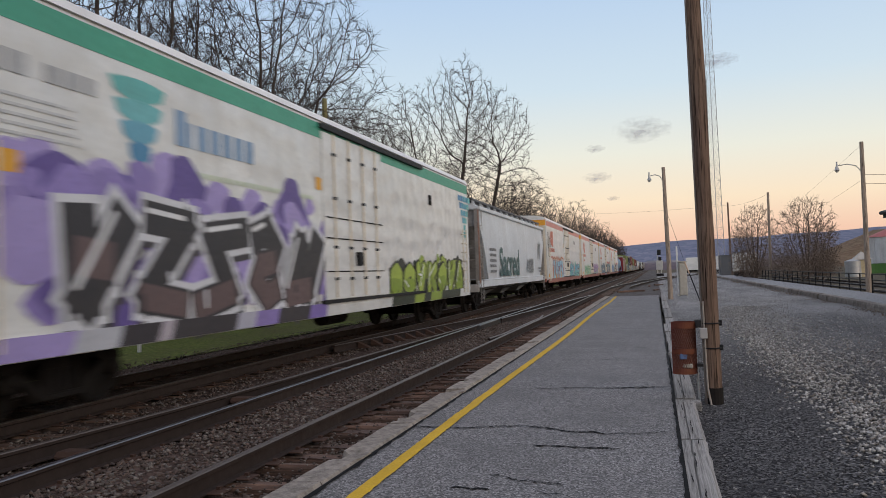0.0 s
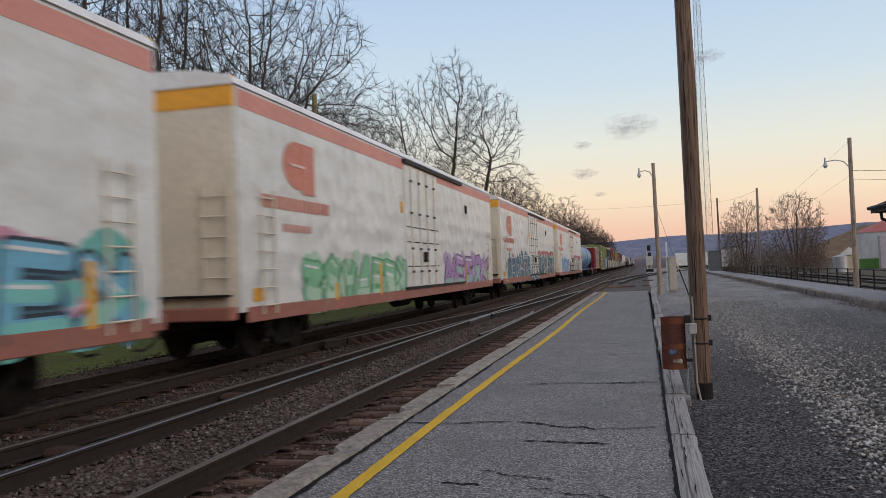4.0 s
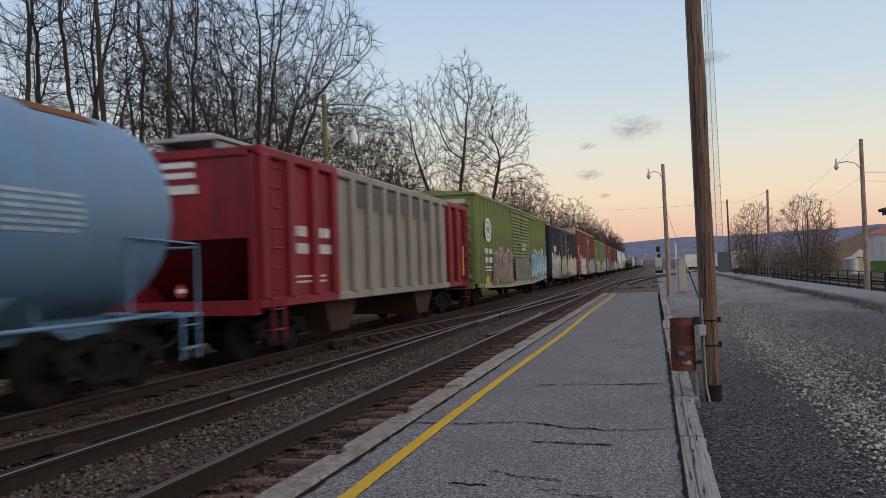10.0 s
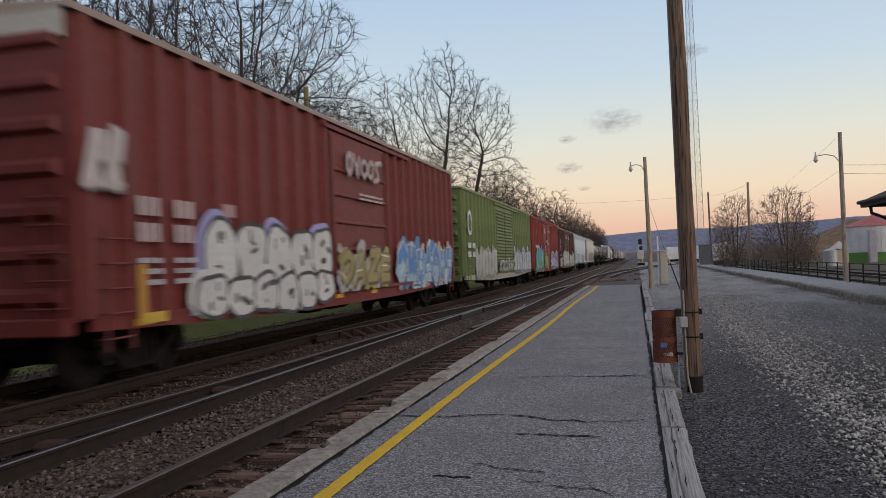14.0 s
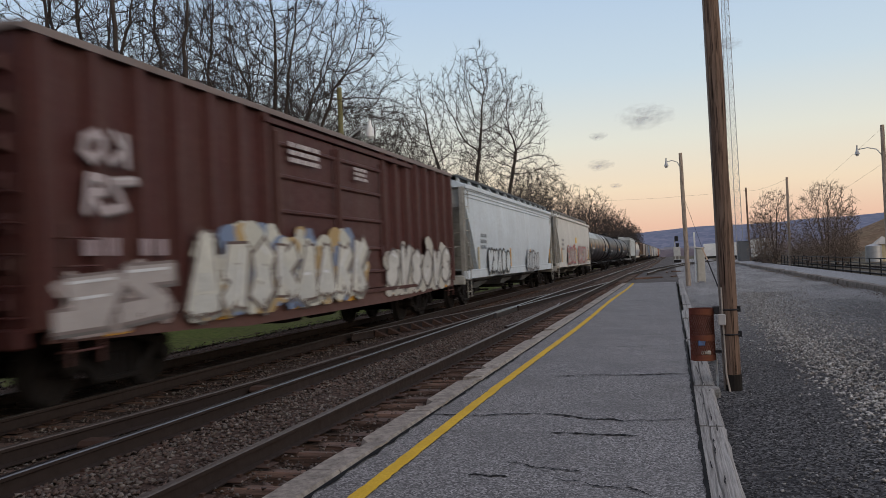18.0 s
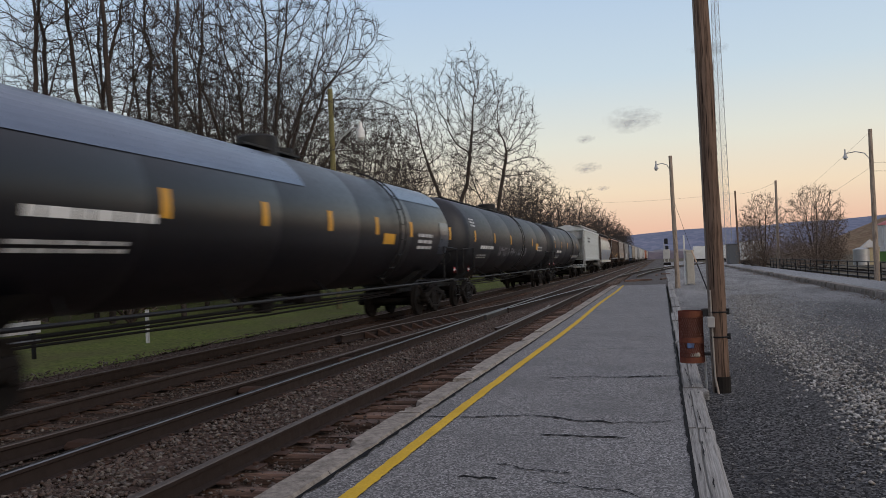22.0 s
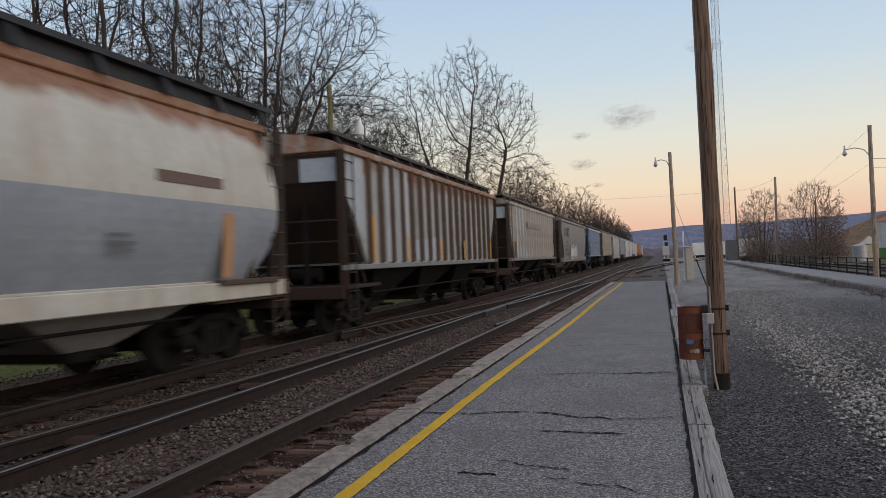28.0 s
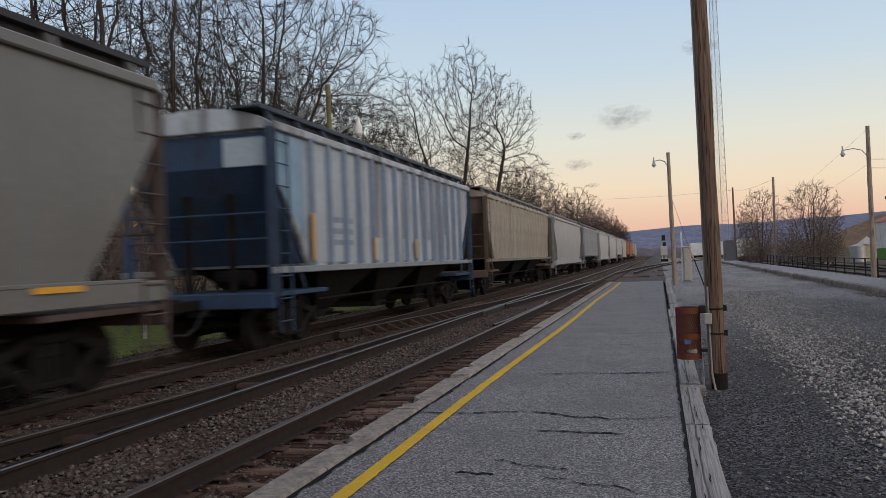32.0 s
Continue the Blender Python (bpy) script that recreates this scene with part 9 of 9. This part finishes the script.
for i in range(52):
    y = 12 + i * 3.0 + g.uniform(-2, 2)
    tree(g.choice(("shrub", "shrub_b")), -17.5 - g.uniform(0, 8), y, -0.3, g.uniform(0.75, 1.25), g.uniform(0, 360), "bare brown thicket under the trees", "shrub", group="thicket beside the railway", wide=1.2)
for i in range(12):
    tree(g.choice(("shrub", "shrub_b")), -23.0 - g.uniform(0, 9), 9 + i * 3.0, -0.1, g.uniform(0.7, 1.05), g.uniform(0, 360), "bare brown thicket under the trees", "shrub", group="thicket beside the railway", wide=1.5)
for x, y, s, k, w in ((10.7, 92, 1.0, "bush", 0.80), (9.6, 93.5, 0.72, "bush", 0.8), (14.1, 82, 0.97, "bush", 0.95), (15.6, 83, 0.68, "bush", 0.9), (12.2, 81, 0.62, "shrub_b", 0.8), (11.9, 88, 0.5, "shrub", 1.1), (14.6, 80.5, 0.5, "shrub", 1.0), (10.2, 90.5, 0.42, "shrub_b", 1.3), (12.9, 86.0, 0.42, "shrub", 1.3), (16.2, 84.0, 0.42, "shrub_b", 1.2), (13.2, 80.0, 0.36, "shrub_b", 1.3)):
    tree(k, x, y, -0.35, s, x * 97 % 360, "bare brown bush beside the far platform", "shrub", group="bushes by the far platform", wide=w)

# ---- the strip behind the train ----
lane_lamp = wood_pole("yard_lamp", "yellowish wooden post with a white lantern on an arm", -14.0, 33.0, -0.4, -14.05, 9.6, 0.13, 0.11, paint("greenish_pole", (0.21, 0.19, 0.09), 0.9, 0, 0.4), "street lamp")
part("arm", Mesh().tube([(0.0, 0, 7.1), (0.35, 0.05, 7.75), (0.9, 0.1, 8.15), (1.3, 0.1, 8.2)], 0.035, 8), GALV, lane_lamp)
part("lantern", smooth(Mesh().tube([(1.3, 0.1, 8.42), (1.3, 0.1, 8.2), (1.3, 0.1, 8.05), (1.3, 0.1, 7.7), (1.3, 0.1, 7.58)], [0.07, 0.09, 0.17, 0.19, 0.09], 14).data("lantern", WHITE)), None, lane_lamp)
solid("marker_stake", Mesh().box(-13.53, -13.47, 18.55, 18.65, -0.35, 0.6), WHITE, "white stake standing in the grass", "stake")
bench = thing("white_sign_board", "low white and grey board on legs in the grass", "sign board", (-14.0, 14.2, -0.35))
part("panel", Mesh().box(-0.03, 0.03, -1.6, 1.1, 0.65, 0.92), WHITE, bench)
part("panel", Mesh().box(-0.03, 0.03, -1.6, 1.1, 0.45, 0.60), paint("sign_grey", (0.3, 0.33, 0.38), 0.5), bench)
for y in (-1.4, 0.9):
    part("leg", Mesh().box(-0.03, 0.03, y - .04, y + .04, 0, 0.65), BLACK, bench)


# ---- what moves ----
def motions():
    for car, front in train:
        walk(car, [(t, pose(X_TRAIN, front - SPEED * t, 0)) for t in (0, 8, 16, 24, 32)])
    for ob, x, z in clouds:
        walk(ob, [(t, pose(x - 3.6 * t, 3900, z)) for t in (0, 16, 32)])
    # all wheelsets roll alike: one is keyed, the others share its turning
    lead = wheelsets[0]
    walk(lead, [(i / 30, pose(0, 0, 0, math.degrees(SPEED * i / 30 / WHEEL_R), 0, 0)) for i in range(961)])
    keys = lead.animation_data
    for ws in wheelsets[1:]:
        ws.rotation_mode = "QUATERNION"
        ws.animation_data_create()
        ws.animation_data.action = keys.action
        ws.animation_data.action_slot = keys.action_slot


motions()
